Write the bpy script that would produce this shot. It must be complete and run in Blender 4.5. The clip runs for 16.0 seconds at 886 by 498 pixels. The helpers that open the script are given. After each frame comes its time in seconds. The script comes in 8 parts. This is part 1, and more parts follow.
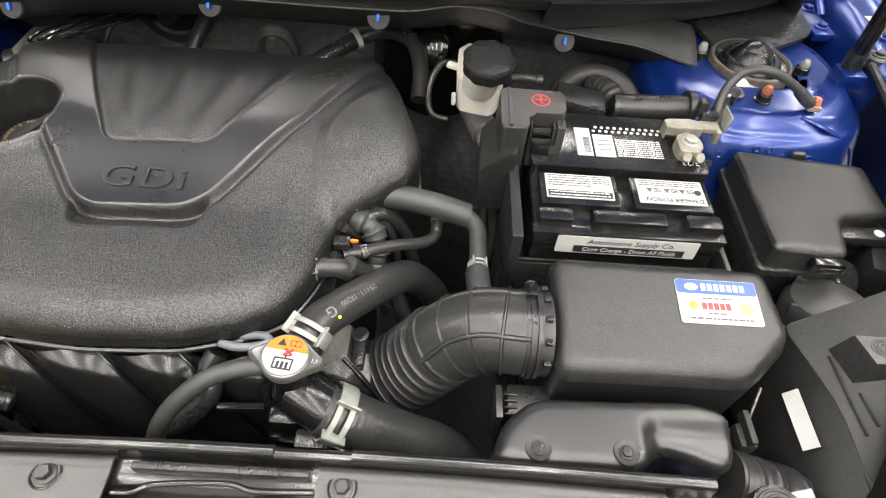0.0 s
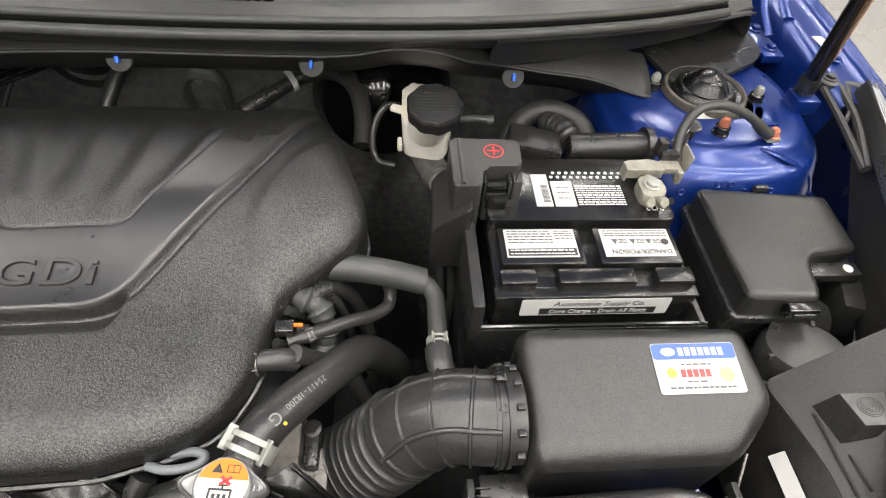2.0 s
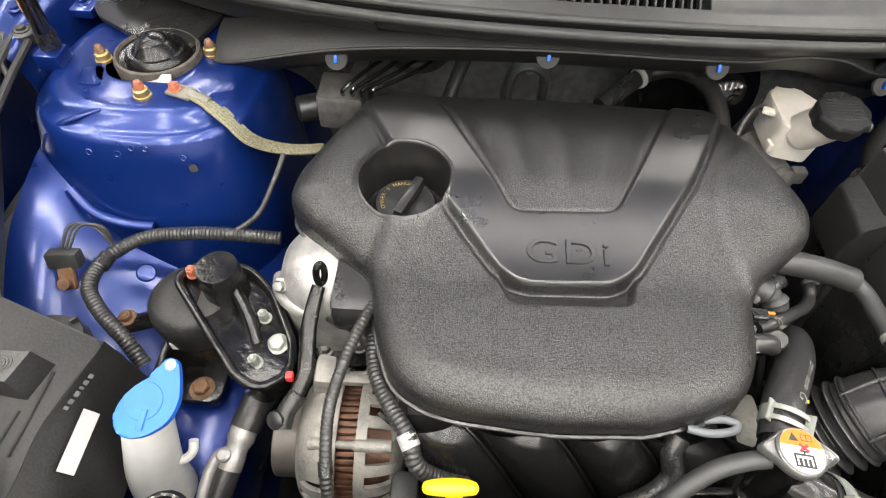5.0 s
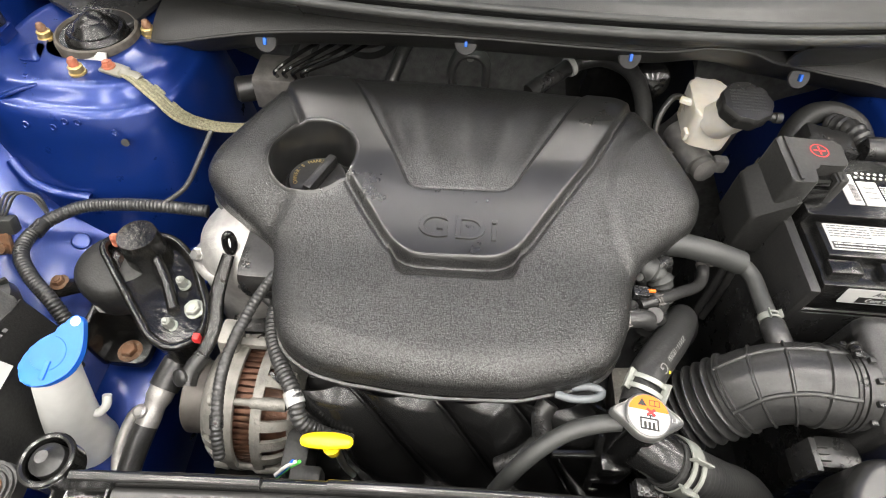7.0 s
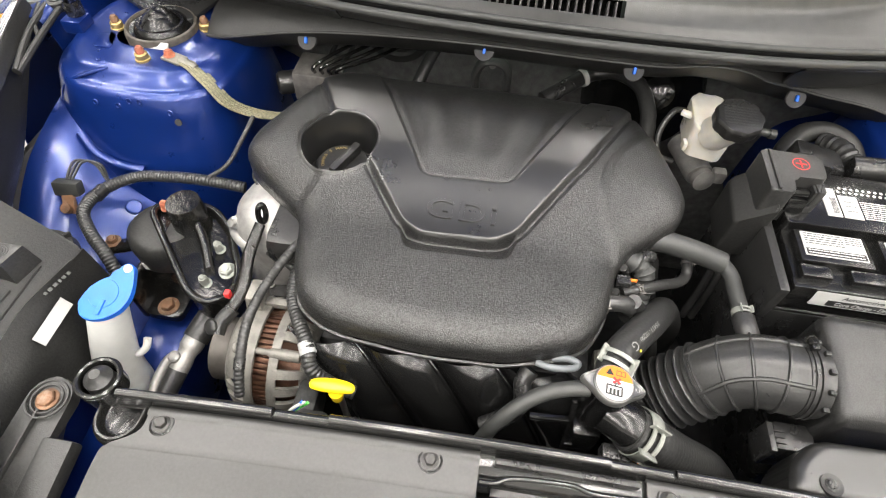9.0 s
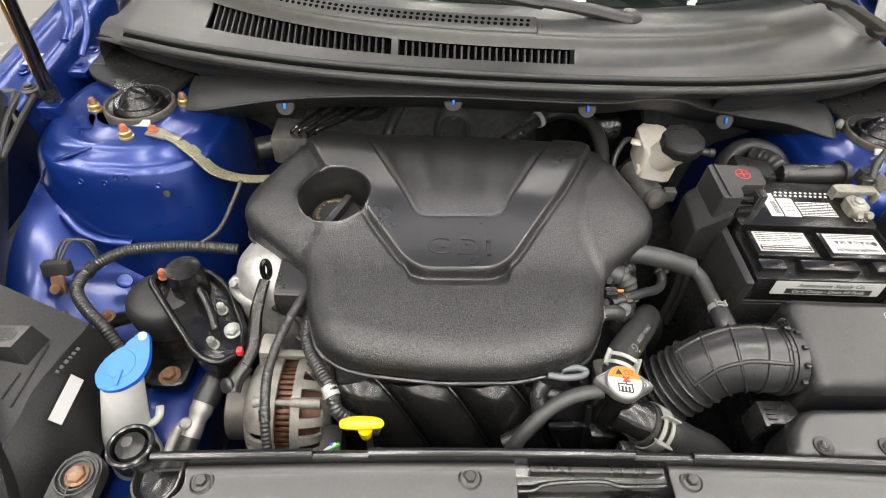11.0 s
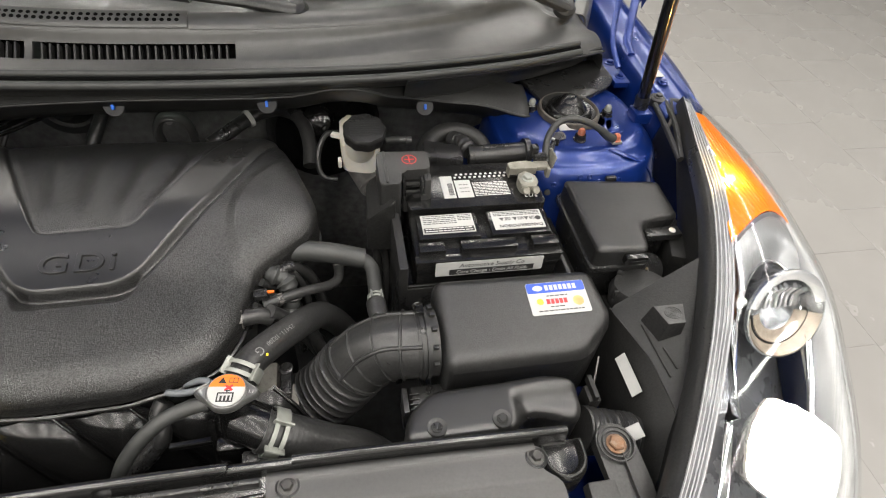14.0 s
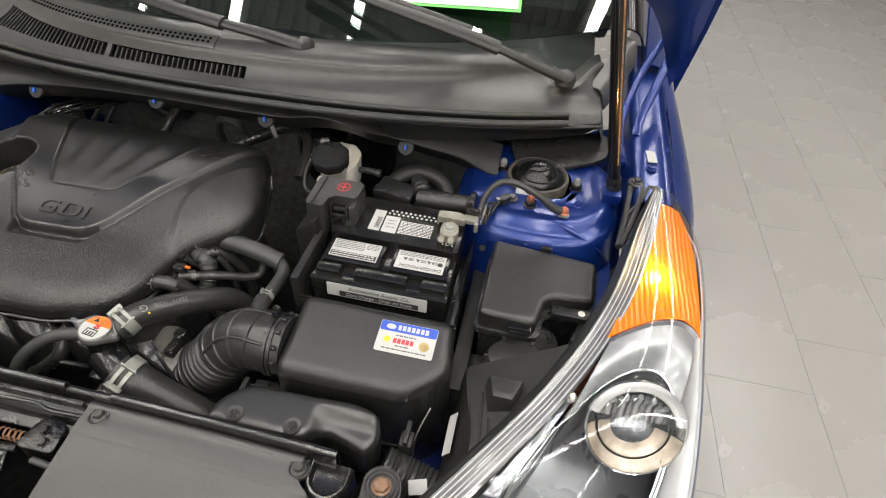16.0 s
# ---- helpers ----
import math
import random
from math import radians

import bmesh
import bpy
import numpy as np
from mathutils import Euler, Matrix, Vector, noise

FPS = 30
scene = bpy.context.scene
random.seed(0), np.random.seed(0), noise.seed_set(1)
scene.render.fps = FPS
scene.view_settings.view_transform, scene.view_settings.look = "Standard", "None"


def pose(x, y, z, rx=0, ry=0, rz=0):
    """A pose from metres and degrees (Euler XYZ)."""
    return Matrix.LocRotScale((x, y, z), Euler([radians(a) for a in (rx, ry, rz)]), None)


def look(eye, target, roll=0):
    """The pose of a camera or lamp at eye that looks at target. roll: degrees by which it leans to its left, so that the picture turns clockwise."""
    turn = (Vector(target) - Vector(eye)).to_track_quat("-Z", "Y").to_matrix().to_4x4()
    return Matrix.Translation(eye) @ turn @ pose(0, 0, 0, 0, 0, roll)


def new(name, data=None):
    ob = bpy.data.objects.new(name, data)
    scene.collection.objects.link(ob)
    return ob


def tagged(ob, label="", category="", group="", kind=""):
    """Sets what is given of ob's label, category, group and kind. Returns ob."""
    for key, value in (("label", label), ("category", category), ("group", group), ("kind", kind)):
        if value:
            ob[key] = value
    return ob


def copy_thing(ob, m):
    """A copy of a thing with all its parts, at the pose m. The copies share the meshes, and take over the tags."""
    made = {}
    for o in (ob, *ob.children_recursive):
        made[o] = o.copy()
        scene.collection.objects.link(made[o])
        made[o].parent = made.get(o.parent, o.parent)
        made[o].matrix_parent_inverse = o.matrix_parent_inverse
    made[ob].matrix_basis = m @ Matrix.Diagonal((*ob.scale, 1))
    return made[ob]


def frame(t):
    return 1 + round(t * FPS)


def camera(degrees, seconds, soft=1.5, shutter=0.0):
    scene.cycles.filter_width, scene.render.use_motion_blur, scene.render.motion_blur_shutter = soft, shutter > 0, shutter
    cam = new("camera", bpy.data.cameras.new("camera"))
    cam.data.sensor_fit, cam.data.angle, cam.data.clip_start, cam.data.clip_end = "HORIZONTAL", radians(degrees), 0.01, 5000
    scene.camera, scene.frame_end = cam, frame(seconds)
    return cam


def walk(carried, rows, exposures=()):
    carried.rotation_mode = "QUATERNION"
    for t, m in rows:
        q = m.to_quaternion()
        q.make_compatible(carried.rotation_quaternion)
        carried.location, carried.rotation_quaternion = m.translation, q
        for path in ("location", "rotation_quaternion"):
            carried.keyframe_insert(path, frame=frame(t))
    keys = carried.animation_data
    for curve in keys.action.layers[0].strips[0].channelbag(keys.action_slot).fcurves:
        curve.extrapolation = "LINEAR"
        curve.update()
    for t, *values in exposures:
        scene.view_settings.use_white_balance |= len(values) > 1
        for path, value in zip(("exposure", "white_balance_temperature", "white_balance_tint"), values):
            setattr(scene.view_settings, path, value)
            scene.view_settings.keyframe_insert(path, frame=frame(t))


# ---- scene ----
cam = camera(77.6, 16.0, soft=1.1)
PATH = [
    (0, (0.181, 0.036, 1.331), (0.218, 1.3, -0.219), 4.8),
    (0.5, (0.232, 0.059, 1.326), (0.285, 1.325, -0.221), 5.2),
    (1, (0.286, 0.082, 1.321), (0.368, 1.355, -0.219), 5.8),
    (1.5, (0.287, 0.095, 1.325), (0.412, 1.369, -0.212), 6.0),
    (2, (0.187, 0.117, 1.334), (0.367, 1.385, -0.202), 5.8),
    (2.5, (0.054, 0.123, 1.341), (0.265, 1.387, -0.194), 5.8),
    (3, (-0.07, 0.134, 1.343), (0.148, 1.397, -0.192), 5.5),
    (3.5, (-0.164, 0.132, 1.341), (0.026, 1.389, -0.203), 4.5),
    (4, (-0.224, 0.118, 1.342), (-0.095, 1.359, -0.22), 4.4),
    (4.2, (-0.234, 0.11, 1.343), (-0.149, 1.346, -0.227), 4.0),
    (6.3, (-0.175, 0.086, 1.391), (-0.172, 1.275, -0.217), 3.9),
    (6.5, (-0.169, 0.082, 1.384), (-0.162, 1.27, -0.225), 4.1),
    (7, (-0.107, 0.068, 1.38), (-0.113, 1.254, -0.231), 4.3),
    (7.5, (-0.067, 0.046, 1.396), (-0.114, 1.229, -0.216), 4.5),
    (8, (-0.04, 0.023, 1.4), (-0.14, 1.206, -0.209), 4.4),
    (8.5, (-0.036, 0.016, 1.405), (-0.156, 1.201, -0.201), 4.2),
    (8.7, (-0.049, 0.012, 1.41), (-0.168, 1.2, -0.195), 4.2),
    (10.8, (-0.153, -0.043, 1.437), (-0.106, 1.32, -0.025), 3.9),
    (11, (-0.138, -0.047, 1.434), (-0.067, 1.32, -0.024), 4.0),
    (11.5, (-0.075, -0.066, 1.447), (0.098, 1.306, 0.002), 4.4),
    (12, (-0.035, -0.068, 1.459), (0.239, 1.294, 0.02), 5.0),
    (12.5, (0.035, -0.052, 1.454), (0.357, 1.301, 0.017), 5.5),
    (13, (0.093, -0.039, 1.444), (0.433, 1.313, 0.011), 5.7),
    (13.5, (0.142, -0.038, 1.431), (0.494, 1.315, 0.0), 5.9),
    (14, (0.192, -0.056, 1.432), (0.546, 1.289, -0.006), 6.6),
    (14.5, (0.258, -0.106, 1.465), (0.518, 1.265, 0.032), 6.7),
    (15, (0.336, -0.128, 1.483), (0.444, 1.292, 0.079), 5.8),
    (15.5, (0.442, -0.107, 1.486), (0.395, 1.332, 0.099), 5.0),
    (16, (0.537, -0.089, 1.485), (0.312, 1.35, 0.115), 4.3),
]
walk(cam, [(t, look(eye, target, roll)) for t, eye, target, roll in PATH], exposures=[(0.0, 0.36), (2.0, 0.22), (4.0, 0.42), (6.5, 0.44), (8.5, 0.5), (11.0, 0.22), (12.5, 0.16), (13.5, -0.1), (14.5, -0.38), (16.0, -0.43)])

# ---- world and lamps ----
world = bpy.data.worlds.new("room_air")
scene.world = world
world.use_nodes = True
world.node_tree.nodes["Background"].inputs[0].default_value = (0.85, 0.84, 0.82, 1)
world.node_tree.nodes["Background"].inputs[1].default_value = 0.05
CEIL = 3.6
LAMP_X = (-2.5, -1.4, -0.3, 0.8, 1.9, 3.0)
LAMP_WATTS = 64.0
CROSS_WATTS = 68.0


# ---- materials ----
def mat(name, color, rough=0.5, metal=0.0, grain=0.0, scale=60.0, bump=0.0, bscale=400.0, coat=0.0, spec=0.5, wear=0.0, wcol=None, wscale=18.0, kind="noise", pebble_shade=(1.25, 0.6)):
    """Principled surface: grain varies the colour finely, wear lays stains of another colour over it, bump gives
    relief. Leather grain also has light and shade painted on its pebbles.
    """
    m = bpy.data.materials.new(name)
    m.use_nodes = True
    nt = m.node_tree
    b = nt.nodes["Principled BSDF"]
    b.inputs["Metallic"].default_value = metal
    b.inputs["Specular IOR Level"].default_value = spec
    b.inputs["Coat Weight"].default_value = coat
    b.inputs["Coat Roughness"].default_value = 0.16
    co = nt.nodes.new("ShaderNodeTexCoord")
    n1 = nt.nodes.new("ShaderNodeTexNoise")
    n1.inputs["Scale"].default_value = scale
    n1.inputs["Detail"].default_value = 5
    nt.links.new(co.outputs["Object"], n1.inputs["Vector"])
    n2 = nt.nodes.new("ShaderNodeTexNoise")
    n2.inputs["Scale"].default_value = wscale
    n2.inputs["Detail"].default_value = 6
    n2.inputs["Roughness"].default_value = 0.65
    nt.links.new(co.outputs["Object"], n2.inputs["Vector"])
    c = Vector(color)
    r1 = nt.nodes.new("ShaderNodeValToRGB")
    r1.color_ramp.elements[0].position, r1.color_ramp.elements[1].position = 0.3, 0.7
    r1.color_ramp.elements[0].color = (*(c * (1 - grain)), 1)
    r1.color_ramp.elements[1].color = (*(c * (1 + grain)), 1)
    nt.links.new(n1.outputs["Fac"], r1.inputs["Fac"])
    mix = nt.nodes.new("ShaderNodeMix")
    mix.data_type = "RGBA"
    r2 = nt.nodes.new("ShaderNodeMapRange")
    r2.inputs["From Min"].default_value, r2.inputs["From Max"].default_value = 0.5, 0.72
    r2.inputs["To Max"].default_value = wear
    nt.links.new(n2.outputs["Fac"], r2.inputs["Value"])
    nt.links.new(r2.outputs["Result"], mix.inputs["Factor"])
    nt.links.new(r1.outputs["Color"], mix.inputs["A"])
    mix.inputs["B"].default_value = (*(wcol or (c * 1.6)), 1)
    nt.links.new(mix.outputs["Result"], b.inputs["Base Color"])
    rr = nt.nodes.new("ShaderNodeMapRange")
    rr.inputs["To Min"].default_value, rr.inputs["To Max"].default_value = max(0.02, rough - 0.09), min(1, rough + 0.09)
    nt.links.new(n2.outputs["Fac"], rr.inputs["Value"])
    nt.links.new(rr.outputs["Result"], b.inputs["Roughness"])
    if bump:
        if kind == "leather":
            t = nt.nodes.new("ShaderNodeTexVoronoi")
            t.feature = "F1"
            t.inputs["Scale"].default_value = bscale
            h = t.outputs["Distance"]
        else:
            t = nt.nodes.new("ShaderNodeTexNoise")
            t.inputs["Scale"].default_value = bscale
            t.inputs["Detail"].default_value = 3
            h = t.outputs["Fac"]
        if kind == "leather":
            warp = nt.nodes.new("ShaderNodeMix")
            warp.data_type = "VECTOR"
            warp.inputs["Factor"].default_value = 0.004
            nz = nt.nodes.new("ShaderNodeTexNoise")
            nz.inputs["Scale"].default_value = bscale * 0.6
            nt.links.new(co.outputs["Object"], nz.inputs["Vector"])
            nt.links.new(co.outputs["Object"], warp.inputs["A"])
            nt.links.new(nz.outputs["Color"], warp.inputs["B"])
            nt.links.new(warp.outputs["Result"], t.inputs["Vector"])
        else:
            nt.links.new(co.outputs["Object"], t.inputs["Vector"])
        if kind == "leather":
            # Paints pebble crowns lighter and creases darker, as if lit from above.
            pr = nt.nodes.new("ShaderNodeMapRange")
            pr.inputs["From Min"].default_value, pr.inputs["From Max"].default_value = 0.15, 0.75
            pr.inputs["To Min"].default_value, pr.inputs["To Max"].default_value = pebble_shade
            nt.links.new(h, pr.inputs["Value"])
            sp = nt.nodes.new("ShaderNodeMath")
            sp.operation, sp.inputs[1].default_value = "MULTIPLY", spec
            nt.links.new(pr.outputs["Result"], sp.inputs[0])
            nt.links.new(sp.outputs[0], b.inputs["Specular IOR Level"])
            vm = nt.nodes.new("ShaderNodeVectorMath")
            vm.operation = "SCALE"
            nt.links.new(mix.outputs["Result"], vm.inputs[0])
            nt.links.new(pr.outputs["Result"], vm.inputs["Scale"])
            nt.links.new(vm.outputs[0], b.inputs["Base Color"])
        bp = nt.nodes.new("ShaderNodeBump")
        bp.inputs["Strength"].default_value = bump
        bp.inputs["Distance"].default_value = 0.0016 if kind == "leather" else 0.001
        nt.links.new(h, bp.inputs["Height"])
        nt.links.new(bp.outputs["Normal"], b.inputs["Normal"])
    return m


def glow(name, color, strength):
    m = bpy.data.materials.new(name)
    m.use_nodes = True
    b = m.node_tree.nodes["Principled BSDF"]
    b.inputs["Base Color"].default_value = (*color, 1)
    b.inputs["Emission Color"].default_value = (*color, 1)
    b.inputs["Emission Strength"].default_value = strength
    return m


def glassy(name, color, rough=0.02, ior=1.45, thin=0.9):
    """Clear thin lens: mostly see-through, with a glossy skin."""
    m = bpy.data.materials.new(name)
    m.use_nodes = True
    nt = m.node_tree
    out = nt.nodes["Material Output"]
    nt.nodes.remove(nt.nodes["Principled BSDF"])
    tr = nt.nodes.new("ShaderNodeBsdfTransparent")
    tr.inputs[0].default_value = (*color, 1)
    gl = nt.nodes.new("ShaderNodeBsdfGlossy")
    gl.inputs["Roughness"].default_value = rough
    fr = nt.nodes.new("ShaderNodeLayerWeight")
    fr.inputs["Blend"].default_value = 0.5
    pw, ml = nt.nodes.new("ShaderNodeMath"), nt.nodes.new("ShaderNodeMath")
    pw.operation, pw.inputs[1].default_value = "POWER", 4.0
    ml.operation, ml.inputs[1].default_value, ml.inputs[2].default_value = "MULTIPLY_ADD", 0.8, ((ior - 1) / (ior + 1)) ** 2
    nt.links.new(fr.outputs["Facing"], pw.inputs[0])
    nt.links.new(pw.outputs[0], ml.inputs[0])
    mx = nt.nodes.new("ShaderNodeMixShader")
    nt.links.new(ml.outputs[0], mx.inputs[0])
    nt.links.new(tr.outputs[0], mx.inputs[1])
    nt.links.new(gl.outputs[0], mx.inputs[2])
    nt.links.new(mx.outputs[0], out.inputs[0])
    return m


def amber_skin(name, color, strength):
    """Thin amber plastic that passes the bulb's light on, with a glossy face."""
    m = bpy.data.materials.new(name)
    m.use_nodes = True
    nt = m.node_tree
    nt.nodes.remove(nt.nodes["Principled BSDF"])
    tl, df, gl, em = (nt.nodes.new("ShaderNodeBsdf" + k) for k in ("Translucent", "Diffuse", "Glossy", "Transparent"))
    gl.inputs["Roughness"].default_value = 0.15
    for n in (tl, df, em):
        n.inputs[0].default_value = (*color, 1)
    glw = nt.nodes.new("ShaderNodeEmission")
    glw.inputs[0].default_value, glw.inputs[1].default_value = (*color, 1), strength
    co, wv, ad = nt.nodes.new("ShaderNodeTexCoord"), nt.nodes.new("ShaderNodeTexWave"), nt.nodes.new("ShaderNodeAddShader")
    wv.inputs["Scale"].default_value = 45
    wv.inputs["Distortion"].default_value = 1.5
    bp = nt.nodes.new("ShaderNodeBump")
    bp.inputs["Strength"].default_value, bp.inputs["Distance"].default_value = 0.5, 0.002
    nt.links.new(co.outputs["Object"], wv.inputs["Vector"])
    nt.links.new(wv.outputs["Fac"], bp.inputs["Height"])
    for n in (tl, df, gl):
        nt.links.new(bp.outputs[0], n.inputs["Normal"])
    out = tl.outputs[0]
    for sh, f in ((df, 0.35), (em, 0.2), (gl, 0.08)):
        mx = nt.nodes.new("ShaderNodeMixShader")
        mx.inputs[0].default_value = f
        nt.links.new(out, mx.inputs[1])
        nt.links.new(sh.outputs[0], mx.inputs[2])
        out = mx.outputs[0]
    nt.links.new(out, ad.inputs[0])
    nt.links.new(glw.outputs[0], ad.inputs[1])
    nt.links.new(ad.outputs[0], nt.nodes["Material Output"].inputs[0])
    return m


M = {}
M["cover"] = mat("grained_black_plastic", (0.015, 0.015, 0.0146), 0.32, grain=0.35, scale=400, bump=0.34, bscale=640, kind="leather", wear=0.25, wcol=(0.019, 0.019, 0.0185), spec=0.75)
M["cover_smooth"] = mat("satin_black_plastic", (0.013, 0.013, 0.0127), 0.3, grain=0.1, bump=0.08, bscale=900, wear=0.2, wcol=(0.017, 0.017, 0.0165), spec=0.7)
M["plastic"] = mat("black_plastic", (0.016, 0.016, 0.016), 0.28, grain=0.4, scale=350, bump=0.15, bscale=900, wear=0.4, wcol=(0.028, 0.027, 0.025))
M["plastic_grain"] = mat("pebbled_black_plastic", (0.015, 0.015, 0.0148), 0.31, grain=0.2, bump=0.2, bscale=850, kind="leather", pebble_shade=(1.15, 0.75), wear=0.3, wcol=(0.02, 0.02, 0.0195), spec=0.65)
M["panel_grey"] = mat("satin_charcoal_panel", (0.027, 0.027, 0.0262), 0.34, grain=0.15, scale=350, bump=0.08, bscale=900, wear=0.4, wcol=(0.034, 0.033, 0.032), spec=0.6)
# Pale colour stands for the bright wash over the lens's outer side.
M["side_clear"] = mat("bright_wash_lamp_side", (0.36, 0.365, 0.375), 0.22, coat=0.5, grain=0.1, scale=30)
M["plastic_grey"] = mat("charcoal_plastic", (0.022, 0.022, 0.0215), 0.42, grain=0.4, scale=350, bump=0.2, bscale=800, wear=0.45, wcol=(0.036, 0.035, 0.033))
# Near-black colour that stands for shade inside grooves, vents and holes.
M["void"] = mat("cavity_shade_black", (0.003, 0.003, 0.003), 0.9, spec=0.05)
M["plastic_gloss"] = mat("glossy_black_plastic", (0.005, 0.005, 0.005), 0.13, grain=0.2, bump=0.04, bscale=60, wear=0.3, wcol=(0.010, 0.010, 0.0095))
M["moulding"] = mat("smooth_black_moulding", (0.006, 0.006, 0.006), 0.2, grain=0.2, bump=0.03, bscale=200, wear=0.4, wcol=(0.010, 0.010, 0.0095), spec=0.5)
M["tie_paint"] = mat("glossy_black_steel_paint", (0.010, 0.010, 0.0098), 0.2, grain=0.3, bump=0.05, bscale=90, wear=0.4, wcol=(0.02, 0.0195, 0.0185), spec=0.6, coat=0.3)
M["bolt_dark"] = mat("phosphated_bolt", (0.05, 0.049, 0.047), 0.36, metal=0.5, grain=0.3, wear=0.4, wcol=(0.09, 0.087, 0.08), wscale=120)
M["pulley_steel"] = mat("brown_grey_pulley_steel", (0.11, 0.10, 0.09), 0.45, metal=0.5, grain=0.2, scale=90, wear=0.5, wcol=(0.07, 0.062, 0.055))
M["oily"] = mat("oily_black_casting", (0.005, 0.005, 0.005), 0.2, grain=0.4, bump=0.7, bscale=160, wear=0.6, wcol=(0.03, 0.027, 0.022), wscale=40)
M["battery"] = mat("battery_case_plastic", (0.008, 0.008, 0.008), 0.2, grain=0.3, scale=300, bump=0.1, bscale=300, wear=0.5, wcol=(0.03, 0.029, 0.027), wscale=30)
M["cowl"] = mat("cowl_plastic", (0.060, 0.060, 0.0583), 0.34, grain=0.12, bump=0.25, bscale=700, wear=0.4, wcol=(0.074, 0.0735, 0.071))
M["rubber"] = mat("black_rubber", (0.024, 0.024, 0.0238), 0.3, grain=0.4, scale=350, bump=0.2, bscale=400, wear=0.5, wcol=(0.032, 0.032, 0.03))
M["rubber_shiny"] = mat("smooth_black_rubber", (0.006, 0.006, 0.006), 0.24, grain=0.3, bump=0.1, bscale=120, wear=0.4, wcol=(0.012, 0.012, 0.011))
M["dusty"] = mat("dusty_brown_rubber", (0.075, 0.066, 0.056), 0.5, grain=0.4, scale=120, bump=0.3, bscale=200, wear=0.7, wcol=(0.018, 0.017, 0.016), wscale=30)
M["rubber_grey"] = mat("dusty_rubber", (0.03, 0.031, 0.03), 0.45, grain=0.2, bump=0.2, bscale=500, wear=0.5, wcol=(0.055, 0.055, 0.052))
M["blue"] = mat("blue_metallic_paint", (0.004, 0.022, 0.15), 0.3, metal=0.45, grain=0.15, scale=900, coat=0.55, spec=0.4, wear=0.3, wcol=(0.006, 0.03, 0.14), wscale=25, bump=0.16, bscale=24)
M["dark"] = mat("dark_underbody", (0.03, 0.03, 0.031), 0.7, grain=0.4, wear=0.5, wcol=(0.03, 0.028, 0.026), bump=0.3, bscale=120)
M["insul"] = mat("firewall_insulation", (0.13, 0.13, 0.127), 0.75, grain=0.35, bump=0.6, bscale=250, wear=0.4, wcol=(0.055, 0.054, 0.052))
M["alu"] = mat("cast_aluminium", (0.40, 0.39, 0.375), 0.46, metal=0.65, grain=0.25, bump=0.5, bscale=350, wear=0.6, wcol=(0.27, 0.255, 0.235))
M["cap_steel"] = mat("pressed_tin", (0.20, 0.20, 0.195), 0.36, metal=0.75, grain=0.2, bump=0.1, bscale=200, wear=0.4, wcol=(0.15, 0.145, 0.135))
M["dark_alu"] = mat("dirty_aluminium", (0.2, 0.19, 0.18), 0.5, metal=0.7, grain=0.3, bump=0.5, bscale=350, wear=0.6, wcol=(0.08, 0.07, 0.06))
M["steel"] = mat("bright_steel", (0.42, 0.42, 0.405), 0.32, metal=1.0, grain=0.2, bump=0.15, bscale=500, wear=0.4, wcol=(0.35, 0.32, 0.28))
M["zinc"] = mat("zinc_plated_clip", (0.27, 0.28, 0.255), 0.42, metal=0.35, grain=0.25, wear=0.4, wcol=(0.19, 0.19, 0.165))
M["rim_rib"] = mat("bright_clear_rib", (0.34, 0.345, 0.36), 0.14, coat=0.4)
M["rust"] = mat("rusty_steel", (0.19, 0.10, 0.055), 0.65, metal=0.35, grain=0.5, bump=0.6, bscale=500, wear=0.7, wcol=(0.3, 0.26, 0.21), wscale=110)
M["red_rust"] = mat("orange_marked_bolt", (0.36, 0.11, 0.06), 0.6, metal=0.1, grain=0.4, bump=0.4, bscale=500, wear=0.6, wcol=(0.3, 0.24, 0.16), wscale=150)
M["brass"] = mat("yellow_zinc_nut", (0.5, 0.38, 0.16), 0.4, metal=0.8, grain=0.3, wear=0.5, wcol=(0.3, 0.25, 0.15), wscale=120)
M["copper"] = mat("copper_winding", (0.10, 0.048, 0.029), 0.5, metal=0.5, grain=0.5, bump=0.6, bscale=300, wear=0.6, wcol=(0.07, 0.04, 0.025))
M["white"] = mat("white_paper_sticker", (0.41, 0.41, 0.4), 0.6, grain=0.04, wear=0.2, wcol=(0.62, 0.61, 0.57))
M["ink"] = mat("black_print", (0.015, 0.015, 0.015), 0.5)
M["ink_grey"] = mat("grey_print", (0.06, 0.06, 0.06), 0.5)
M["tape"] = mat("grey_cloth_tape", (0.3, 0.3, 0.3), 0.6, grain=0.2, scale=400, bump=0.3, bscale=600)
M["print_grey"] = mat("worn_white_print", (0.17, 0.17, 0.165), 0.5, grain=0.3, scale=300)
M["pale_hose"] = mat("pale_blue_grey_hose", (0.13, 0.14, 0.15), 0.4, grain=0.1)
M["print_white"] = mat("white_print", (0.6, 0.6, 0.58), 0.5)
M["orange"] = mat("orange_print", (0.75, 0.16, 0.012), 0.7)
M["red"] = mat("red_print", (0.6, 0.03, 0.03), 0.45)
M["sticker_blue"] = mat("blue_print", (0.02, 0.07, 0.42), 0.35)
M["sticker_yellow"] = mat("yellow_print", (0.8, 0.6, 0.03), 0.35)
M["yellow"] = mat("yellow_plastic", (0.85, 0.6, 0.01), 0.35, grain=0.08, wear=0.2, wcol=(0.7, 0.48, 0.02))
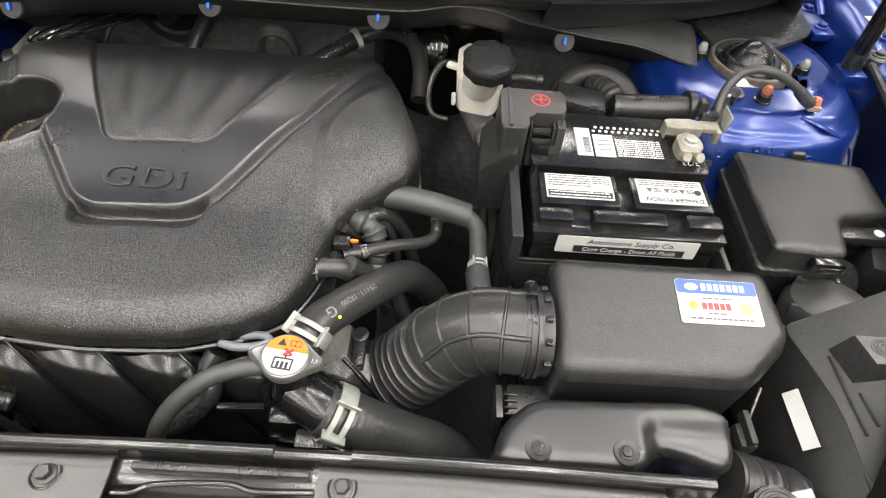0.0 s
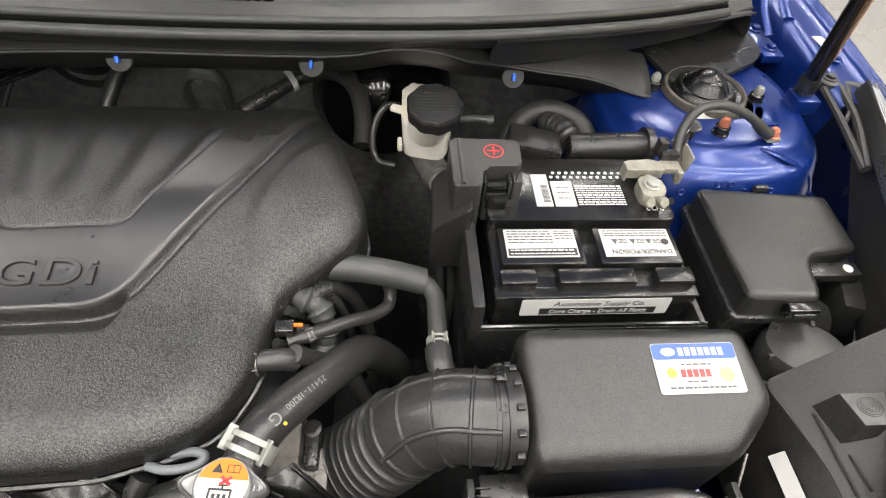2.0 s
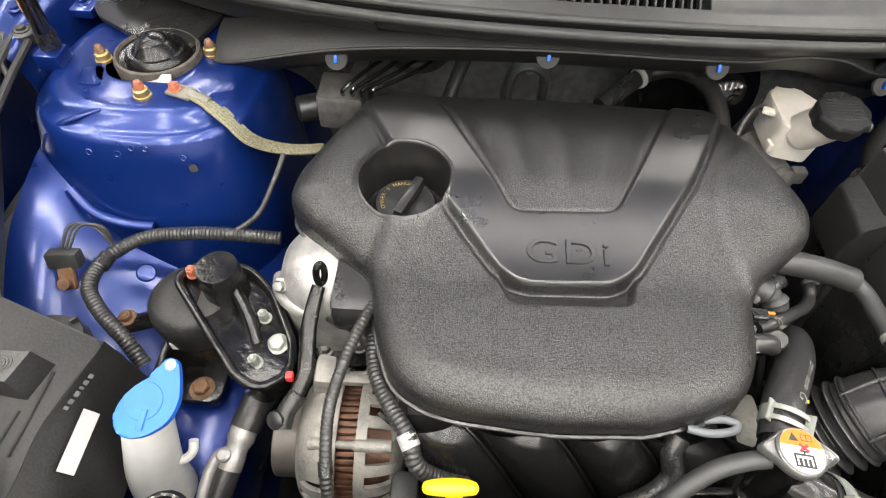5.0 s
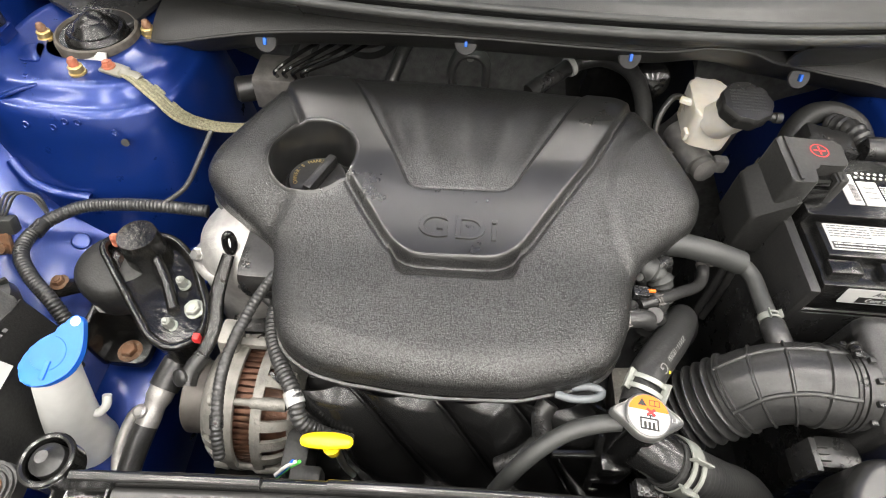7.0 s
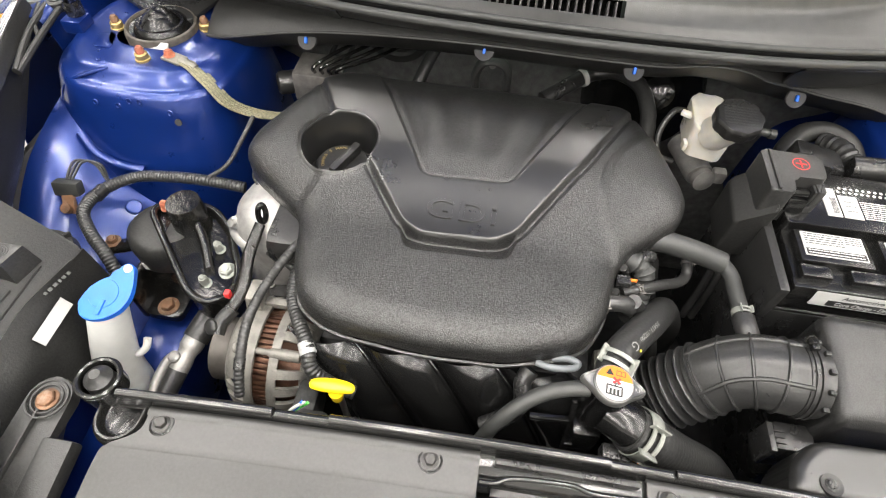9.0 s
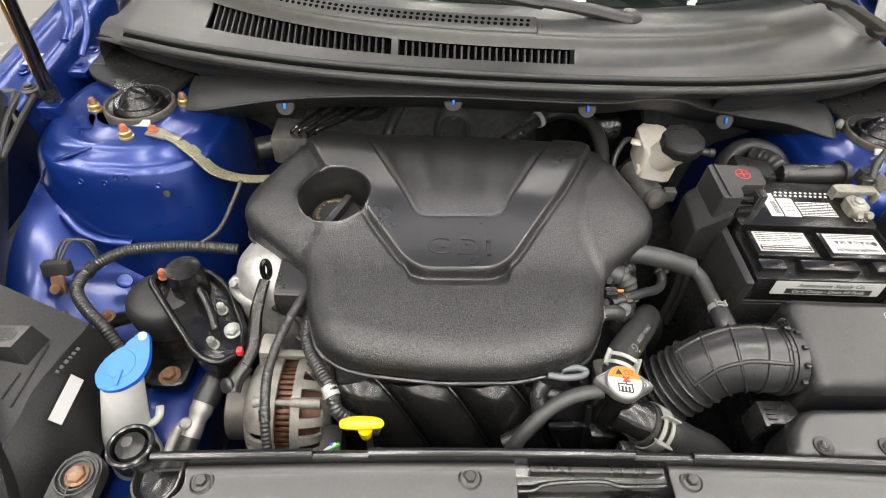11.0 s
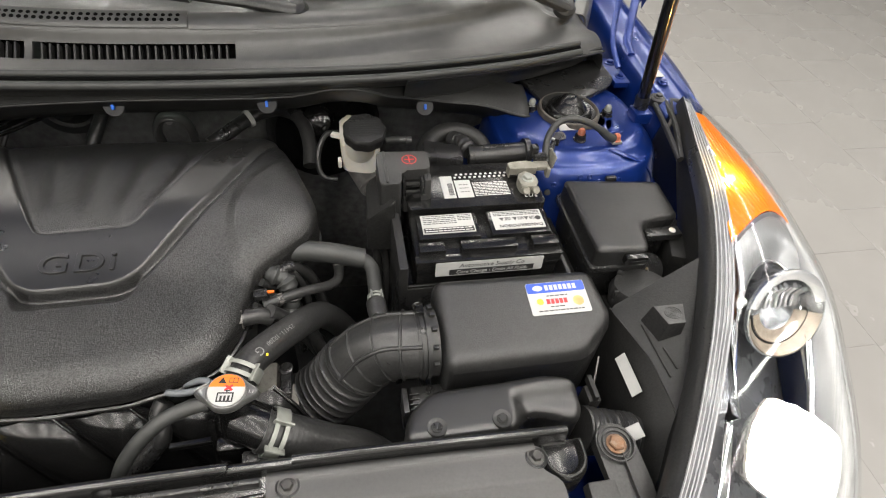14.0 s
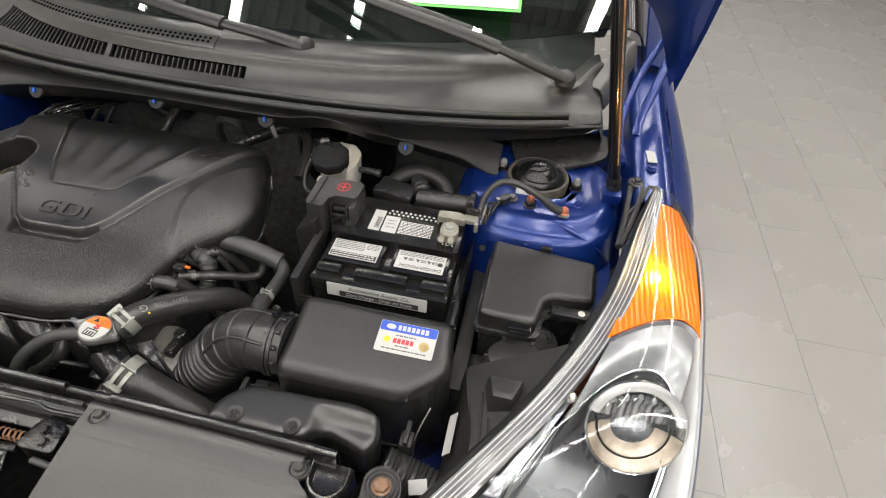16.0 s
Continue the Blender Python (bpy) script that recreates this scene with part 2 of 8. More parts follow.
M["cap_blue"] = mat("light_blue_plastic", (0.008, 0.12, 0.62), 0.4, grain=0.08, wear=0.3, wcol=(0.03, 0.2, 0.68))
M["milky"] = mat("milky_white_plastic", (0.69, 0.66, 0.60), 0.3, grain=0.06, wear=0.35, wcol=(0.58, 0.50, 0.38))
for n_ in (M["milky"].node_tree.nodes,):
    n_["Principled BSDF"].inputs["Subsurface Weight"].default_value = 0.6
    n_["Principled BSDF"].inputs["Subsurface Radius"].default_value = (0.03, 0.026, 0.018)
M["milky_grey"] = mat("translucent_grey_plastic", (0.56, 0.56, 0.54), 0.4, grain=0.06, wear=0.3, wcol=(0.5, 0.52, 0.5))
M["cast"] = mat("rough_cast_aluminium", (0.225, 0.215, 0.195), 0.55, metal=0.4, grain=0.4, bump=0.8, bscale=300, wear=0.7, wcol=(0.12, 0.11, 0.098), wscale=60)
M["term"] = mat("oxidised_terminal", (0.23, 0.22, 0.185), 0.5, metal=0.4, grain=0.2, bump=0.5, bscale=400, wear=0.6, wcol=(0.42, 0.4, 0.35), wscale=70)
M["strap"] = mat("braided_strap", (0.23, 0.215, 0.14), 0.6, metal=0.2, grain=0.4, scale=400, bump=0.9, bscale=900)
M["reflector"] = mat("aluminised_reflector", (0.30, 0.305, 0.315), 0.24, metal=0.45, grain=0.25, scale=30, bump=0.3, bscale=25)
M["chrome"] = mat("chrome_reflector", (0.85, 0.86, 0.88), 0.07, metal=1.0)
M["hl_grey"] = mat("headlamp_bezel", (0.35, 0.36, 0.38), 0.25, metal=0.8)
M["floor"] = mat("polished_tile", (0.25, 0.242, 0.232), 0.27, grain=0.03, scale=5, wear=0.2, wcol=(0.256, 0.247, 0.235), wscale=1.4, bump=0.02, bscale=8)
M["grout"] = mat("grey_grout", (0.235, 0.227, 0.215), 0.9, grain=0.2)
M["wall"] = mat("white_wall_paint", (0.7, 0.7, 0.68), 0.7, grain=0.03, wear=0.2, wcol=(0.66, 0.66, 0.64), wscale=2)
M["ceiling"] = mat("grey_metal_deck", (0.55, 0.56, 0.55), 0.6, grain=0.08, wear=0.3, wcol=(0.26, 0.27, 0.27), wscale=4)
M["lens"] = glassy("clear_polycarbonate", (0.97, 0.98, 0.98), 0.03, 1.25)
M["glass"] = glassy("windscreen_glass", (0.5, 0.55, 0.53), 0.01, 1.85)
M["plastic_matt"] = mat("matt_black_plastic", (0.015, 0.015, 0.0145), 0.45, grain=0.4, scale=350, bump=0.25, bscale=500, wear=0.5, wcol=(0.02, 0.019, 0.018), spec=0.35)
M["notice_green"] = mat("green_print", (0.12, 0.7, 0.1), 0.5)
M["rim_clear"] = mat("clear_rim_plastic", (0.11, 0.112, 0.118), 0.2, coat=0.35, grain=0.2, scale=40)
M["amber_lit"] = amber_skin("lit_amber_plastic", (1.0, 0.33, 0.010), 0.36)
# Grey raised to paint in the hazy glare seen through the lens.
M["hl_dark"] = mat("glare_greyed_housing", (0.20, 0.205, 0.22), 0.28, metal=0.5, grain=0.1)
M["beam_bowl"] = mat("lit_beam_bowl", (0.80, 0.78, 0.75), 0.28, metal=0.5, grain=0.05)
# Warm tint stands for lamplight on the projector's front steps.
M["warm_lit"] = mat("lamplight_tinted_chrome", (0.42, 0.36, 0.30), 0.3, metal=0.6, grain=0.3, scale=60, bump=0.6, bscale=50)
M["tube"] = glow("lamp_tube", (1.0, 0.98, 0.95), 9.0)
M["bulb"] = glow("lit_bulb", (1.0, 0.86, 0.68), 60.0)
M["amber_bulb"] = glow("lit_amber_bulb", (1.0, 0.45, 0.08), 22.0)


# ---- mesh tools ----
def thing(name, at, label, category, group="", kind=""):
    ob = new(name)
    ob.empty_display_size = 0.05
    ob.location = at
    return tagged(ob, label, category, group, kind)


def part(name, bm, material, parent=None, label="", sharp=38):
    me = bpy.data.meshes.new(name)
    bm.normal_update()
    bm.to_mesh(me)
    bm.free()
    for m in (material if isinstance(material, (list, tuple)) else [material]):
        me.materials.append(M[m])
    me.shade_smooth()
    me.set_sharp_from_angle(angle=radians(sharp))
    ob = new(name, me)
    if parent is not None:
        up, base = parent, Vector((0, 0, 0))
        while up is not None:
            base = base + up.location if up.data is None else base
            up = up.parent
        ob.parent = parent
        if parent.data is None:
            ob.matrix_parent_inverse = Matrix.Translation(-base)
    return tagged(ob, label)


def solo(name, bm, material, label, category, group="", kind="", sharp=38):
    return tagged(part(name, bm, material, None, "", sharp), label, category, group, kind)


def B():
    return bmesh.new()


def frame_at(p, z, x=None):
    """Axes at p with local z along z."""
    z = Vector(z).normalized()
    x = Vector(x) if x is not None else (Vector((1, 0, 0)) if abs(z.x) < 0.9 else Vector((0, 1, 0)))
    x = (x - z * x.dot(z)).normalized()
    y = z.cross(x)
    return Matrix.Translation(p) @ Matrix((x, y, z)).transposed().to_4x4()


def box(bm, c, s, bevel=0.0, rot=(0, 0, 0), seg=2, taper=1.0, m=None):
    r = bmesh.ops.create_cube(bm, size=1)
    vs = r["verts"]
    for v in vs:
        k = taper if v.co.z > 0 else 1.0
        v.co = Vector((v.co.x * s[0] * k, v.co.y * s[1] * k, v.co.z * s[2]))
    if bevel:
        es = list({e for v in vs for e in v.link_edges})
        r = bmesh.ops.bevel(bm, geom=es, offset=bevel, segments=seg, affect="EDGES", profile=0.6)
        vs = list({v for f in r["faces"] for v in f.verts} | {v for v in vs if v.is_valid})
    bmesh.ops.transform(bm, matrix=m if m is not None else pose(*c, *rot), verts=vs)
    return bm


def prism(bm, pts, z0, z1, bevel=0.0, seg=3, m=None, draft=0.0):
    """A closed outline pulled up from z0 to z1, its upper rim rounded. z1 may be a function of x and y."""
    top = z1 if callable(z1) else (lambda x, y: z1)
    cx, cy = sum(p[0] for p in pts) / len(pts), sum(p[1] for p in pts) / len(pts)
    lo = [bm.verts.new((cx + (x - cx) * (1 + draft), cy + (y - cy) * (1 + draft), z0)) for x, y in pts]
    hi = [bm.verts.new((x, y, top(x, y))) for x, y in pts]
    n = len(pts)
    ft = bm.faces.new(hi)
    bm.faces.new(lo[::-1])
    for i in range(n):
        bm.faces.new((lo[i], lo[(i + 1) % n], hi[(i + 1) % n], hi[i]))
    vs = set(lo + hi)
    if bevel:
        r = bmesh.ops.bevel(bm, geom=list(ft.edges), offset=bevel, segments=seg, affect="EDGES", profile=0.6)
        vs = {v for v in vs if v.is_valid} | {v for f in r["faces"] for v in f.verts}
    if m is not None:
        bmesh.ops.transform(bm, matrix=m, verts=list(vs))
    return bm


def crom(pts, k):
    """A smooth line through pts with k steps to each stretch."""
    P = [Vector(p) for p in pts]
    if k <= 1 or len(P) < 3:
        return P
    Q = [P[0] * 2 - P[1]] + P + [P[-1] * 2 - P[-2]]
    out = []
    for i in range(1, len(Q) - 2):
        a, b, c, d = Q[i - 1], Q[i], Q[i + 1], Q[i + 2]
        t1 = max((b - a).length, 1e-6) ** 0.5
        t2 = t1 + max((c - b).length, 1e-6) ** 0.5
        t3 = t2 + max((d - c).length, 1e-6) ** 0.5
        for j in range(k):
            t = t1 + (t2 - t1) * j / k
            e, f, g = a.lerp(b, t / t1), b.lerp(c, (t - t1) / (t2 - t1)), c.lerp(d, (t - t2) / (t3 - t2))
            e, f = e.lerp(f, t / t2), f.lerp(g, (t - t1) / (t3 - t1))
            out.append(e.lerp(f, (t - t1) / (t2 - t1)))
    out.append(P[-1])
    return out


def tube(bm, pts, r, n=14, k=6, cap=True, flat=1.0, up=(0, 0, 1)):
    """A round hose along pts. r: radius, or a function of the share of the way. flat: squash across."""
    P = crom(pts, k)
    L = [0]
    for a, b in zip(P, P[1:]):
        L.append(L[-1] + (b - a).length)
    rad = r if callable(r) else (lambda s: r)
    rings, side = [], None
    for i, p in enumerate(P):
        t = (P[min(i + 1, len(P) - 1)] - P[max(i - 1, 0)]).normalized()
        if side is None:
            u = Vector(up)
            side = t.cross(u if abs(t.dot(u)) < 0.95 else Vector((1, 0, 0))).normalized()
        side = (side - t * side.dot(t)).normalized()
        o = t.cross(side)
        q = rad(L[i] / L[-1])
        rings.append([bm.verts.new(p + side * math.cos(a) * q + o * math.sin(a) * q * flat) for a in (2 * math.pi * j / n for j in range(n))])
    for a, b in zip(rings, rings[1:]):
        for j in range(n):
            bm.faces.new((a[j], a[(j + 1) % n], b[(j + 1) % n], b[j]))
    if cap:
        bm.faces.new(rings[0][::-1])
        bm.faces.new(rings[-1])
    return bm


def lathe(bm, prof, m=None, n=28, wob=None, lid=True):
    """A turned body. prof: radius and height, from below upwards. wob: a factor on the radius by angle."""
    rings = []
    for r, z in prof:
        rings.append([bm.verts.new((r * (wob(a) if wob else 1) * math.cos(a), r * (wob(a) if wob else 1) * math.sin(a), z)) for a in (2 * math.pi * j / n for j in range(n))])
    for a, b in zip(rings, rings[1:]):
        for j in range(n):
            bm.faces.new((a[j], a[(j + 1) % n], b[(j + 1) % n], b[j]))
    bm.faces.new(rings[0][::-1])
    if lid:
        bm.faces.new(rings[-1])
    if m is not None:
        bmesh.ops.transform(bm, matrix=m, verts=[v for r in rings for v in r])
    return bm


def sheet(bm, rows, ku=4, kv=4, thick=0.0, flip=False):
    """A smooth skin through rows of points, given some thickness."""
    R = [crom(r, ku) for r in rows]
    C = [crom([r[i] for r in R], kv) for i in range(len(R[0]))]
    V = [[bm.verts.new(p) for p in c] for c in C]
    fs = []
    for a, b in zip(V, V[1:]):
        for i in range(len(a) - 1):
            q = (a[i], b[i], b[i + 1], a[i + 1])
            fs.append(bm.faces.new(q[::-1] if flip else q))
    if thick:
        bm.normal_update()
        bmesh.ops.solidify(bm, geom=fs, thickness=thick)
    return bm


def rim(pts, r=0.01, n=4):
    """An outline with its corners rounded."""
    out, N = [], len(pts)
    for i in range(N):
        a, b, c = Vector(pts[i - 1]), Vector(pts[i]), Vector(pts[(i + 1) % N])
        d1, d2 = a - b, c - b
        q = min(r, d1.length * 0.45, d2.length * 0.45)
        p1, p2 = b + d1.normalized() * q, b + d2.normalized() * q
        for j in range(n + 1):
            t = j / n
            out.append(tuple(p1 * (1 - t) ** 2 + b * 2 * t * (1 - t) + p2 * t * t))
    return out


def words(name, text, size, m, material, parent, extrude=0.0004, align="CENTER", shear=0.0, wide=1.0):
    cu = bpy.data.curves.new(name, "FONT")
    cu.body, cu.size, cu.extrude, cu.align_x, cu.align_y, cu.shear = text, size, extrude, align, "CENTER", shear
    tmp = bpy.data.objects.new(name, cu)
    me = bpy.data.meshes.new_from_object(tmp)
    bpy.data.objects.remove(tmp)
    bm = B()
    bm.from_mesh(me)
    bpy.data.meshes.remove(me)
    bmesh.ops.transform(bm, matrix=m @ Matrix.Diagonal((wide, 1, 1, 1)), verts=bm.verts)
    return part(name, bm, material, parent)


def hexbolt(bm, p, axis, r=0.006, h=0.006, washer=1.6, dome=False):
    m = frame_at(p, axis)
    if washer:
        lathe(bm, [(r * washer, 0), (r * washer, 0.0012), (r * washer * 0.9, 0.0018)], m, 20)
    lathe(bm, [(r, 0.001), (r, h * 0.85), (r * 0.86, h)], m, 6)
    lathe(bm, [(r * 0.6, h * 0.9), (r * 0.58, h * 1.15 if dome else h * 1.02), (r * 0.3, h * 1.25 if dome else h * 1.03)], m, 12)
    return bm


# ---- the workshop ----
bm = B()
box(bm, (0.5, 2, -0.06), (14, 14, 0.1))
solo("floor", bm, "grout", "grey screed and grout bed under workshop floor tiles", "floor", kind="structure")
# Walls are unseen, added in white to bounce low light under the bonnet.
bm = B()
box(bm, (0.5, 9.05, 1.8), (14, 0.1, 3.8))
solo("wall_north", bm, "wall", "plain white workshop wall, unseen, added to bounce light", "wall", kind="structure")
bm = B()
box(bm, (0.5, -5.05, 1.8), (14, 0.1, 3.8))
solo("wall_south", bm, "wall", "plain white workshop wall, unseen, added to bounce light", "wall", kind="structure")
bm = B()
box(bm, (-6.55, 2, 1.8), (0.1, 14, 3.8))
solo("wall_west", bm, "wall", "plain white workshop wall, unseen, added to bounce light", "wall", kind="structure")
bm = B()
box(bm, (7.55, 2, 1.8), (0.1, 14, 3.8))
solo("wall_east", bm, "wall", "plain white workshop wall, unseen, added to bounce light", "wall", kind="structure")
bm = B()
box(bm, (0.5, 2, CEIL + 0.12), (14, 14, 0.04))
for i in range(93):
    box(bm, (-6.4 + i * 0.15, 2, CEIL + 0.075), (0.08, 14, 0.05))
solo("ceiling", bm, "ceiling", "ribbed grey metal deck ceiling", "ceiling", kind="structure")



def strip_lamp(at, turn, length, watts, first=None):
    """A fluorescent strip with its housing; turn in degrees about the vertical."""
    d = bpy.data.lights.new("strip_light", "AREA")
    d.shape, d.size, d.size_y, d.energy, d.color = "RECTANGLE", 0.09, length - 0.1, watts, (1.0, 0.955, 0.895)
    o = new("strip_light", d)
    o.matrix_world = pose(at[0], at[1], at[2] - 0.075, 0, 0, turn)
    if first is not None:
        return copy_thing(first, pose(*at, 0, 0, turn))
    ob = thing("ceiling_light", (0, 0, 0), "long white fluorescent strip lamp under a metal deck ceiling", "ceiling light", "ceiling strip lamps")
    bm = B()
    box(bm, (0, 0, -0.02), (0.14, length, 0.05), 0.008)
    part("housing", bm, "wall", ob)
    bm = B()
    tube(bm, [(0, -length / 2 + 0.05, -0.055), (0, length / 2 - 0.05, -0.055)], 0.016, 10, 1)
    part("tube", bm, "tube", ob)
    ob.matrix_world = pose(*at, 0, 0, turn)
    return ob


lamp0 = None
for lx in LAMP_X:
    for ly in (-2.1, 2.9):
        lamp0 = strip_lamp((lx, ly, CEIL), 0, 4.0, LAMP_WATTS, lamp0) if lamp0 is None else (strip_lamp((lx, ly, CEIL), 0, 4.0, LAMP_WATTS, lamp0), lamp0)[1]
# Unseen cross row, added above the bay to give the bonnet's sharp shadow edge.
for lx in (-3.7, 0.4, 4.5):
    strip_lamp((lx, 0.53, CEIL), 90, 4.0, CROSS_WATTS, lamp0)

# ---- car body ----
car = thing("car_body", (0, 1.2, 0), "blue compact car with its bonnet open, standing in a workshop", "car")


def both(fn):
    for s in (-1, 1):
        fn(s)


def mir(s, pts):
    return [(s * x, y, z) for x, y, z in pts]


def strut_tower(s):
    """Domed tower that carries the spring strut, flaring into the apron."""
    bm = B()
    rings = []
    for z, rx_, ryf, ryb in ((0.60, 0.150, 0.190, 0.2), (0.74, 0.148, 0.178, 0.19), (0.835, 0.142, 0.152, 0.17), (0.862, 0.139, 0.140, 0.16), (0.90, 0.135, 0.130, 0.15), (0.928, 0.131, 0.1215, 0.14), (0.9345, 0.128, 0.1165, 0.134), (0.9365, 0.125, 0.1115, 0.13), (0.938, 0.121, 0.1035, 0.126), (0.9475, 0.115, 0.0955, 0.12), (0.9540, 0.108, 0.0885, 0.110), (0.955, 0.095, 0.078, 0.09), (0.955, 0.066, 0.060, 0.070), (0.9575, 0.060, 0.054, 0.064), (0.9575, 0.050, 0.044, 0.052)):
        r = []
        for j in range(56):
            a = 2 * math.pi * j / 56
            c, q = math.cos(a), math.sin(a)
            e = 0.72
            x = math.copysign(abs(c) ** e, c) * (rx_ if c < 0 else rx_ + max(0, 0.945 - z) * 0.16)
            y = math.copysign(abs(q) ** e, q) * (ryf if q < 0 else ryb)
            r.append(bm.verts.new((s * (0.572 + x), 0.665 + y, z)))
        rings.append(r)
    for a, b in zip(rings, rings[1:]):
        for j in range(56):
            f = (a[j], a[(j + 1) % 56], b[(j + 1) % 56], b[j])
            bm.faces.new(f if s > 0 else f[::-1])
    part("strut_tower", bm, "blue", car, "", 60)


both(strut_tower)


RIDGE = [(0.600, 0.578, 0.9515), (0.628, 0.570, 0.9440), (0.652, 0.566, 0.934), (0.674, 0.566, 0.918), (0.694, 0.572, 0.89)]


def tower_marks(s):
    """Pressed ledge, spot welds and a drain hole on the tower's face."""
    bm = B()
    prism(bm, rim([(s * x, y) for x, y in ((0.612, 0.612), (0.640, 0.612), (0.648, 0.642), (0.622, 0.650))][::s], 0.008), 0.9545, 0.9575, 0.002, 2)
    part("tower_pressing", bm, "blue", car)
    for x, y, z in ((0.613, 0.5408, 0.920), (0.581, 0.5405, 0.919), (0.564, 0.543, 0.9275), (0.549, 0.543, 0.9275), (0.508, 0.5405, 0.918)):
        bm = B()
        tube(bm, [frame_at((s * x, y, z), (0, -0.95, 0.3)) @ Vector((0.0034 * math.cos(radians(a)), 0.0034 * math.sin(radians(a)), 0.0004)) for a in range(0, 361, 30)], 0.0009, 6, 1)
        part("spot_weld", bm, "blue", car)
    bm = B()
    lathe(bm, [(0.0048, -0.001), (0.0048, 0.0008), (0.003, 0.0009)], frame_at((s * 0.500, 0.5385, 0.905), (s * -0.1, -0.95, 0.3)), 14)
    part("drain_hole", bm, "dark", car)
    bm = B()
    tube(bm, mir(s, [(0.655, 0.53, 0.868), (0.63, 0.513, 0.850), (0.596, 0.507, 0.838), (0.56, 0.506, 0.836)]), 0.006, 10, 5, flat=0.5)
    part("tower_crease", bm, "blue", car)
    bm = B()
    tube(bm, mir(s, RIDGE), 0.0042, 10, 5, flat=0.6)
    part("tower_ridge", bm, "blue", car)


both(tower_marks)


def apron(s):
    """Inner wing panel from the frame rail up to the wing flange."""
    rows = []
    for y, zi, zo in ((0.1, 0.60, 0.70), (0.25, 0.64, 0.74), (0.36, 0.67, 0.79), (0.46, 0.70, 0.845), (0.56, 0.72, 0.875), (0.66, 0.73, 0.885), (0.95, 0.75, 0.90)):
        rows.append(mir(s, [(0.43, y, zi - 0.16), (0.455, y, zi), (0.52, y, zi + 0.04), (0.61, y, (zi + zo) / 2 + 0.02), (0.665, y, zo), (0.70, y, zo + 0.012)]))
    bm = B()
    sheet(bm, rows, 4, 4, 0.0015, flip=s < 0)
    part("inner_wing", bm, "blue", car, "", 60)
    bm = B()
    box(bm, (s * 0.47, 0.22, 0.66), (0.085, 0.7, 0.14), 0.012)
    part("frame_rail", bm, "blue", car)
    # flange on which the wing is bolted
    bm = B()
    rows = []
    for y, z in ((0.63, 0.975), (0.75, 0.985), (0.95, 0.998), (1.15, 1.01)):
        rows.append(mir(s, [(0.705, y, z - 0.075), (0.712, y, z - 0.02), (0.722, y, z), (0.745, y, z), (0.768, y, z + 0.001), (0.775, y, z + 0.010), (0.779, y, z - 0.004)]))
    sheet(bm, rows, 3, 4, 0.0015, flip=s < 0)
    part("wing_flange", bm, "blue", car, "", 50)
    # outer wing
    bm = B()
    rows = [
        mir(s, [(0.768, 0.655, 0.986), (0.79, 0.65, 0.965), (0.822, 0.64, 0.925), (0.842, 0.62, 0.85), (0.85, 0.6, 0.75), (0.85, 0.58, 0.62), (0.84, 0.55, 0.5)]),
        mir(s, [(0.778, 0.72, 0.990), (0.80, 0.72, 0.976), (0.824, 0.72, 0.945), (0.843, 0.70, 0.87), (0.852, 0.68, 0.77), (0.85, 0.66, 0.62), (0.84, 0.64, 0.5)]),
        mir(s, [(0.780, 0.95, 1.003), (0.80, 0.95, 0.992), (0.820, 0.95, 0.96), (0.832, 0.95, 0.9), (0.843, 0.95, 0.8), (0.845, 0.95, 0.65), (0.84, 0.95, 0.5)]),
        mir(s, [(0.776, 1.35, 1.02), (0.79, 1.35, 1.01), (0.80, 1.35, 0.985), (0.825, 1.35, 0.92), (0.838, 1.35, 0.82), (0.84, 1.35, 0.67), (0.835, 1.35, 0.5)]),
    ]
    sheet(bm, rows, 4, 4, 0.0012, flip=s < 0)
    part("wing_panel", bm, "blue", car, "", 60)


both(apron)
bm = B()
box(bm, (0, 0.93, 0.64), (1.30, 0.03, 0.74), 0.005)
part("firewall", bm, "insul", car)
bm = B()
box(bm, (0, 0.45, 0.26), (1.5, 1.2, 0.02), 0.004)
part("undertray", bm, "dark", car)
bm = B()
box(bm, (0, 0.02, 0.5), (1.2, 0.03, 0.62), 0.006)
part("radiator_core", bm, "dark", car)
for s in (-1, 1):
    bm = B()
    box(bm, (s * 0.72, 0.35, 0.5), (0.02, 1.1, 0.5), 0.004)
    part("wheel_liner", bm, "dark", car)
    # Added dark panel, closes a gap where the bright floor showed through.
    bm = B()
    box(bm, (s * 0.688, 0.47, 0.76), (0.012, 0.24, 0.22), 0.003, rot=(0, s * 10, 0))
    part("gap_panel", bm, "dark", car)

# ---- bonnet ----
hood = thing("bonnet", (0, 0.98, 1.03), "open blue bonnet standing up on gas struts", "bonnet")
HOOD = pose(0, 0.937, 1.020, -66, 0, 0)


def hood_pt(x, y, z):
    return tuple(HOOD @ Vector((x, -y, z)))


def rear(x, u):
    """The bonnet's rear edge swings forward between its pointed corners."""
    return u + (0.97 - u) / 0.97 * 0.30 * (1 - abs(x) ** 7)


bm = B()
rows = []
for u in (0.0, 0.2, 0.5, 0.8, 0.97):
    w = 0.79 - 0.17 * u ** 3
    rows.append([hood_pt(x * w, rear(x, u), 0.03 * (1 - x * x) - 0.008 * abs(x) ** 6) for x in (-1, -0.95, -0.88, -0.75, -0.4, 0, 0.4, 0.75, 0.88, 0.95, 1)])
sheet(bm, rows, 4, 4, 0.004)
part("outer_skin", bm, "blue", hood, "", 60)
bm = B()
rows = []
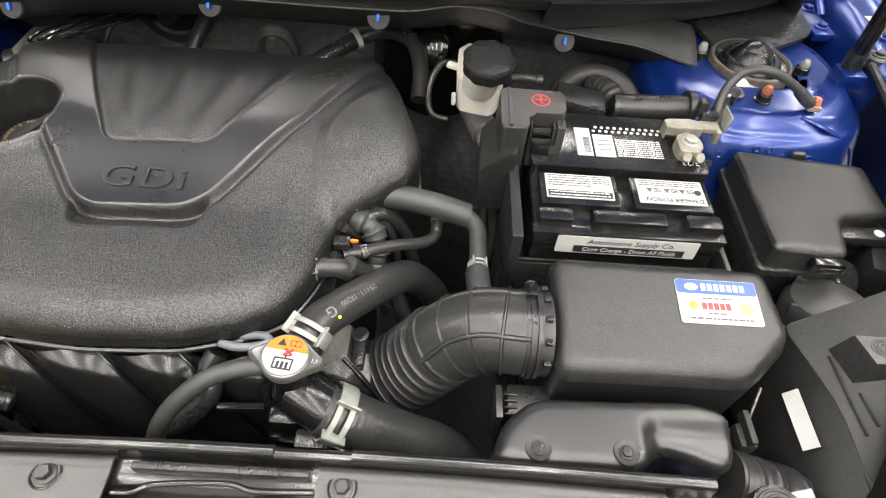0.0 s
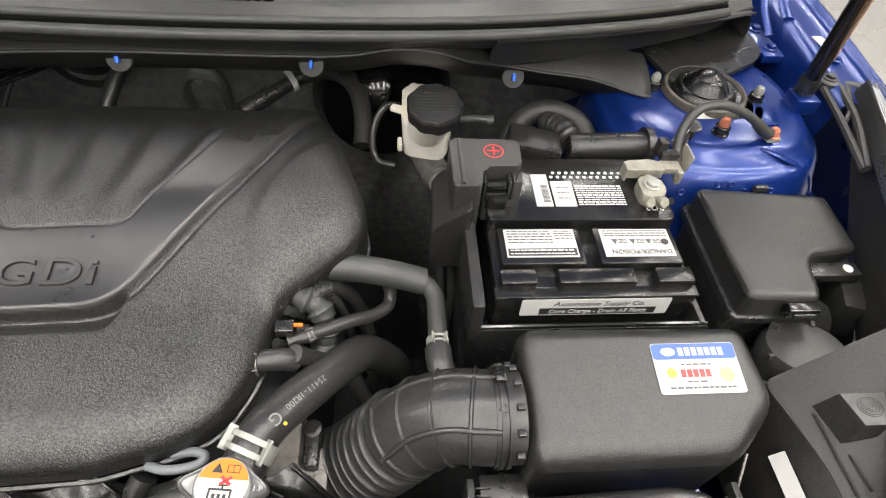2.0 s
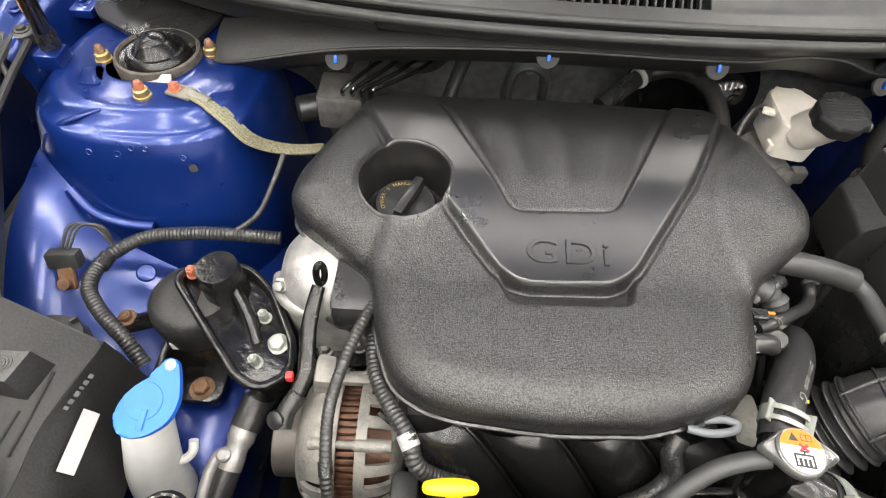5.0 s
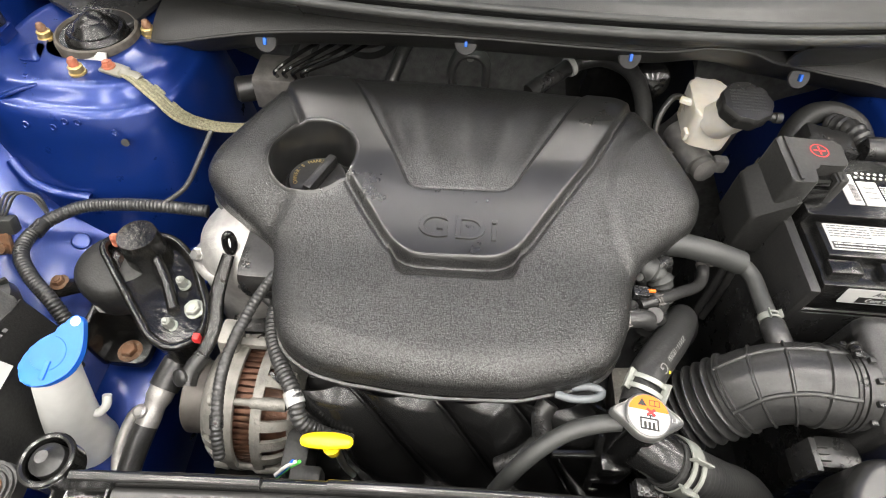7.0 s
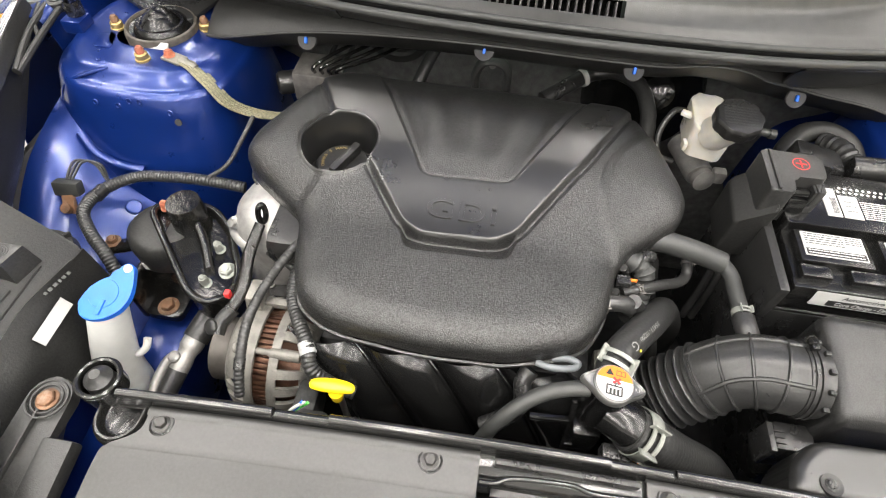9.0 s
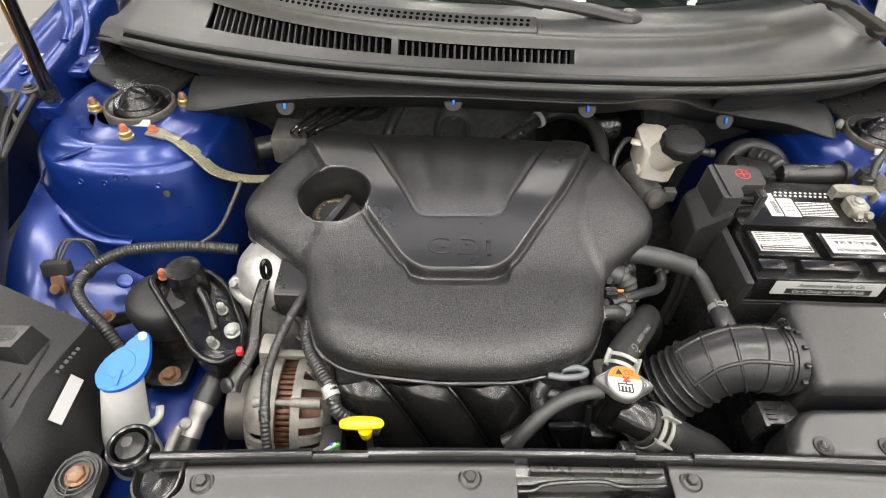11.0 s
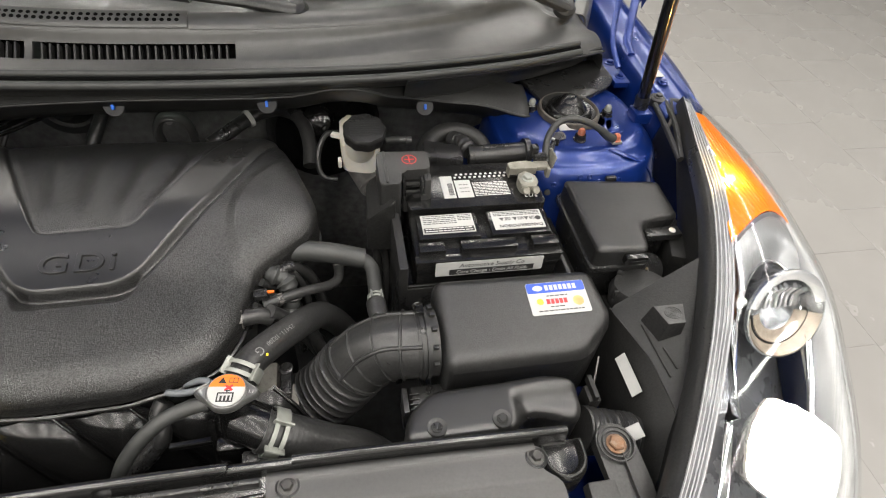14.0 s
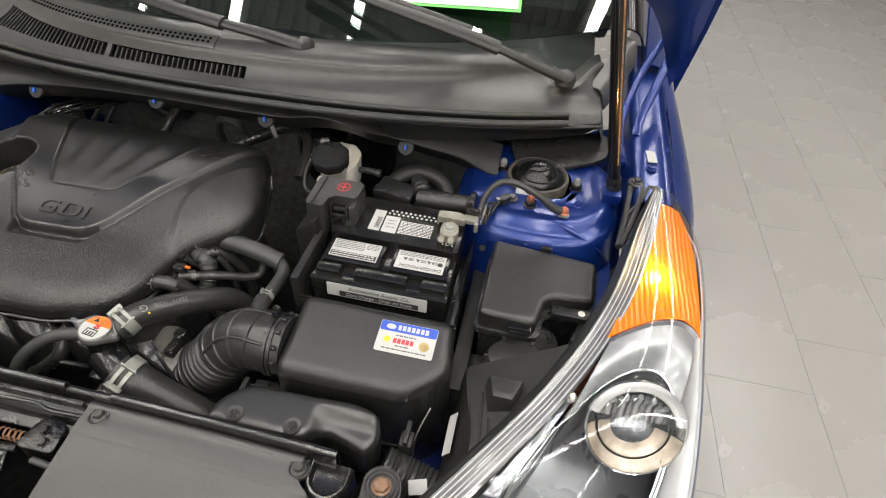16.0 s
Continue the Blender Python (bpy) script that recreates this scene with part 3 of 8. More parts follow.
for u, d in ((0.02, -0.012), (0.1, -0.03), (0.25, -0.022), (0.5, -0.03), (0.75, -0.022), (0.93, -0.01)):
    w = 0.775 - 0.17 * u ** 3
    rows.append([hood_pt(x * w, rear(x, u), d + 0.02 * (1 - x * x) + (0.012 if abs(x) in (0.45, 0.9) else 0)) for x in (-1, -0.97, -0.9, -0.7, -0.45, 0, 0.45, 0.7, 0.9, 0.97, 1)])
sheet(bm, rows, 3, 3, 0.002, flip=True)
part("inner_frame", bm, "blue", hood, "", 60)


def gas_strut(s):
    st = thing("gas_strut", (s * 0.682, 0.652, 0.965), "black gas strut holding the bonnet open", "gas strut", "bonnet gas struts")
    a, b = Vector((s * 0.684, 0.661, 0.977)), Vector((s * 0.545, 0.522, 1.55))
    d = (b - a).normalized()
    bm = B()
    tube(bm, [a, a + d * 0.36], 0.0095, 16, 1)
    part("cylinder", bm, "plastic_gloss", st)
    bm = B()
    side = Vector((s * 0.55, -0.75, 0.0)).normalized() * 0.0083
    tube(bm, [a + d * 0.05 + side, a + d * 0.34 + side], 0.0018, 8, 1)
    part("marking_strip", bm, "rust", st, "orange-brown marking strip")
    bm = B()
    tube(bm, [a + d * 0.36, b], 0.0045, 12, 1)
    part("rod", bm, "steel", st)
    bm = B()
    lathe(bm, [(0.008, -0.012), (0.012, -0.008), (0.012, 0.012), (0.0096, 0.02)], frame_at(a, d), 18)
    part("ball_socket", bm, "plastic", st)
    bm = B()
    box(bm, (s * 0.684, 0.655, 0.96), (0.03, 0.03, 0.02), 0.004)
    part("bracket", bm, "blue", st)


both(gas_strut)

# ---- windscreen ----
ws = thing("windscreen", (0, 0.9, 1.08), "raked windscreen glass with ceiling lamps mirrored in it", "windscreen", kind="structure")
bm = B()
rows = []
for u in (0, 0.33, 0.66, 1.0):
    rows.append([(x * (0.66 - 0.06 * u), 0.79 + 0.22 * abs(x) ** 2.2 + 0.75 * u, 1.085 + 0.005 * abs(x) + 0.38 * u) for x in (-1, -0.75, -0.5, -0.25, 0, 0.25, 0.5, 0.75, 1)])
sheet(bm, rows, 4, 3, 0.005)
part("pane", bm, "glass", ws, "", 60)
bm = B()
box(bm, (0, 1.65, 1.02), (1.35, 0.9, 0.06), 0.02)
box(bm, (0, 1.22, 0.98), (1.3, 0.5, 0.05), 0.02, rot=(4, 0, 0))
part("dashboard", bm, "cowl", car)
bm = B()
box(bm, (0, 2.6, 0.95), (1.36, 1.9, 0.06), 0.02)
box(bm, (0, 2.4, 1.47), (1.1, 1.6, 0.03), 0.01)
part("cabin", bm, "dark", car)

# ---- cowl cover ----
cowl = thing("cowl_cover", (0, 0.72, 0.97), "wide charcoal plastic cowl cover with vent grilles below the windscreen", "cowl cover")
XS = (-0.655, -0.62, -0.5, -0.3, -0.1, 0.1, 0.3, 0.5, 0.62, 0.655)


def bow(x):
    """How far the cowl's line swings back towards the wings."""
    return 0.135 * abs(x / 0.64) ** 2.4


def cowl_row(y, z, dz=0.0, k=1.0):
    return [(x, y + bow(x) * k, z + dz * abs(x / 0.64) ** 2) for x in XS]


PROFILE = [(0.640, 1.033, -0.022, 1.0), (0.652, 1.046, -0.022, 1.0), (0.668, 1.050, -0.022, 1.1), (0.677, 1.0525, -0.022, 1.3), (0.692, 1.0665, -0.022, 1.9), (0.700, 1.082, -0.024, 1.9), (0.716, 1.091, -0.030, 1.9), (0.735, 1.093, -0.044, 1.9), (0.77, 1.089, -0.05, 1.9), (0.82, 1.073, -0.040, 1.9)]
VENTS = ((-0.475, -0.195), (-0.182, 0.066))


def cowl_pt(x, y, z, dz, k):
    """A place on the cowl: the rear rows swing back faster towards the wings, and sink round the wiper's pivot."""
    near = math.exp(-((x - 0.588) / 0.045) ** 2) if k > 1.35 else 0.0
    sink = 0.022 * near if z > 1.07 else 0.0
    droop = max(0.0, (abs(x) - 0.595) / 0.06) ** 2 * (0.020 if k > 1.2 else 0.009)
    return Vector((x, y + bow(x) * (k - 0.8 * near), z + dz * abs(x / 0.64) ** 2 - sink - droop))


def cowl_skin():
    """The upper panel on a fine grid, cut open where the vents are."""
    bm = B()
    n = 272
    cols = []
    for i in range(n + 1):
        x = -0.655 + 1.31 * i / n
        cols.append(crom([cowl_pt(x, *p) for p in PROFILE], 4))
    V = [[bm.verts.new(p) for p in c] for c in cols]
    fs = []
    for i in range(n):
        x = -0.655 + 1.31 * (i + 0.5) / n
        for j in range(len(V[0]) - 1):
            if 12 <= j < 16 and any(a < x < b for a, b in VENTS):
                continue
            fs.append(bm.faces.new((V[i][j], V[i + 1][j], V[i + 1][j + 1], V[i][j + 1])))
    bm.normal_update()
    bmesh.ops.solidify(bm, geom=fs, thickness=0.003)
    return bm


part("upper_panel", cowl_skin(), "cowl", cowl, "", 50)
# Apron gets a darker plastic than the top, for its shade under the seal.
bm = B()
sheet(bm, [cowl_row(0.642, 1.034, -0.022), cowl_row(0.648, 1.022, -0.022), cowl_row(0.662, 1.008, -0.02), cowl_row(0.70, 0.992, -0.015), cowl_row(0.75, 0.975, -0.01), cowl_row(0.80, 0.96, 0)], 4, 3, 0.003, flip=True)
part("front_apron", bm, "plastic_grey", cowl, "", 50)
for dy, dz, r_ in ((-0.003, 0.001, 0.0058), (0.012, 0.009, 0.0050)):
    bm = B()
    tube(bm, [(x * 0.965, 0.637 + dy + bow(x * 0.965), 1.039 + dz - 0.020 * abs(x / 0.64) ** 2) for x in XS[1:-1]], r_, 12, 8)
    part("bonnet_seal", bm, "rubber_grey", cowl, "grey-black rubber bonnet seal")
# Black bead paints in the shade between the two seal ribs.
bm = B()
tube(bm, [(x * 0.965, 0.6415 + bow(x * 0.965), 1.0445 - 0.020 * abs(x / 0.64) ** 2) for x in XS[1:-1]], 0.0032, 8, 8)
part("seal_groove_shade", bm, "void", cowl)

# ---- engine ----
engine = thing("engine", (-0.12, 0.45, 0.3), "black engine block and valve cover under its plastic shield", "engine")
bm = B()
box(bm, (-0.09, 0.46, 0.60), (0.34, 0.34, 0.46), 0.02)
part("block", bm, "dark", engine)
bm = B()
box(bm, (-0.12, 0.47, 0.885), (0.40, 0.22, 0.05), 0.015)
part("valve_cover", bm, "plastic", engine)

COVER = [(-0.312, 0.625), (-0.338, 0.575), (-0.368, 0.505), (-0.372, 0.470), (-0.355, 0.450), (-0.283, 0.395), (-0.276, 0.372), (-0.270, 0.335), (-0.252, 0.288), (-0.222, 0.269), (-0.195, 0.2625), (-0.115, 0.2545), (-0.030, 0.258), (-0.004, 0.2655), (0.022, 0.272), (0.053, 0.287), (0.074, 0.325), (0.084, 0.378), (0.095, 0.400), (0.155, 0.448), (0.163, 0.475), (0.158, 0.5), (0.135, 0.57), (0.118, 0.622), (0.098, 0.648), (-0.10, 0.658), (-0.285, 0.648)]
OUT = np.array(rim(COVER, 0.025, 4))
HOLE, HR = (-0.254, 0.486), 0.046


def sdf(poly, X, Y):
    """Distance to a closed outline, negative inside."""
    d = np.full(X.shape, 1e9)
    inside = np.zeros(X.shape, bool)
    for (ax, ay), (bx, by) in zip(poly, np.roll(poly, -1, 0)):
        ex, ey = bx - ax, by - ay
        t = np.clip(((X - ax) * ex + (Y - ay) * ey) / (ex * ex + ey * ey + 1e-12), 0, 1)
        d = np.minimum(d, np.hypot(X - ax - t * ex, Y - ay - t * ey))
        cut = ((ay > Y) != (by > Y)) & (X < (bx - ax) * (Y - ay) / (by - ay + 1e-12) + ax)
        inside ^= cut
    return np.where(inside, -d, d)


def step(a, b, v):
    t = np.clip((v - a) / (b - a), 0, 1)
    return t * t * (3 - 2 * t)


def cushion(bm, outline, height, r, drop, z0, st=0.003):
    """A moulded lid: a smooth top over an outline, its rim rounded off by drop over r, with walls down to z0."""
    P = np.array(outline)
    X, Y = np.meshgrid(np.arange(P[:, 0].min() - st, P[:, 0].max() + st * 2, st), np.arange(P[:, 1].min() - st, P[:, 1].max() + st * 2, st))
    for _ in range(3):
        d = -sdf(P, X, Y)
        gx, gy = (sdf(P, X + 1e-4, Y) - sdf(P, X - 1e-4, Y)) / 2e-4, (sdf(P, X, Y + 1e-4) - sdf(P, X, Y - 1e-4)) / 2e-4
        near = (d < st * 0.45) & (d > -st * 1.6)
        X, Y = np.where(near, X + gx * d, X), np.where(near, Y + gy * d, Y)
    d = -sdf(P, X, Y)
    Z = height(X, Y) - drop * (1 - np.sqrt(np.clip(1 - (1 - np.clip(d / r, 0, 1)) ** 2, 0, 1)))
    ok = d > -1e-5
    V = {}
    for i, j in zip(*np.nonzero(ok[:-1, :-1] & ok[1:, :-1] & ok[:-1, 1:] & ok[1:, 1:])):
        q = ((i, j), (i, j + 1), (i + 1, j + 1), (i + 1, j))
        for k in q:
            if k not in V:
                V[k] = bm.verts.new((X[k], Y[k], Z[k]))
        bm.faces.new([V[k] for k in q])
    r_ = bmesh.ops.extrude_edge_only(bm, edges=[e for e in bm.edges if e.is_boundary])
    for v in (g for g in r_["geom"] if isinstance(g, bmesh.types.BMVert)):
        v.co.z = z0
    bmesh.ops.recalc_face_normals(bm, faces=bm.faces)
    return bm


V_OUT = np.array(rim([(-0.345, 0.68), (-0.268, 0.52), (-0.222, 0.474), (-0.160, 0.388), (-0.137, 0.374), (-0.055, 0.378), (-0.033, 0.392), (0.040, 0.502), (0.135, 0.68)], 0.012, 3))
V_IN = np.array(rim([(-0.262, 0.68), (-0.147, 0.450), (-0.044, 0.455), (0.075, 0.68)], 0.012, 3))
SCOOP = np.array(rim([(-0.167, 0.398), (-0.152, 0.353), (-0.038, 0.357), (-0.026, 0.400)], 0.012, 3))
LOBE = np.array(rim([(0.082, 0.372), (0.064, 0.415), (0.055, 0.455), (0.062, 0.50), (0.085, 0.545), (0.14, 0.60), (0.3, 0.6), (0.3, 0.3)], 0.03, 4))
EAR = np.array(rim([(-0.30, 0.36), (-0.262, 0.44), (-0.31, 0.60), (-0.5, 0.6), (-0.5, 0.36)], 0.02, 4))


def cover_height(X, Y):
    d = -sdf(OUT, X, Y)
    z = 0.944 + 0.021 * step(0.375, 0.50, Y) - 0.018 * step(0.575, 0.68, Y)
    z = z - 0.023 * (1 - np.sqrt(np.clip(1 - (1 - np.clip(d / 0.036, 0, 1)) ** 2, 0, 1)))
    z = z - 0.003 * (1 - step(0.0, 0.09, d))
    vo, vi = sdf(V_OUT, X, Y), sdf(V_IN, X, Y)
    z = z + 0.0058 * (1 - step(-0.0035, 0.003, vo)) - 0.0026 * np.exp(-((vo - 0.0045) / 0.0028) ** 2)
    z = z - 0.0038 * (1 - step(-0.003, 0.002, vi)) - 0.0018 * np.exp(-((vi + 0.001) / 0.002) ** 2)
    sc = sdf(SCOOP, X, Y)
    z = z - 0.009 * (1 - step(-0.007, 0.0, sc)) * step(-0.001, 0.003, vo) * step(0.350, 0.378, Y)
    ang = (X + 0.096) / (0.055 + (Y - 0.44) * 0.42)
    z = z + 0.0034 * np.cos(ang * math.pi * 4.0) * np.exp(-((Y - 0.545) / 0.05) ** 2) * (1 - step(-0.012, -0.002, vi))
    z = z + 0.004 * (1 - step(-0.012, 0.004, sdf(LOBE, X, Y))) - 0.004 * (1 - step(-0.01, 0.006, sdf(EAR, X, Y)))
    hd = np.hypot(X - HOLE[0], Y - HOLE[1]) - HR
    z = z + 0.003 * np.exp(-(hd / 0.006) ** 2) * (vo > 0)
    return z, d, vo, vi, hd


def build_cover():
    cov = thing("engine_cover", (-0.1, 0.45, 0.90), "grained black plastic engine shield with raised V panel and embossed letters", "engine cover")
    st = 0.0014
    xs, ys = np.arange(-0.385, 0.18, st), np.arange(0.235, 0.67, st)
    X, Y = np.meshgrid(xs, ys)
    d = -sdf(OUT, X, Y)
    # pull the outermost points onto the outline and the hole's rim
    for _ in range(3):
        gx, gy = (sdf(OUT, X + 1e-4, Y) - sdf(OUT, X - 1e-4, Y)) / 2e-4, (sdf(OUT, X, Y + 1e-4) - sdf(OUT, X, Y - 1e-4)) / 2e-4
        near = (d < 0.0006) & (d > -0.003)
        X, Y = np.where(near, X + gx * d, X), np.where(near, Y + gy * d, Y)
        d = -sdf(OUT, X, Y)
        hx, hy = X - HOLE[0], Y - HOLE[1]
        r = np.hypot(hx, hy)
        nh = abs(r - HR) < 0.0008
        X, Y = np.where(nh, HOLE[0] + hx / r * HR, X), np.where(nh, HOLE[1] + hy / r * HR, Y)
    Z, d, vo, vi, hd = cover_height(X, Y)
    ok = (d > -1e-5) & (hd > -1e-5)
    quad = ok[:-1, :-1] & ok[1:, :-1] & ok[:-1, 1:] & ok[1:, 1:]
    cvo, cvi = (vo[:-1, :-1] + vo[1:, 1:]) / 2, (vi[:-1, :-1] + vi[1:, 1:]) / 2
    for name, sel, m in (("shell", quad & (cvo > 0), "cover"), ("v_panel", quad & (cvo <= 0) & (cvi > 0), "cover_smooth"), ("centre_panel", quad & (cvi <= 0), "cover")):
        bm = B()
        V = {}
        for i, j in zip(*np.nonzero(sel)):
            for k in ((i, j), (i, j + 1), (i + 1, j + 1), (i + 1, j)):
                if k not in V:
                    V[k] = bm.verts.new((X[k], Y[k], Z[k]))
            bm.faces.new((V[i, j], V[i, j + 1], V[i + 1, j + 1], V[i + 1, j]))
        edge = {V[k] for k in V if d[k] < 1e-4}
        es = [e for e in bm.edges if e.is_boundary and e.verts[0] in edge and e.verts[1] in edge]
        for drop in (0.004, None):
            r = bmesh.ops.extrude_edge_only(bm, edges=es)
            for v in (g for g in r["geom"] if isinstance(g, bmesh.types.BMVert)):
                v.co.z = v.co.z - 0.004 if drop else min(v.co.z - 0.004, 0.905)
            es = [g for g in r["geom"] if isinstance(g, bmesh.types.BMEdge)]
        bmesh.ops.recalc_face_normals(bm, faces=bm.faces)
        part(name, bm, m, cov, "", 70)
    # wall of the filler hole, with a rounded lip
    bm = B()
    rings = []
    for dr, dz in ((0.0035, 0.0002), (0.0022, 0.0009), (0.0005, 0.0009), (-0.0008, -0.0012), (-0.0012, -0.004), (-0.003, None)):
        ring = []
        for j in range(72):
            a = 2 * math.pi * j / 72
            x, y = HOLE[0] + math.cos(a) * (HR + dr), HOLE[1] + math.sin(a) * (HR + dr)
            zz = float(cover_height(np.array([[HOLE[0] + math.cos(a) * (HR + max(dr, 0.0005))]]), np.array([[HOLE[1] + math.sin(a) * (HR + max(dr, 0.0005))]]))[0][0, 0])
            ring.append(bm.verts.new((x, y, 0.882 if dz is None else zz + dz)))
        rings.append(ring)
    for p, q in zip(rings, rings[1:]):
        for j in range(72):
            bm.faces.new((p[j], p[(j + 1) % 72], q[(j + 1) % 72], q[j]))
    part("filler_recess", bm, "cover_smooth", cov, "", 60)
    # thin lip along the lower edge
    bm = B()
    ring = []
    m = len(OUT)
    prof = ((0.0, 0.0015), (0.0022, 0.0005), (0.0026, -0.0015), (0.0, -0.003))
    nrm = []
    for i in range(m):
        t = Vector(OUT[(i + 1) % m] - OUT[i - 1]).normalized()
        nrm.append(Vector((t.y, -t.x)))
    for i in range(m):
        x, y = OUT[i]
        z = 0.9 if y < 0.6 else 0.915
        ring.append([bm.verts.new((x + nrm[i].x * o, y + nrm[i].y * o, z + h)) for o, h in prof])
    for i in range(m):
        for k in range(3):
            bm.faces.new((ring[i][k], ring[(i + 1) % m][k], ring[(i + 1) % m][k + 1], ring[i][k + 1]))
    bmesh.ops.recalc_face_normals(bm, faces=bm.faces)
    part("lower_lip", bm, "cover_smooth", cov)
    bm = B()
    cu = bpy.data.curves.new("lettering", "FONT")
    cu.body, cu.size, cu.extrude, cu.bevel_depth, cu.align_x, cu.align_y, cu.space_character, cu.offset = "GDi", 0.036, 0.0022, 0.0005, "CENTER", "CENTER", 1.1, -0.0002
    tmp = bpy.data.objects.new("lettering", cu)
    me = bpy.data.meshes.new_from_object(tmp)
    bpy.data.objects.remove(tmp)
    bm.from_mesh(me)
    bpy.data.meshes.remove(me)
    bmesh.ops.transform(bm, matrix=pose(-0.0955, 0.4075, 0) @ Matrix.Diagonal((1.25, 0.95, 1, 1)), verts=bm.verts)
    VX, VY = np.array([[v.co.x for v in bm.verts]]), np.array([[v.co.y for v in bm.verts]])
    for v, h in zip(bm.verts, cover_height(VX, VY)[0][0]):
        v.co.z += float(h)
    part("lettering", bm, "cover_smooth", cov, "embossed black letters")


build_cover()

oil = thing("oil_filler_cap", (HOLE[0], HOLE[1], 0.89), "black oil filler cap with yellow lettering in a round recess", "oil cap")
bm = B()
lathe(bm, [(0.034, 0.905), (0.034, 0.923), (0.031, 0.927), (0.0, 0.927)][:3] + [(0.012, 0.9275)], Matrix.Translation((HOLE[0], HOLE[1], 0)), 32)
part("disc", bm, "plastic", oil)
bm = B()
box(bm, (HOLE[0] + 0.004, HOLE[1], 0.933), (0.011, 0.056, 0.014), 0.004, rot=(0, 0, -22))
part("grip", bm, "plastic", oil)
for i, ch in enumerate("OWNER'S MANUAL"):
    a = radians(205 - i * 10.5)
    words("lettering", ch, 0.0062, pose(HOLE[0] + 0.0245 * math.cos(a), HOLE[1] + 0.0245 * math.sin(a), 0.9285, 0, 0, math.degrees(a) - 90), "brass", oil, 0.0002)

# ---- battery ----
bat = thing("battery", (0.376, 0.475, 0.76), "black car battery with white warning labels", "battery")
BX0, BX1, BY0, BY1 = 0.280, 0.470, 0.396, 0.566
bm = B()
box(bm, ((BX0 + BX1) / 2, (BY0 + BY1) / 2, 0.83), (BX1 - BX0, BY1 - BY0, 0.166), 0.006)
part("case", bm, "battery", bat)
bm = B()
prism(bm, rim([(BX0, 0.476), (BX1, 0.476), (BX1, BY1), (BX0, BY1)], 0.006), 0.912, 0.943, 0.002)
box(bm, ((BX0 + BX1) / 2, 0.436, 0.917), (BX1 - BX0, 0.084, 0.02), 0.003)
box(bm, ((BX0 + BX1) / 2, 0.4005, 0.9255), (BX1 - BX0 + 0.003, 0.012, 0.004), 0.001)
part("lid", bm, "battery", bat)
for x0, x1 in ((0.284, 0.318), (0.338, 0.412), (0.432, 0.468)):
    bm = B()
    box(bm, ((x0 + x1) / 2, 0.412, 0.930), (x1 - x0, 0.018, 0.016), 0.004)
    part("handle_rib", bm, "battery", bat)
for x0, x1 in ((0.287, 0.368), (0.382, 0.463)):
    bm = B()
    box(bm, ((x0 + x1) / 2, 0.447, 0.932), (x1 - x0, 0.046, 0.014), 0.003)
    vc = part("vent_cover", bm, "battery", bat)
    bm = B()
    box(bm, ((x0 + x1) / 2, 0.449, 0.9395), (x1 - x0 - 0.012, 0.034, 0.001))
    part("warning_label", bm, "white", vc, "white printed warning label")

# ---- fuse box ----
fuse = thing("fuse_box", (0.59, 0.46, 0.80), "black fuse box with a latched lid", "fuse box")
bm = B()
prism(bm, rim([(0.518, 0.392), (0.590, 0.392), (0.600, 0.43), (0.665, 0.445), (0.672, 0.525), (0.520, 0.530)], 0.008), 0.80, 0.905, 0.004, draft=-0.04)
part("body", bm, "plastic", fuse)
bm = B()
cushion(bm, rim([(0.516, 0.388), (0.592, 0.388), (0.602, 0.432), (0.612, 0.442), (0.668, 0.452), (0.672, 0.530), (0.518, 0.534)], 0.009), lambda X, Y: 0.933 - 0.06 * (X - 0.52) + 0.0006 * step(0.004, 0.008, -sdf(np.array(rim([(0.516, 0.388), (0.592, 0.388), (0.602, 0.432), (0.612, 0.442), (0.668, 0.452), (0.672, 0.530), (0.518, 0.534)], 0.009)), X, Y)), 0.006, 0.005, 0.90, 0.0022)
part("lid", bm, "plastic_grain", fuse)

# ---- air cleaner ----
air = thing("air_cleaner", (0.39, 0.30, 0.80), "black moulded air cleaner box with a coloured sticker", "air cleaner")
AB = rim([(0.289, 0.246), (0.455, 0.246), (0.500, 0.288), (0.491, 0.358), (0.290, 0.360)], 0.016, 5)
bm = B()
cushion(bm, AB, lambda X, Y: 0.9395 - 0.15 * np.maximum(0, 0.345 - Y), 0.016, 0.016, 0.80)
part("lid", bm, "plastic_grain", air, "", 60)
bm = B()
prism(bm, rim([(0.285, 0.242), (0.445, 0.242), (0.50, 0.29), (0.496, 0.364), (0.282, 0.366)], 0.012), 0.66, 0.805, 0.004, draft=-0.06)
part("base", bm, "plastic", air)
STK = frame_at((0.4365, 0.3165, 0.9357), (0, -0.15, 1), (1, 0, 0.0))

# ---- snorkel ----
snor = thing("intake_snorkel", (0.33, 0.19, 0.86), "black plastic air intake snorkel bolted to the front panel", "intake snorkel")
bm = B()
cushion(bm, rim([(0.236, 0.174), (0.352, 0.174), (0.372, 0.196), (0.425, 0.180), (0.436, 0.20), (0.430, 0.226), (0.40, 0.234), (0.27, 0.230), (0.243, 0.206)], 0.014, 5), lambda X, Y: 0.912 - 0.010 * step(0.352, 0.372, X) * (1 - step(0.205, 0.222, Y)) + 0.0015 * step(0.36, 0.40, X) * step(0.20, 0.225, Y), 0.010, 0.010, 0.85, 0.0025)
part("duct", bm, "cover_smooth", snor)

# ---- front panel ----
front = thing("front_panel", (0, 0.15, 0.85), "black radiator support panel with bolted plastic covers", "front panel", kind="structure")


def crest(x):
    return 0.1735 - 0.06 * (x - 0.04) ** 2


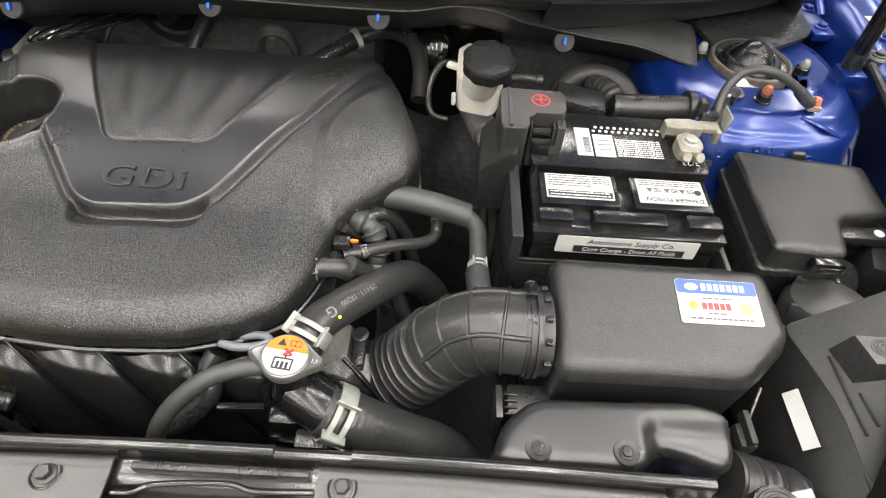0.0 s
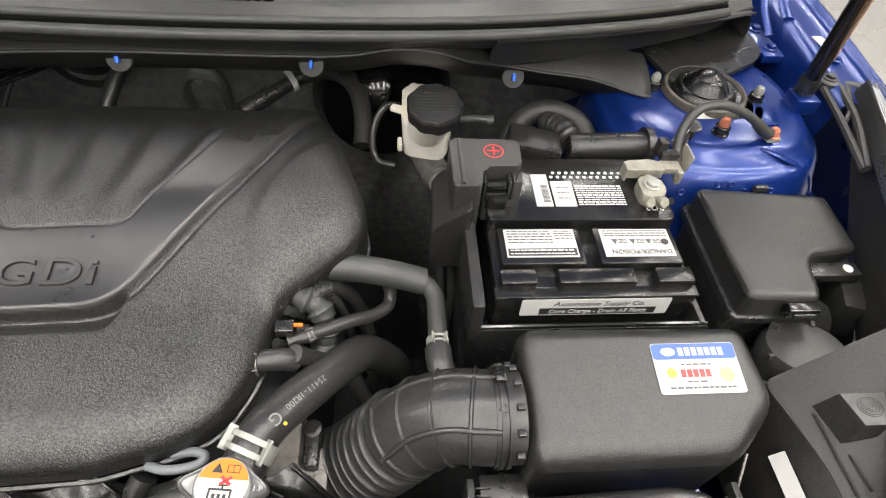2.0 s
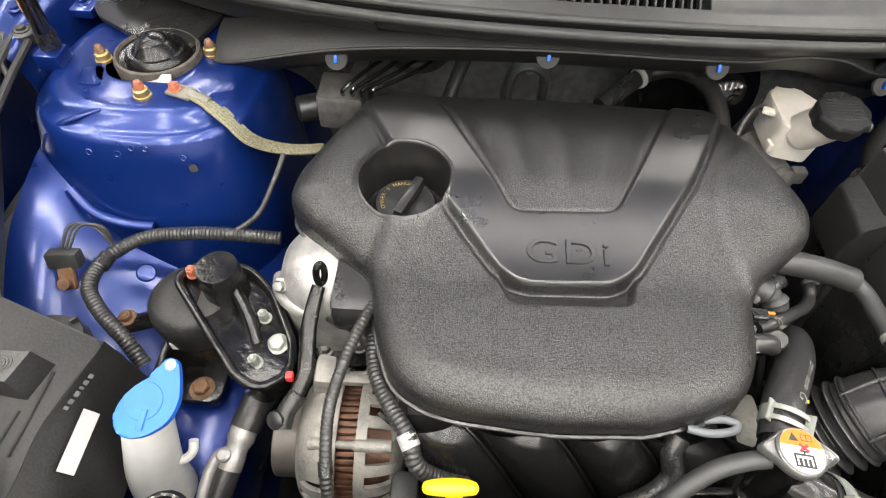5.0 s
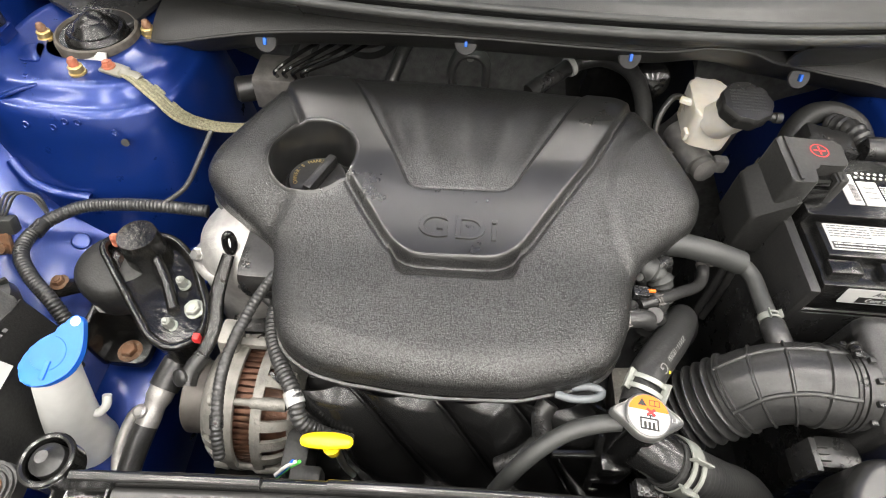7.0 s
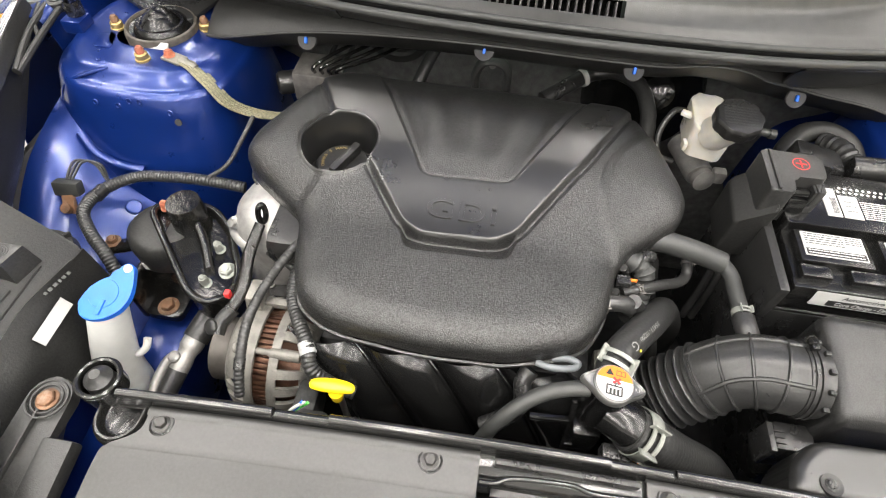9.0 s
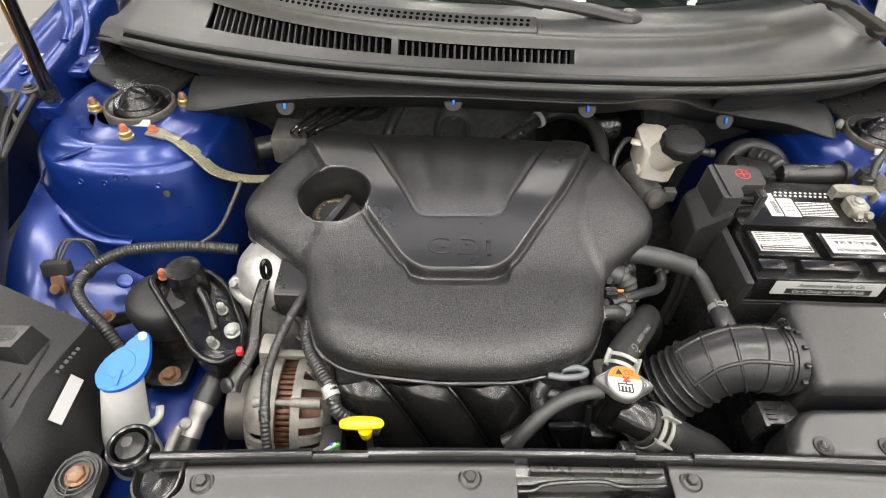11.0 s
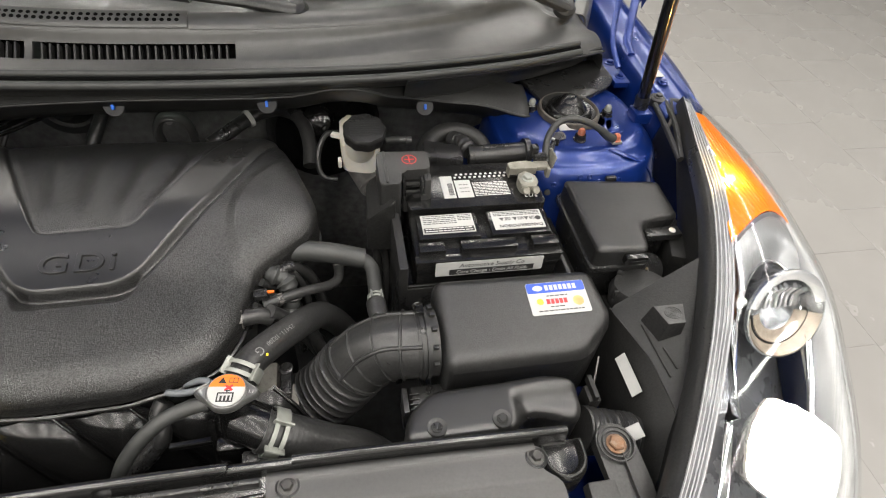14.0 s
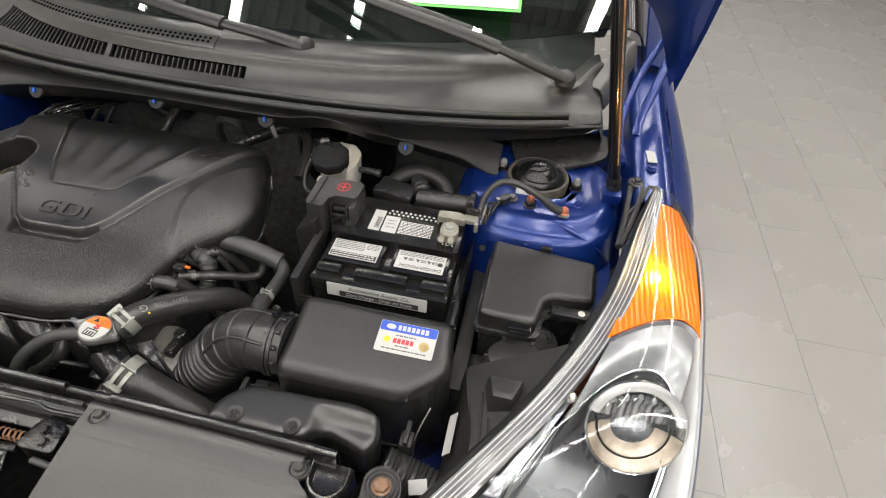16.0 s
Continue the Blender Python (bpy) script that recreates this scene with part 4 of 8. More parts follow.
def tie_rail(x0, x1, top, rows_kept=13):
    """One stretch of the painted steel rail, with a narrow flat crest."""
    bm = B()
    rows = [[(x0 + (x1 - x0) * u, crest(x0 + (x1 - x0) * u) + dy, z) for u in (0, 0.25, 0.5, 0.75, 1)] for dy, z in ((0.0022, 0.80), (0.0022, 0.88), (0.002, top - 0.003), (0.0012, top - 0.0004), (-0.0006, top), (-0.0022, top - 0.0006), (-0.0034, 0.908), (-0.0045, 0.9025), (-0.007, 0.8995), (-0.014, 0.8985), (-0.020, 0.8975), (-0.026, 0.892), (-0.032, 0.878))]
    sheet(bm, rows[:rows_kept], 4, 3, 0.0022)
    part("tie_bar", bm, "tie_paint", front, "", 50)


tie_rail(-0.384, -0.354, 0.918, 9)
tie_rail(-0.354, -0.237, 0.918)
tie_rail(-0.237, -0.184, 0.9125)
tie_rail(-0.184, 0.073, 0.918)
tie_rail(0.073, 0.131, 0.9125)
tie_rail(0.131, 0.37, 0.918)
tie_rail(0.37, 0.40, 0.918, 9)


def top_cover(x0, x1, bite):
    """Charcoal cover sheet whose edge bows with the rail; bite is how far its corner steps back round the stop cup."""
    bm = B()
    rows = []
    for dy, z, b in ((0.001, 0.897, 1), (0.0006, 0.9035, 1), (-0.0012, 0.9056, 1), (-0.0045, 0.9056, 1), (-0.0062, 0.9047, 1.04), (-0.020, 0.9043, 1.0), (-0.029, 0.9040, 0.62), (-0.0345, 0.9037, 0.22), (-0.0365, 0.9024, 0.1), (-0.044, 0.9010, 0.0), (-0.10, 0.8925, -0.06), (-0.17, 0.875, -0.2), (-0.25, 0.845, -0.5)):
        a = x0 + bite * b if bite > 0 else x0
        c = x1 + bite * b if bite < 0 else x1
        rows.append([(a + (c - a) * u, crest(a + (c - a) * u) - 0.0085 + dy, z) for u in (0, 0.01, 0.03, 0.35, 0.7, 0.98, 1)])
    sheet(bm, rows, 3, 3, 0.0026)
    part("top_cover", bm, "panel_grey", front, "charcoal plastic cover sheet", 40)


top_cover(-0.381, -0.043, 0.029)
top_cover(0.107, 0.385, -0.02)
bm = B()
tube(bm, [(-0.041, 0.143, 0.8985), (-0.026, 0.144, 0.8985), (-0.016, 0.149, 0.8985), (0.031, 0.153, 0.8985), (0.046, 0.1525, 0.8985), (0.059, 0.149, 0.8985), (0.104, 0.150, 0.8985)], 0.0024, 10, 6)
part("pressed_edge", bm, "tie_paint", front)


# ---- battery tray, labels and terminals ----
tray = thing("battery_tray", (0.375, 0.48, 0.70), "black plastic tray and side shield holding the battery", "battery tray")
bm = B()
box(bm, (0.376, 0.48, 0.77), (0.225, 0.20, 0.19), 0.01, taper=0.97)
part("tray_body", bm, "plastic", tray)
bm = B()
box(bm, (0.262, 0.475, 0.80), (0.012, 0.19, 0.27), 0.004)
part("side_shield", bm, "plastic", tray)
bm = B()
box(bm, (0.376, 0.3835, 0.80), (0.226, 0.006, 0.19), 0.002)
part("front_lip", bm, "plastic", tray)
bm = B()
box(bm, (0.4825, 0.482, 0.80), (0.006, 0.20, 0.20), 0.002)
part("side_wall", bm, "plastic", tray)
bm = B()
for a_, b_ in (((0.262, 0.384, 0.896), (0.488, 0.384, 0.896)), ((0.4835, 0.384, 0.896), (0.4835, 0.58, 0.902))):
    tube(bm, [a_, b_], 0.0028, 8, 1)
part("rolled_edge", bm, "plastic_gloss", tray)


def bars(name, x0, x1, ys, z, h, material, parent, fill=0.92, lift=0.0004, m=None):
    """Rows of short dashes standing for small print."""
    bm = B()
    rng = random.Random(round(x0 * 1000) + len(ys))
    for y in ys:
        x = x0
        while x < x1 - 0.001:
            w = min(x1 - x, rng.uniform(0.002, 0.007))
            box(bm, (x + w / 2, y, z), (w * fill, h, lift), m=(m @ pose(x + w / 2, y, z)) if m is not None else None)
            x += w + 0.0007
    return part(name, bm, material, parent)


# print on the two vent covers, upside down as it faces the windscreen
for k, (x0, x1) in enumerate(((0.2935, 0.3615), (0.3885, 0.4565))):
    zz = 0.9403
    if k == 0:
        bars("small_print", x0 + 0.002, x0 + 0.046, [0.4635, 0.460, 0.4565, 0.453, 0.4495], zz, 0.0013, "ink_grey", bat)
        bars("small_print", x0 + 0.048, x1 - 0.002, [0.4635, 0.4605, 0.4575, 0.4545], zz, 0.0011, "ink_grey", bat)
        bm = B()
        box(bm, ((x0 + x1) / 2, 0.4375, zz), (x1 - x0 - 0.002, 0.0085, 0.0004))
        part("print_band", bm, "ink", bat)
        bars("small_print", x0 + 0.003, x1 - 0.003, [0.4395, 0.4355], zz + 0.0003, 0.0012, "print_white", bat)
    else:
        words("lettering", "DANGER/POISON", 0.0075, pose((x0 + x1) / 2 + 0.002, 0.4375, zz, 0, 0, 180), "ink", bat, 0.0002, wide=1.0)
        for x in (x0 + 0.012, x0 + 0.03, x0 + 0.046):
            bm = B()
            prism(bm, [(x - 0.0032, 0.4528), (x + 0.0032, 0.4528), (x, 0.4468)], zz - 0.0003, zz + 0.0002)
            part("warning_mark", bm, "ink_grey", bat)
            bars("small_print", x + 0.004, x + 0.012, [0.4525, 0.4505, 0.4485], zz, 0.0009, "ink_grey", bat)
        bm = B()
        lathe(bm, [(0.0038, -0.0003), (0.0038, 0.0002)], Matrix.Translation((x1 - 0.006, 0.4495, zz)), 18)
        part("warning_mark", bm, "ink", bat)
        bars("small_print", x0 + 0.002, x1 - 0.002, [0.4635, 0.4605, 0.4575], zz, 0.0012, "ink_grey", bat)
# top label
bm = B()
box(bm, (0.3395, 0.517, 0.9435), (0.017, 0.046, 0.001))
box(bm, (0.3615, 0.512, 0.9435), (0.022, 0.036, 0.001))
part("top_label", bm, "white", bat, "white bar code label")
bm = B()
for i in range(14):
    box(bm, (0.3425, 0.5 + i * 0.0018, 0.9441), (0.007, 0.0009 if i % 3 else 0.0013, 0.0003))
part("bar_code", bm, "ink_grey", bat)
bars("small_print", 0.375, 0.425, [0.497 + i * 0.0033 for i in range(9)], 0.9433, 0.0014, "print_white", bat)
bars("small_print", 0.355, 0.368, [0.505, 0.513, 0.52], 0.9441, 0.0012, "ink_grey", bat)
bm = B()
for r_ in range(2):
    for i in range(11):
        lathe(bm, [(0.0019, 0), (0.0019, 0.0006)], Matrix.Translation((0.353 + i * 0.0072 + r_ * 0.003, 0.5365 + r_ * 0.0065, 0.9433)), 10)
part("date_dots", bm, "white", bat)
words("lettering", "3/23", 0.011, pose(0.4525, 0.4925, 0.9434, 0, 0, 180), "print_white", bat, 0.0002)
# front sticker
SF = pose(0.3745, 0.3925, 0.9145, 86, 0, 0)
bm = B()
prism(bm, rim([(-0.071, -0.0115), (0.071, -0.0115), (0.071, 0.0115), (-0.071, 0.0115)], 0.002), 0, 0.0005, m=SF)
stk = part("front_sticker", bm, "white", bat, "white paper sticker with black strip")
bm = B()
box(bm, (0, 0, 0), (0.112, 0.0092, 0.0003), m=SF @ pose(0.003, -0.0055, 0.0006))
part("black_strip", bm, "ink", stk)
words("lettering", "Automotive Supply Co.", 0.0088, SF @ pose(0.003, 0.0048, 0.0006), "ink", stk, 0.0002, shear=0.25, wide=1.05)
words("lettering", "Core Charge - Drain All Fluids", 0.0076, SF @ pose(0.003, -0.0057, 0.0009), "white", stk, 0.0002, shear=0.2, wide=1.0)

# negative clamp
neg = thing("negative_clamp", (0.443, 0.505, 0.943), "oxidised battery clamp with cable at the negative pole", "battery clamp")
bm = B()
prism(bm, rim([(0.439, 0.494), (0.461, 0.495), (0.465, 0.508), (0.461, 0.526), (0.442, 0.528), (0.437, 0.512)], 0.008, 4), 0.943, 0.957, 0.004, 3)
for dx in (-0.007, 0.007):
    lathe(bm, [(0.005, -0.004), (0.006, 0.004), (0.0045, 0.008)], frame_at((0.450 + dx, 0.493, 0.951), (0, -0.7, 0.5)), 12)
part("clamp", bm, "term", neg, "cream oxidised clamp")
bm = B()
hexbolt(bm, (0.451, 0.511, 0.957), (0, 0, 1), 0.0072, 0.006, 1.25)
part("nut", bm, "zinc", neg)
bm = B()
prism(bm, rim([(0.430, 0.529), (0.470, 0.529), (0.470, 0.541), (0.458, 0.546), (0.430, 0.544)], 0.003), 0.950, 0.961, 0.002)
box(bm, (0.430, 0.536, 0.953), (0.002, 0.014, 0.016), 0.0006)
part("bridge_plate", bm, "term", neg)
bm = B()
box(bm, (0.478, 0.538, 0.957), (0.022, 0.014, 0.008), 0.002)
box(bm, (0.487, 0.530, 0.952), (0.006, 0.010, 0.016), 0.002)
box(bm, (0.4945, 0.543, 0.966), (0.0025, 0.024, 0.02), 0.0008, rot=(0, 8, 0))
part("side_tab", bm, "term", neg, "pale pinkish metal tab")
bm = B()
box(bm, (0.479, 0.549, 0.964), (0.020, 0.010, 0.010), 0.002)
box(bm, (0.471, 0.556, 0.970), (0.010, 0.012, 0.018), 0.002)
part("sensor", bm, "plastic", neg)

# ground cable of the right tower
gc = thing("ground_cable", (0.56, 0.60, 0.955), "thick dusty black ground cable looped over the strut mount", "cable")
bm = B()
tube(bm, [(0.490, 0.546, 0.958), (0.489, 0.556, 0.968), (0.494, 0.569, 0.986), (0.508, 0.578, 1.002), (0.528, 0.580, 1.0065), (0.550, 0.578, 1.002), (0.575, 0.577, 0.989), (0.595, 0.580, 0.973), (0.606, 0.583, 0.967)], lambda s_: 0.0050 if s_ < 0.8 else 0.0064, 12, 8)
part("cable", bm, "rubber_grey", gc)
bm = B()
box(bm, (0.6125, 0.585, 0.961), (0.016, 0.014, 0.006), 0.002)
part("lug", bm, "zinc", gc)
bm = B()
hexbolt(bm, (0.6125, 0.585, 0.963), (0, 0, 1), 0.006, 0.009, 1.3, True)
part("bolt", bm, "red_rust", gc)

# positive cover
pc = thing("terminal_cover", (0.27, 0.51, 0.94), "black hinged plastic cover with red plus sign over the battery pole", "terminal cover")
bm = B()
prism(bm, rim([(0.243, 0.481), (0.270, 0.481), (0.273, 0.507), (0.311, 0.509), (0.313, 0.547), (0.243, 0.549)], 0.006, 4), 0.925, 0.984, 0.003, 3, draft=0.02)
part("lid", bm, "plastic_grey", pc)
bm = B()
box(bm, (0.2525, 0.515, 0.9852), (0.0035, 0.064, 0.003), 0.001)
part("hinge_rib", bm, "plastic_grey", pc)
bm = B()
prism(bm, rim([(0.274, 0.492), (0.311, 0.494), (0.311, 0.512), (0.274, 0.510)], 0.005, 3), 0.925, 0.952, 0.003, 2)
prism(bm, rim([(0.302, 0.494), (0.312, 0.495), (0.312, 0.512), (0.302, 0.511)], 0.003, 3), 0.925, 0.976, 0.003, 2)
part("latch_housing", bm, "plastic_grey", pc)
for x in (0.2755, 0.2995):
    bm = B()
    box(bm, (x, 0.5005, 0.962), (0.003, 0.013, 0.026), 0.0008)
    part("latch_post", bm, "plastic", pc)
bm = B()
box(bm, (0.2875, 0.5015, 0.967), (0.020, 0.010, 0.008), 0.002, rot=(-20, 0, 0))
box(bm, (0.2875, 0.4935, 0.953), (0.021, 0.004, 0.018), 0.0015, rot=(-12, 0, 0))
part("latch", bm, "plastic_gloss", pc)
bm = B()
prism(bm, rim([(0.224, 0.474), (0.262, 0.470), (0.262, 0.545), (0.228, 0.545)], 0.005), 0.875, lambda x, y: 0.930 + 0.9 * (x - 0.224), 0.004, draft=-0.02)
part("side_cover", bm, "plastic_matt", pc)
bm = B()
n = 24
for i in range(n):
    a, b_ = 2 * math.pi * i / n, 2 * math.pi * (i + 1) / n
    q = [bm.verts.new((0.2855 + r_ * math.cos(t_), 0.5295 + r_ * math.sin(t_), 0.98445)) for r_, t_ in ((0.0100, a), (0.0100, b_), (0.0088, b_), (0.0088, a))]
    bm.faces.new(q)
box(bm, (0.2855, 0.5295, 0.9846), (0.0125, 0.0015, 0.0005))
box(bm, (0.2855, 0.5295, 0.9847), (0.0015, 0.0125, 0.0005))
part("plus_sign", bm, "red", pc, "red plus sign in a ring")
pcab = thing("battery_cable", (0.24, 0.48, 0.78), "pair of taped black battery cables running down", "cable")
for dx in (0, 0.012):
    bm = B()
    tube(bm, [(0.232 + dx, 0.50, 0.90), (0.236 + dx, 0.49, 0.87), (0.240 + dx, 0.475, 0.82), (0.235 + dx, 0.46, 0.74)], 0.0055, 10)
    part("cable", bm, "rubber", pcab)

# ---- fuse box details ----
# Added dark blocks that hide the blue wing around the fuse box.
bm = B()
box(bm, (0.503, 0.44, 0.80), (0.022, 0.26, 0.12), 0.004)
box(bm, (0.575, 0.352, 0.775), (0.15, 0.075, 0.13), 0.008)
part("dark_gap_filler", bm, "plastic_matt", fuse)
bm = B()
box(bm, (0.572, 0.383, 0.917), (0.032, 0.012, 0.014), 0.003)
box(bm, (0.573, 0.377, 0.917), (0.024, 0.004, 0.005), 0.001)
part("latch", bm, "plastic_gloss", fuse)
bm = B()
box(bm, (0.596, 0.537, 0.927), (0.016, 0.006, 0.008), 0.0015)
part("rear_tab", bm, "plastic", fuse)
bm = B()
box(bm, (0.640, 0.436, 0.905), (0.055, 0.018, 0.012), 0.003)
part("shelf", bm, "plastic", fuse)
bm = B()
lathe(bm, [(0.005, 0), (0.005, 0.001)], pose(0.654, 0.4355, 0.9112), 16)
part("paint_dot", bm, "milky", fuse, "cream paint dot")
bm = B()
prism(bm, rim([(0.512, 0.384), (0.598, 0.384), (0.606, 0.428), (0.672, 0.446), (0.678, 0.534), (0.514, 0.538)], 0.008), 0.893, 0.902, 0.003)
part("rim", bm, "plastic", fuse)
bm = B()
lathe(bm, [(0.022, 0), (0.024, 0.01), (0.02, 0.02)], frame_at((0.603, 0.398, 0.875), (0.3, -0.6, 0.8)), 20)
part("screw_boss", bm, "plastic", fuse)

# ---- air cleaner details ----
lab = thing("sticker", STK.translation, "white and blue product sticker on the air cleaner lid", "sticker")
bm = B()
prism(bm, rim([(-0.0365, -0.0215), (0.0365, -0.0215), (0.0365, 0.0215), (-0.0365, 0.0215)], 0.003), 0.0, 0.0006, m=STK)
part("sheet", bm, "white", lab)
bm = B()
prism(bm, rim([(-0.036, 0.0075), (0.036, 0.0075), (0.036, 0.021), (-0.036, 0.021)], 0.003), 0.0006, 0.0009, m=STK)
part("blue_band", bm, "sticker_blue", lab, "blue printed band")
bm = B()
lathe(bm, [(0.0062, 0), (0.0062, 0.0003)], STK @ Matrix.Translation((-0.0225, 0.014, 0.0008)) @ Matrix.Diagonal((1, 0.6, 1, 1)), 20)
for i in range(7):
    box(bm, (0, 0, 0), (0.0042, 0.007, 0.0003), m=STK @ pose(-0.0115 + i * 0.0058, 0.014, 0.001))
part("band_mark", bm, "white", lab)
bm = B()
lathe(bm, [(0.0042, 0), (0.0042, 0.0003)], STK @ Matrix.Translation((-0.0235, -0.004, 0.0006)), 16)
part("round_mark", bm, "sticker_yellow", lab)
bm = B()
for i in range(5):
    box(bm, (0, 0, 0), (0.0042, 0.0065, 0.0003), m=STK @ pose(-0.0135 + i * 0.0053, -0.0045, 0.0007))
part("red_mark", bm, "red", lab)
bm = B()
lathe(bm, [(0.0065, 0), (0.0065, 0.0003)], STK @ Matrix.Translation((0.0235, -0.006, 0.0006)), 18)
part("round_mark", bm, "brass", lab)
bars("small_print", -0.014, 0.012, [0.003], 0.0007, 0.0014, "ink_grey", lab, m=STK)
bars("small_print", -0.028, 0.028, [-0.0165], 0.0007, 0.0016, "ink_grey", lab, m=STK)
bars("small_print", -0.012, 0.006, [-0.0115], 0.0007, 0.0014, "ink_grey", lab, m=STK)
bm = B()
box(bm, (0.275, 0.245, 0.845), (0.04, 0.03, 0.05), 0.004)
part("resonator_neck", bm, "plastic", air)
bm = B()
for i in range(4):
    box(bm, (0.258 + (i % 2) * 0.0, 0.248 - i * 0.006, 0.858), (0.012, 0.0015, 0.03), 0.0005)
box(bm, (0.247, 0.239, 0.858), (0.006, 0.03, 0.04), 0.001)
part("clip", bm, "plastic", air)
bm = B()
tube(bm, [(0.470, 0.215, 0.82), (0.470, 0.232, 0.86), (0.482, 0.262, 0.885)], 0.0012, 8)
part("wire_clip", bm, "dark_alu", air)

# ---- intake duct ----
duct = thing("intake_hose", (0.20, 0.29, 0.80), "ribbed black rubber intake elbow with bellows", "intake hose")
P0 = [(0.288, 0.296, 0.900), (0.262, 0.296, 0.900), (0.235, 0.300, 0.895), (0.210, 0.301, 0.878), (0.190, 0.298, 0.856)]
bm = B()
tube(bm, P0, 0.0385, 32, 8)
part("elbow", bm, "rubber", duct)
C0 = crom(P0, 8)
for i in (11, 17, 23, 29):
    d = (C0[i + 1] - C0[i - 1]).normalized()
    bm = B()
    tube(bm, [C0[i] - d * 0.0026, C0[i] - d * 0.0018, C0[i] + d * 0.0018, C0[i] + d * 0.0026], lambda v: 0.0406 if 0.2 < v < 0.8 else 0.0384, 36, 3)
    part("rib", bm, "rubber", duct)
for a in (62, 130, -10):
    bm = B()
    pts = []
    for i in range(6, 31, 4):
        d = (C0[i + 1] - C0[i - 1]).normalized()
        up_ = (Vector((0, 0, 1)) - d * d.z).normalized()
        sd = d.cross(up_)
        pts.append(C0[i] + (up_ * math.sin(radians(a)) + sd * math.cos(radians(a))) * 0.0386)
    tube(bm, pts, 0.0024, 10, 4)
    part("seam", bm, "rubber", duct)
P1 = [(0.196, 0.2995, 0.864), (0.182, 0.297, 0.845), (0.166, 0.294, 0.826), (0.150, 0.290, 0.812), (0.140, 0.288, 0.806)]
bm = B()
tube(bm, P1, lambda s_: 0.0375 + 0.0045 * math.cos(s_ * 2 * math.pi * 7), 32, 28)
part("bellows", bm, "rubber", duct)
bm = B()
tube(bm, [(0.145, 0.289, 0.809), (0.125, 0.283, 0.803), (0.105, 0.28, 0.80)], 0.033, 28, 5)
part("sleeve", bm, "rubber", duct)
for x, r_ in ((0.270, 0.0412), (0.276, 0.0412), (0.2665, 0.0398)):
    bm = B()
    tube(bm, [(x - 0.002, 0.296, 0.900), (x + 0.002, 0.296, 0.900)], r_, 36, 1)
    part("clamp_band", bm, "plastic", duct)
bm = B()
box(bm, (0.270, 0.312, 0.9425), (0.008, 0.012, 0.006), 0.001)
hexbolt(bm, (0.268, 0.318, 0.943), (0, -1, 0.3), 0.004, 0.008, 1.4)
part("clamp_screw", bm, "oily", duct)
for i in range(7):
    a = radians(20 + i * 28)
    bm = B()
    box(bm, (0.283, 0.296 - 0.041 * math.cos(a), 0.900 + 0.041 * math.sin(a)), (0.006, 0.005, 0.005), 0.001)
    part("clamp_tooth", bm, "plastic", duct)
bm = B()
tube(bm, [(0.228, 0.333, 0.905), (0.226, 0.345, 0.9065), (0.2255, 0.356, 0.906)], 0.0118, 18, 3)
part("breather_stub", bm, "rubber", duct)
thr = thing("throttle_body", (0.09, 0.28, 0.78), "cast aluminium throttle body with dirty flange", "throttle body")
bm = B()
box(bm, (0.100, 0.284, 0.806), (0.030, 0.085, 0.085), 0.008, rot=(0, -12, 0))
box(bm, (0.118, 0.272, 0.838), (0.022, 0.05, 0.012), 0.004, rot=(0, 10, 0))
part("casting", bm, "cast", thr)
bm = B()
box(bm, (0.116, 0.296, 0.842), (0.012, 0.04, 0.03), 0.003)
hexbolt(bm, (0.116, 0.308, 0.858), (0, 0, 1), 0.005, 0.006)
part("clamp", bm, "plastic", thr)

# ---- coolant parts ----
rad = thing("coolant_neck", (0.075, 0.235, 0.86), "black plastic coolant filler neck below the radiator cap", "coolant neck")
bm = B()
lathe(bm, [(0.023, 0.87), (0.021, 0.90), (0.018, 0.91), (0.018, 0.936)], Matrix.Translation((0.073, 0.238, 0)), 24)
part("neck", bm, "plastic_gloss", rad)
bm = B()
tube(bm, [(0.075, 0.232, 0.896), (0.095, 0.222, 0.893), (0.11, 0.215, 0.888)], 0.0225, 22, 4)
tube(bm, [(0.073, 0.245, 0.903), (0.078, 0.262, 0.911)], 0.0155, 20, 2)
part("outlet", bm, "moulding", rad)
bm = B()
box(bm, (0.064, 0.226, 0.845), (0.030, 0.030, 0.05), 0.006)
box(bm, (0.025, 0.224, 0.868), (0.040, 0.006, 0.008), 0.001, rot=(0, 0, 3))
box(bm, (0.0475, 0.222, 0.855), (0.006, 0.006, 0.075), 0.001, rot=(-24, 0, 0))
for i in range(6):
    box(bm, (0.0515, 0.236 - i * 0.0062, 0.879 - i * 0.0105), (0.008, 0.002, 0.006), 0.0005)
part("bracket", bm, "moulding", rad)
cap = thing("radiator_cap", (0.073, 0.238, 0.936), "pressed steel radiator cap with orange and white warning print", "radiator cap")
CAPM = pose(0.0715, 0.2385, 0.937, -2, 2, -6) @ Matrix.Diagonal((0.95, 0.96, 1, 1))
bm = B()
capo = []
for i in range(72):
    a = 2 * math.pi * i / 72
    ear = math.exp(-((min(a % math.pi, math.pi - a % math.pi)) / 0.40) ** 2)
    capo.append(((0.0203 + 0.0112 * ear) * math.cos(a), 0.0205 * math.sin(a) * (1 + 0.05 * ear)))
rings = [[bm.verts.new(CAPM @ Vector((px * k, py * k, z))) for px, py in capo] for k, z in ((0.98, -0.0065), (1.02, -0.0055), (1.03, -0.002), (1.0, 0.0016), (0.97, 0.0026), (0.935, 0.0024), (0.915, 0.0012), (0.89, 0.0008))]
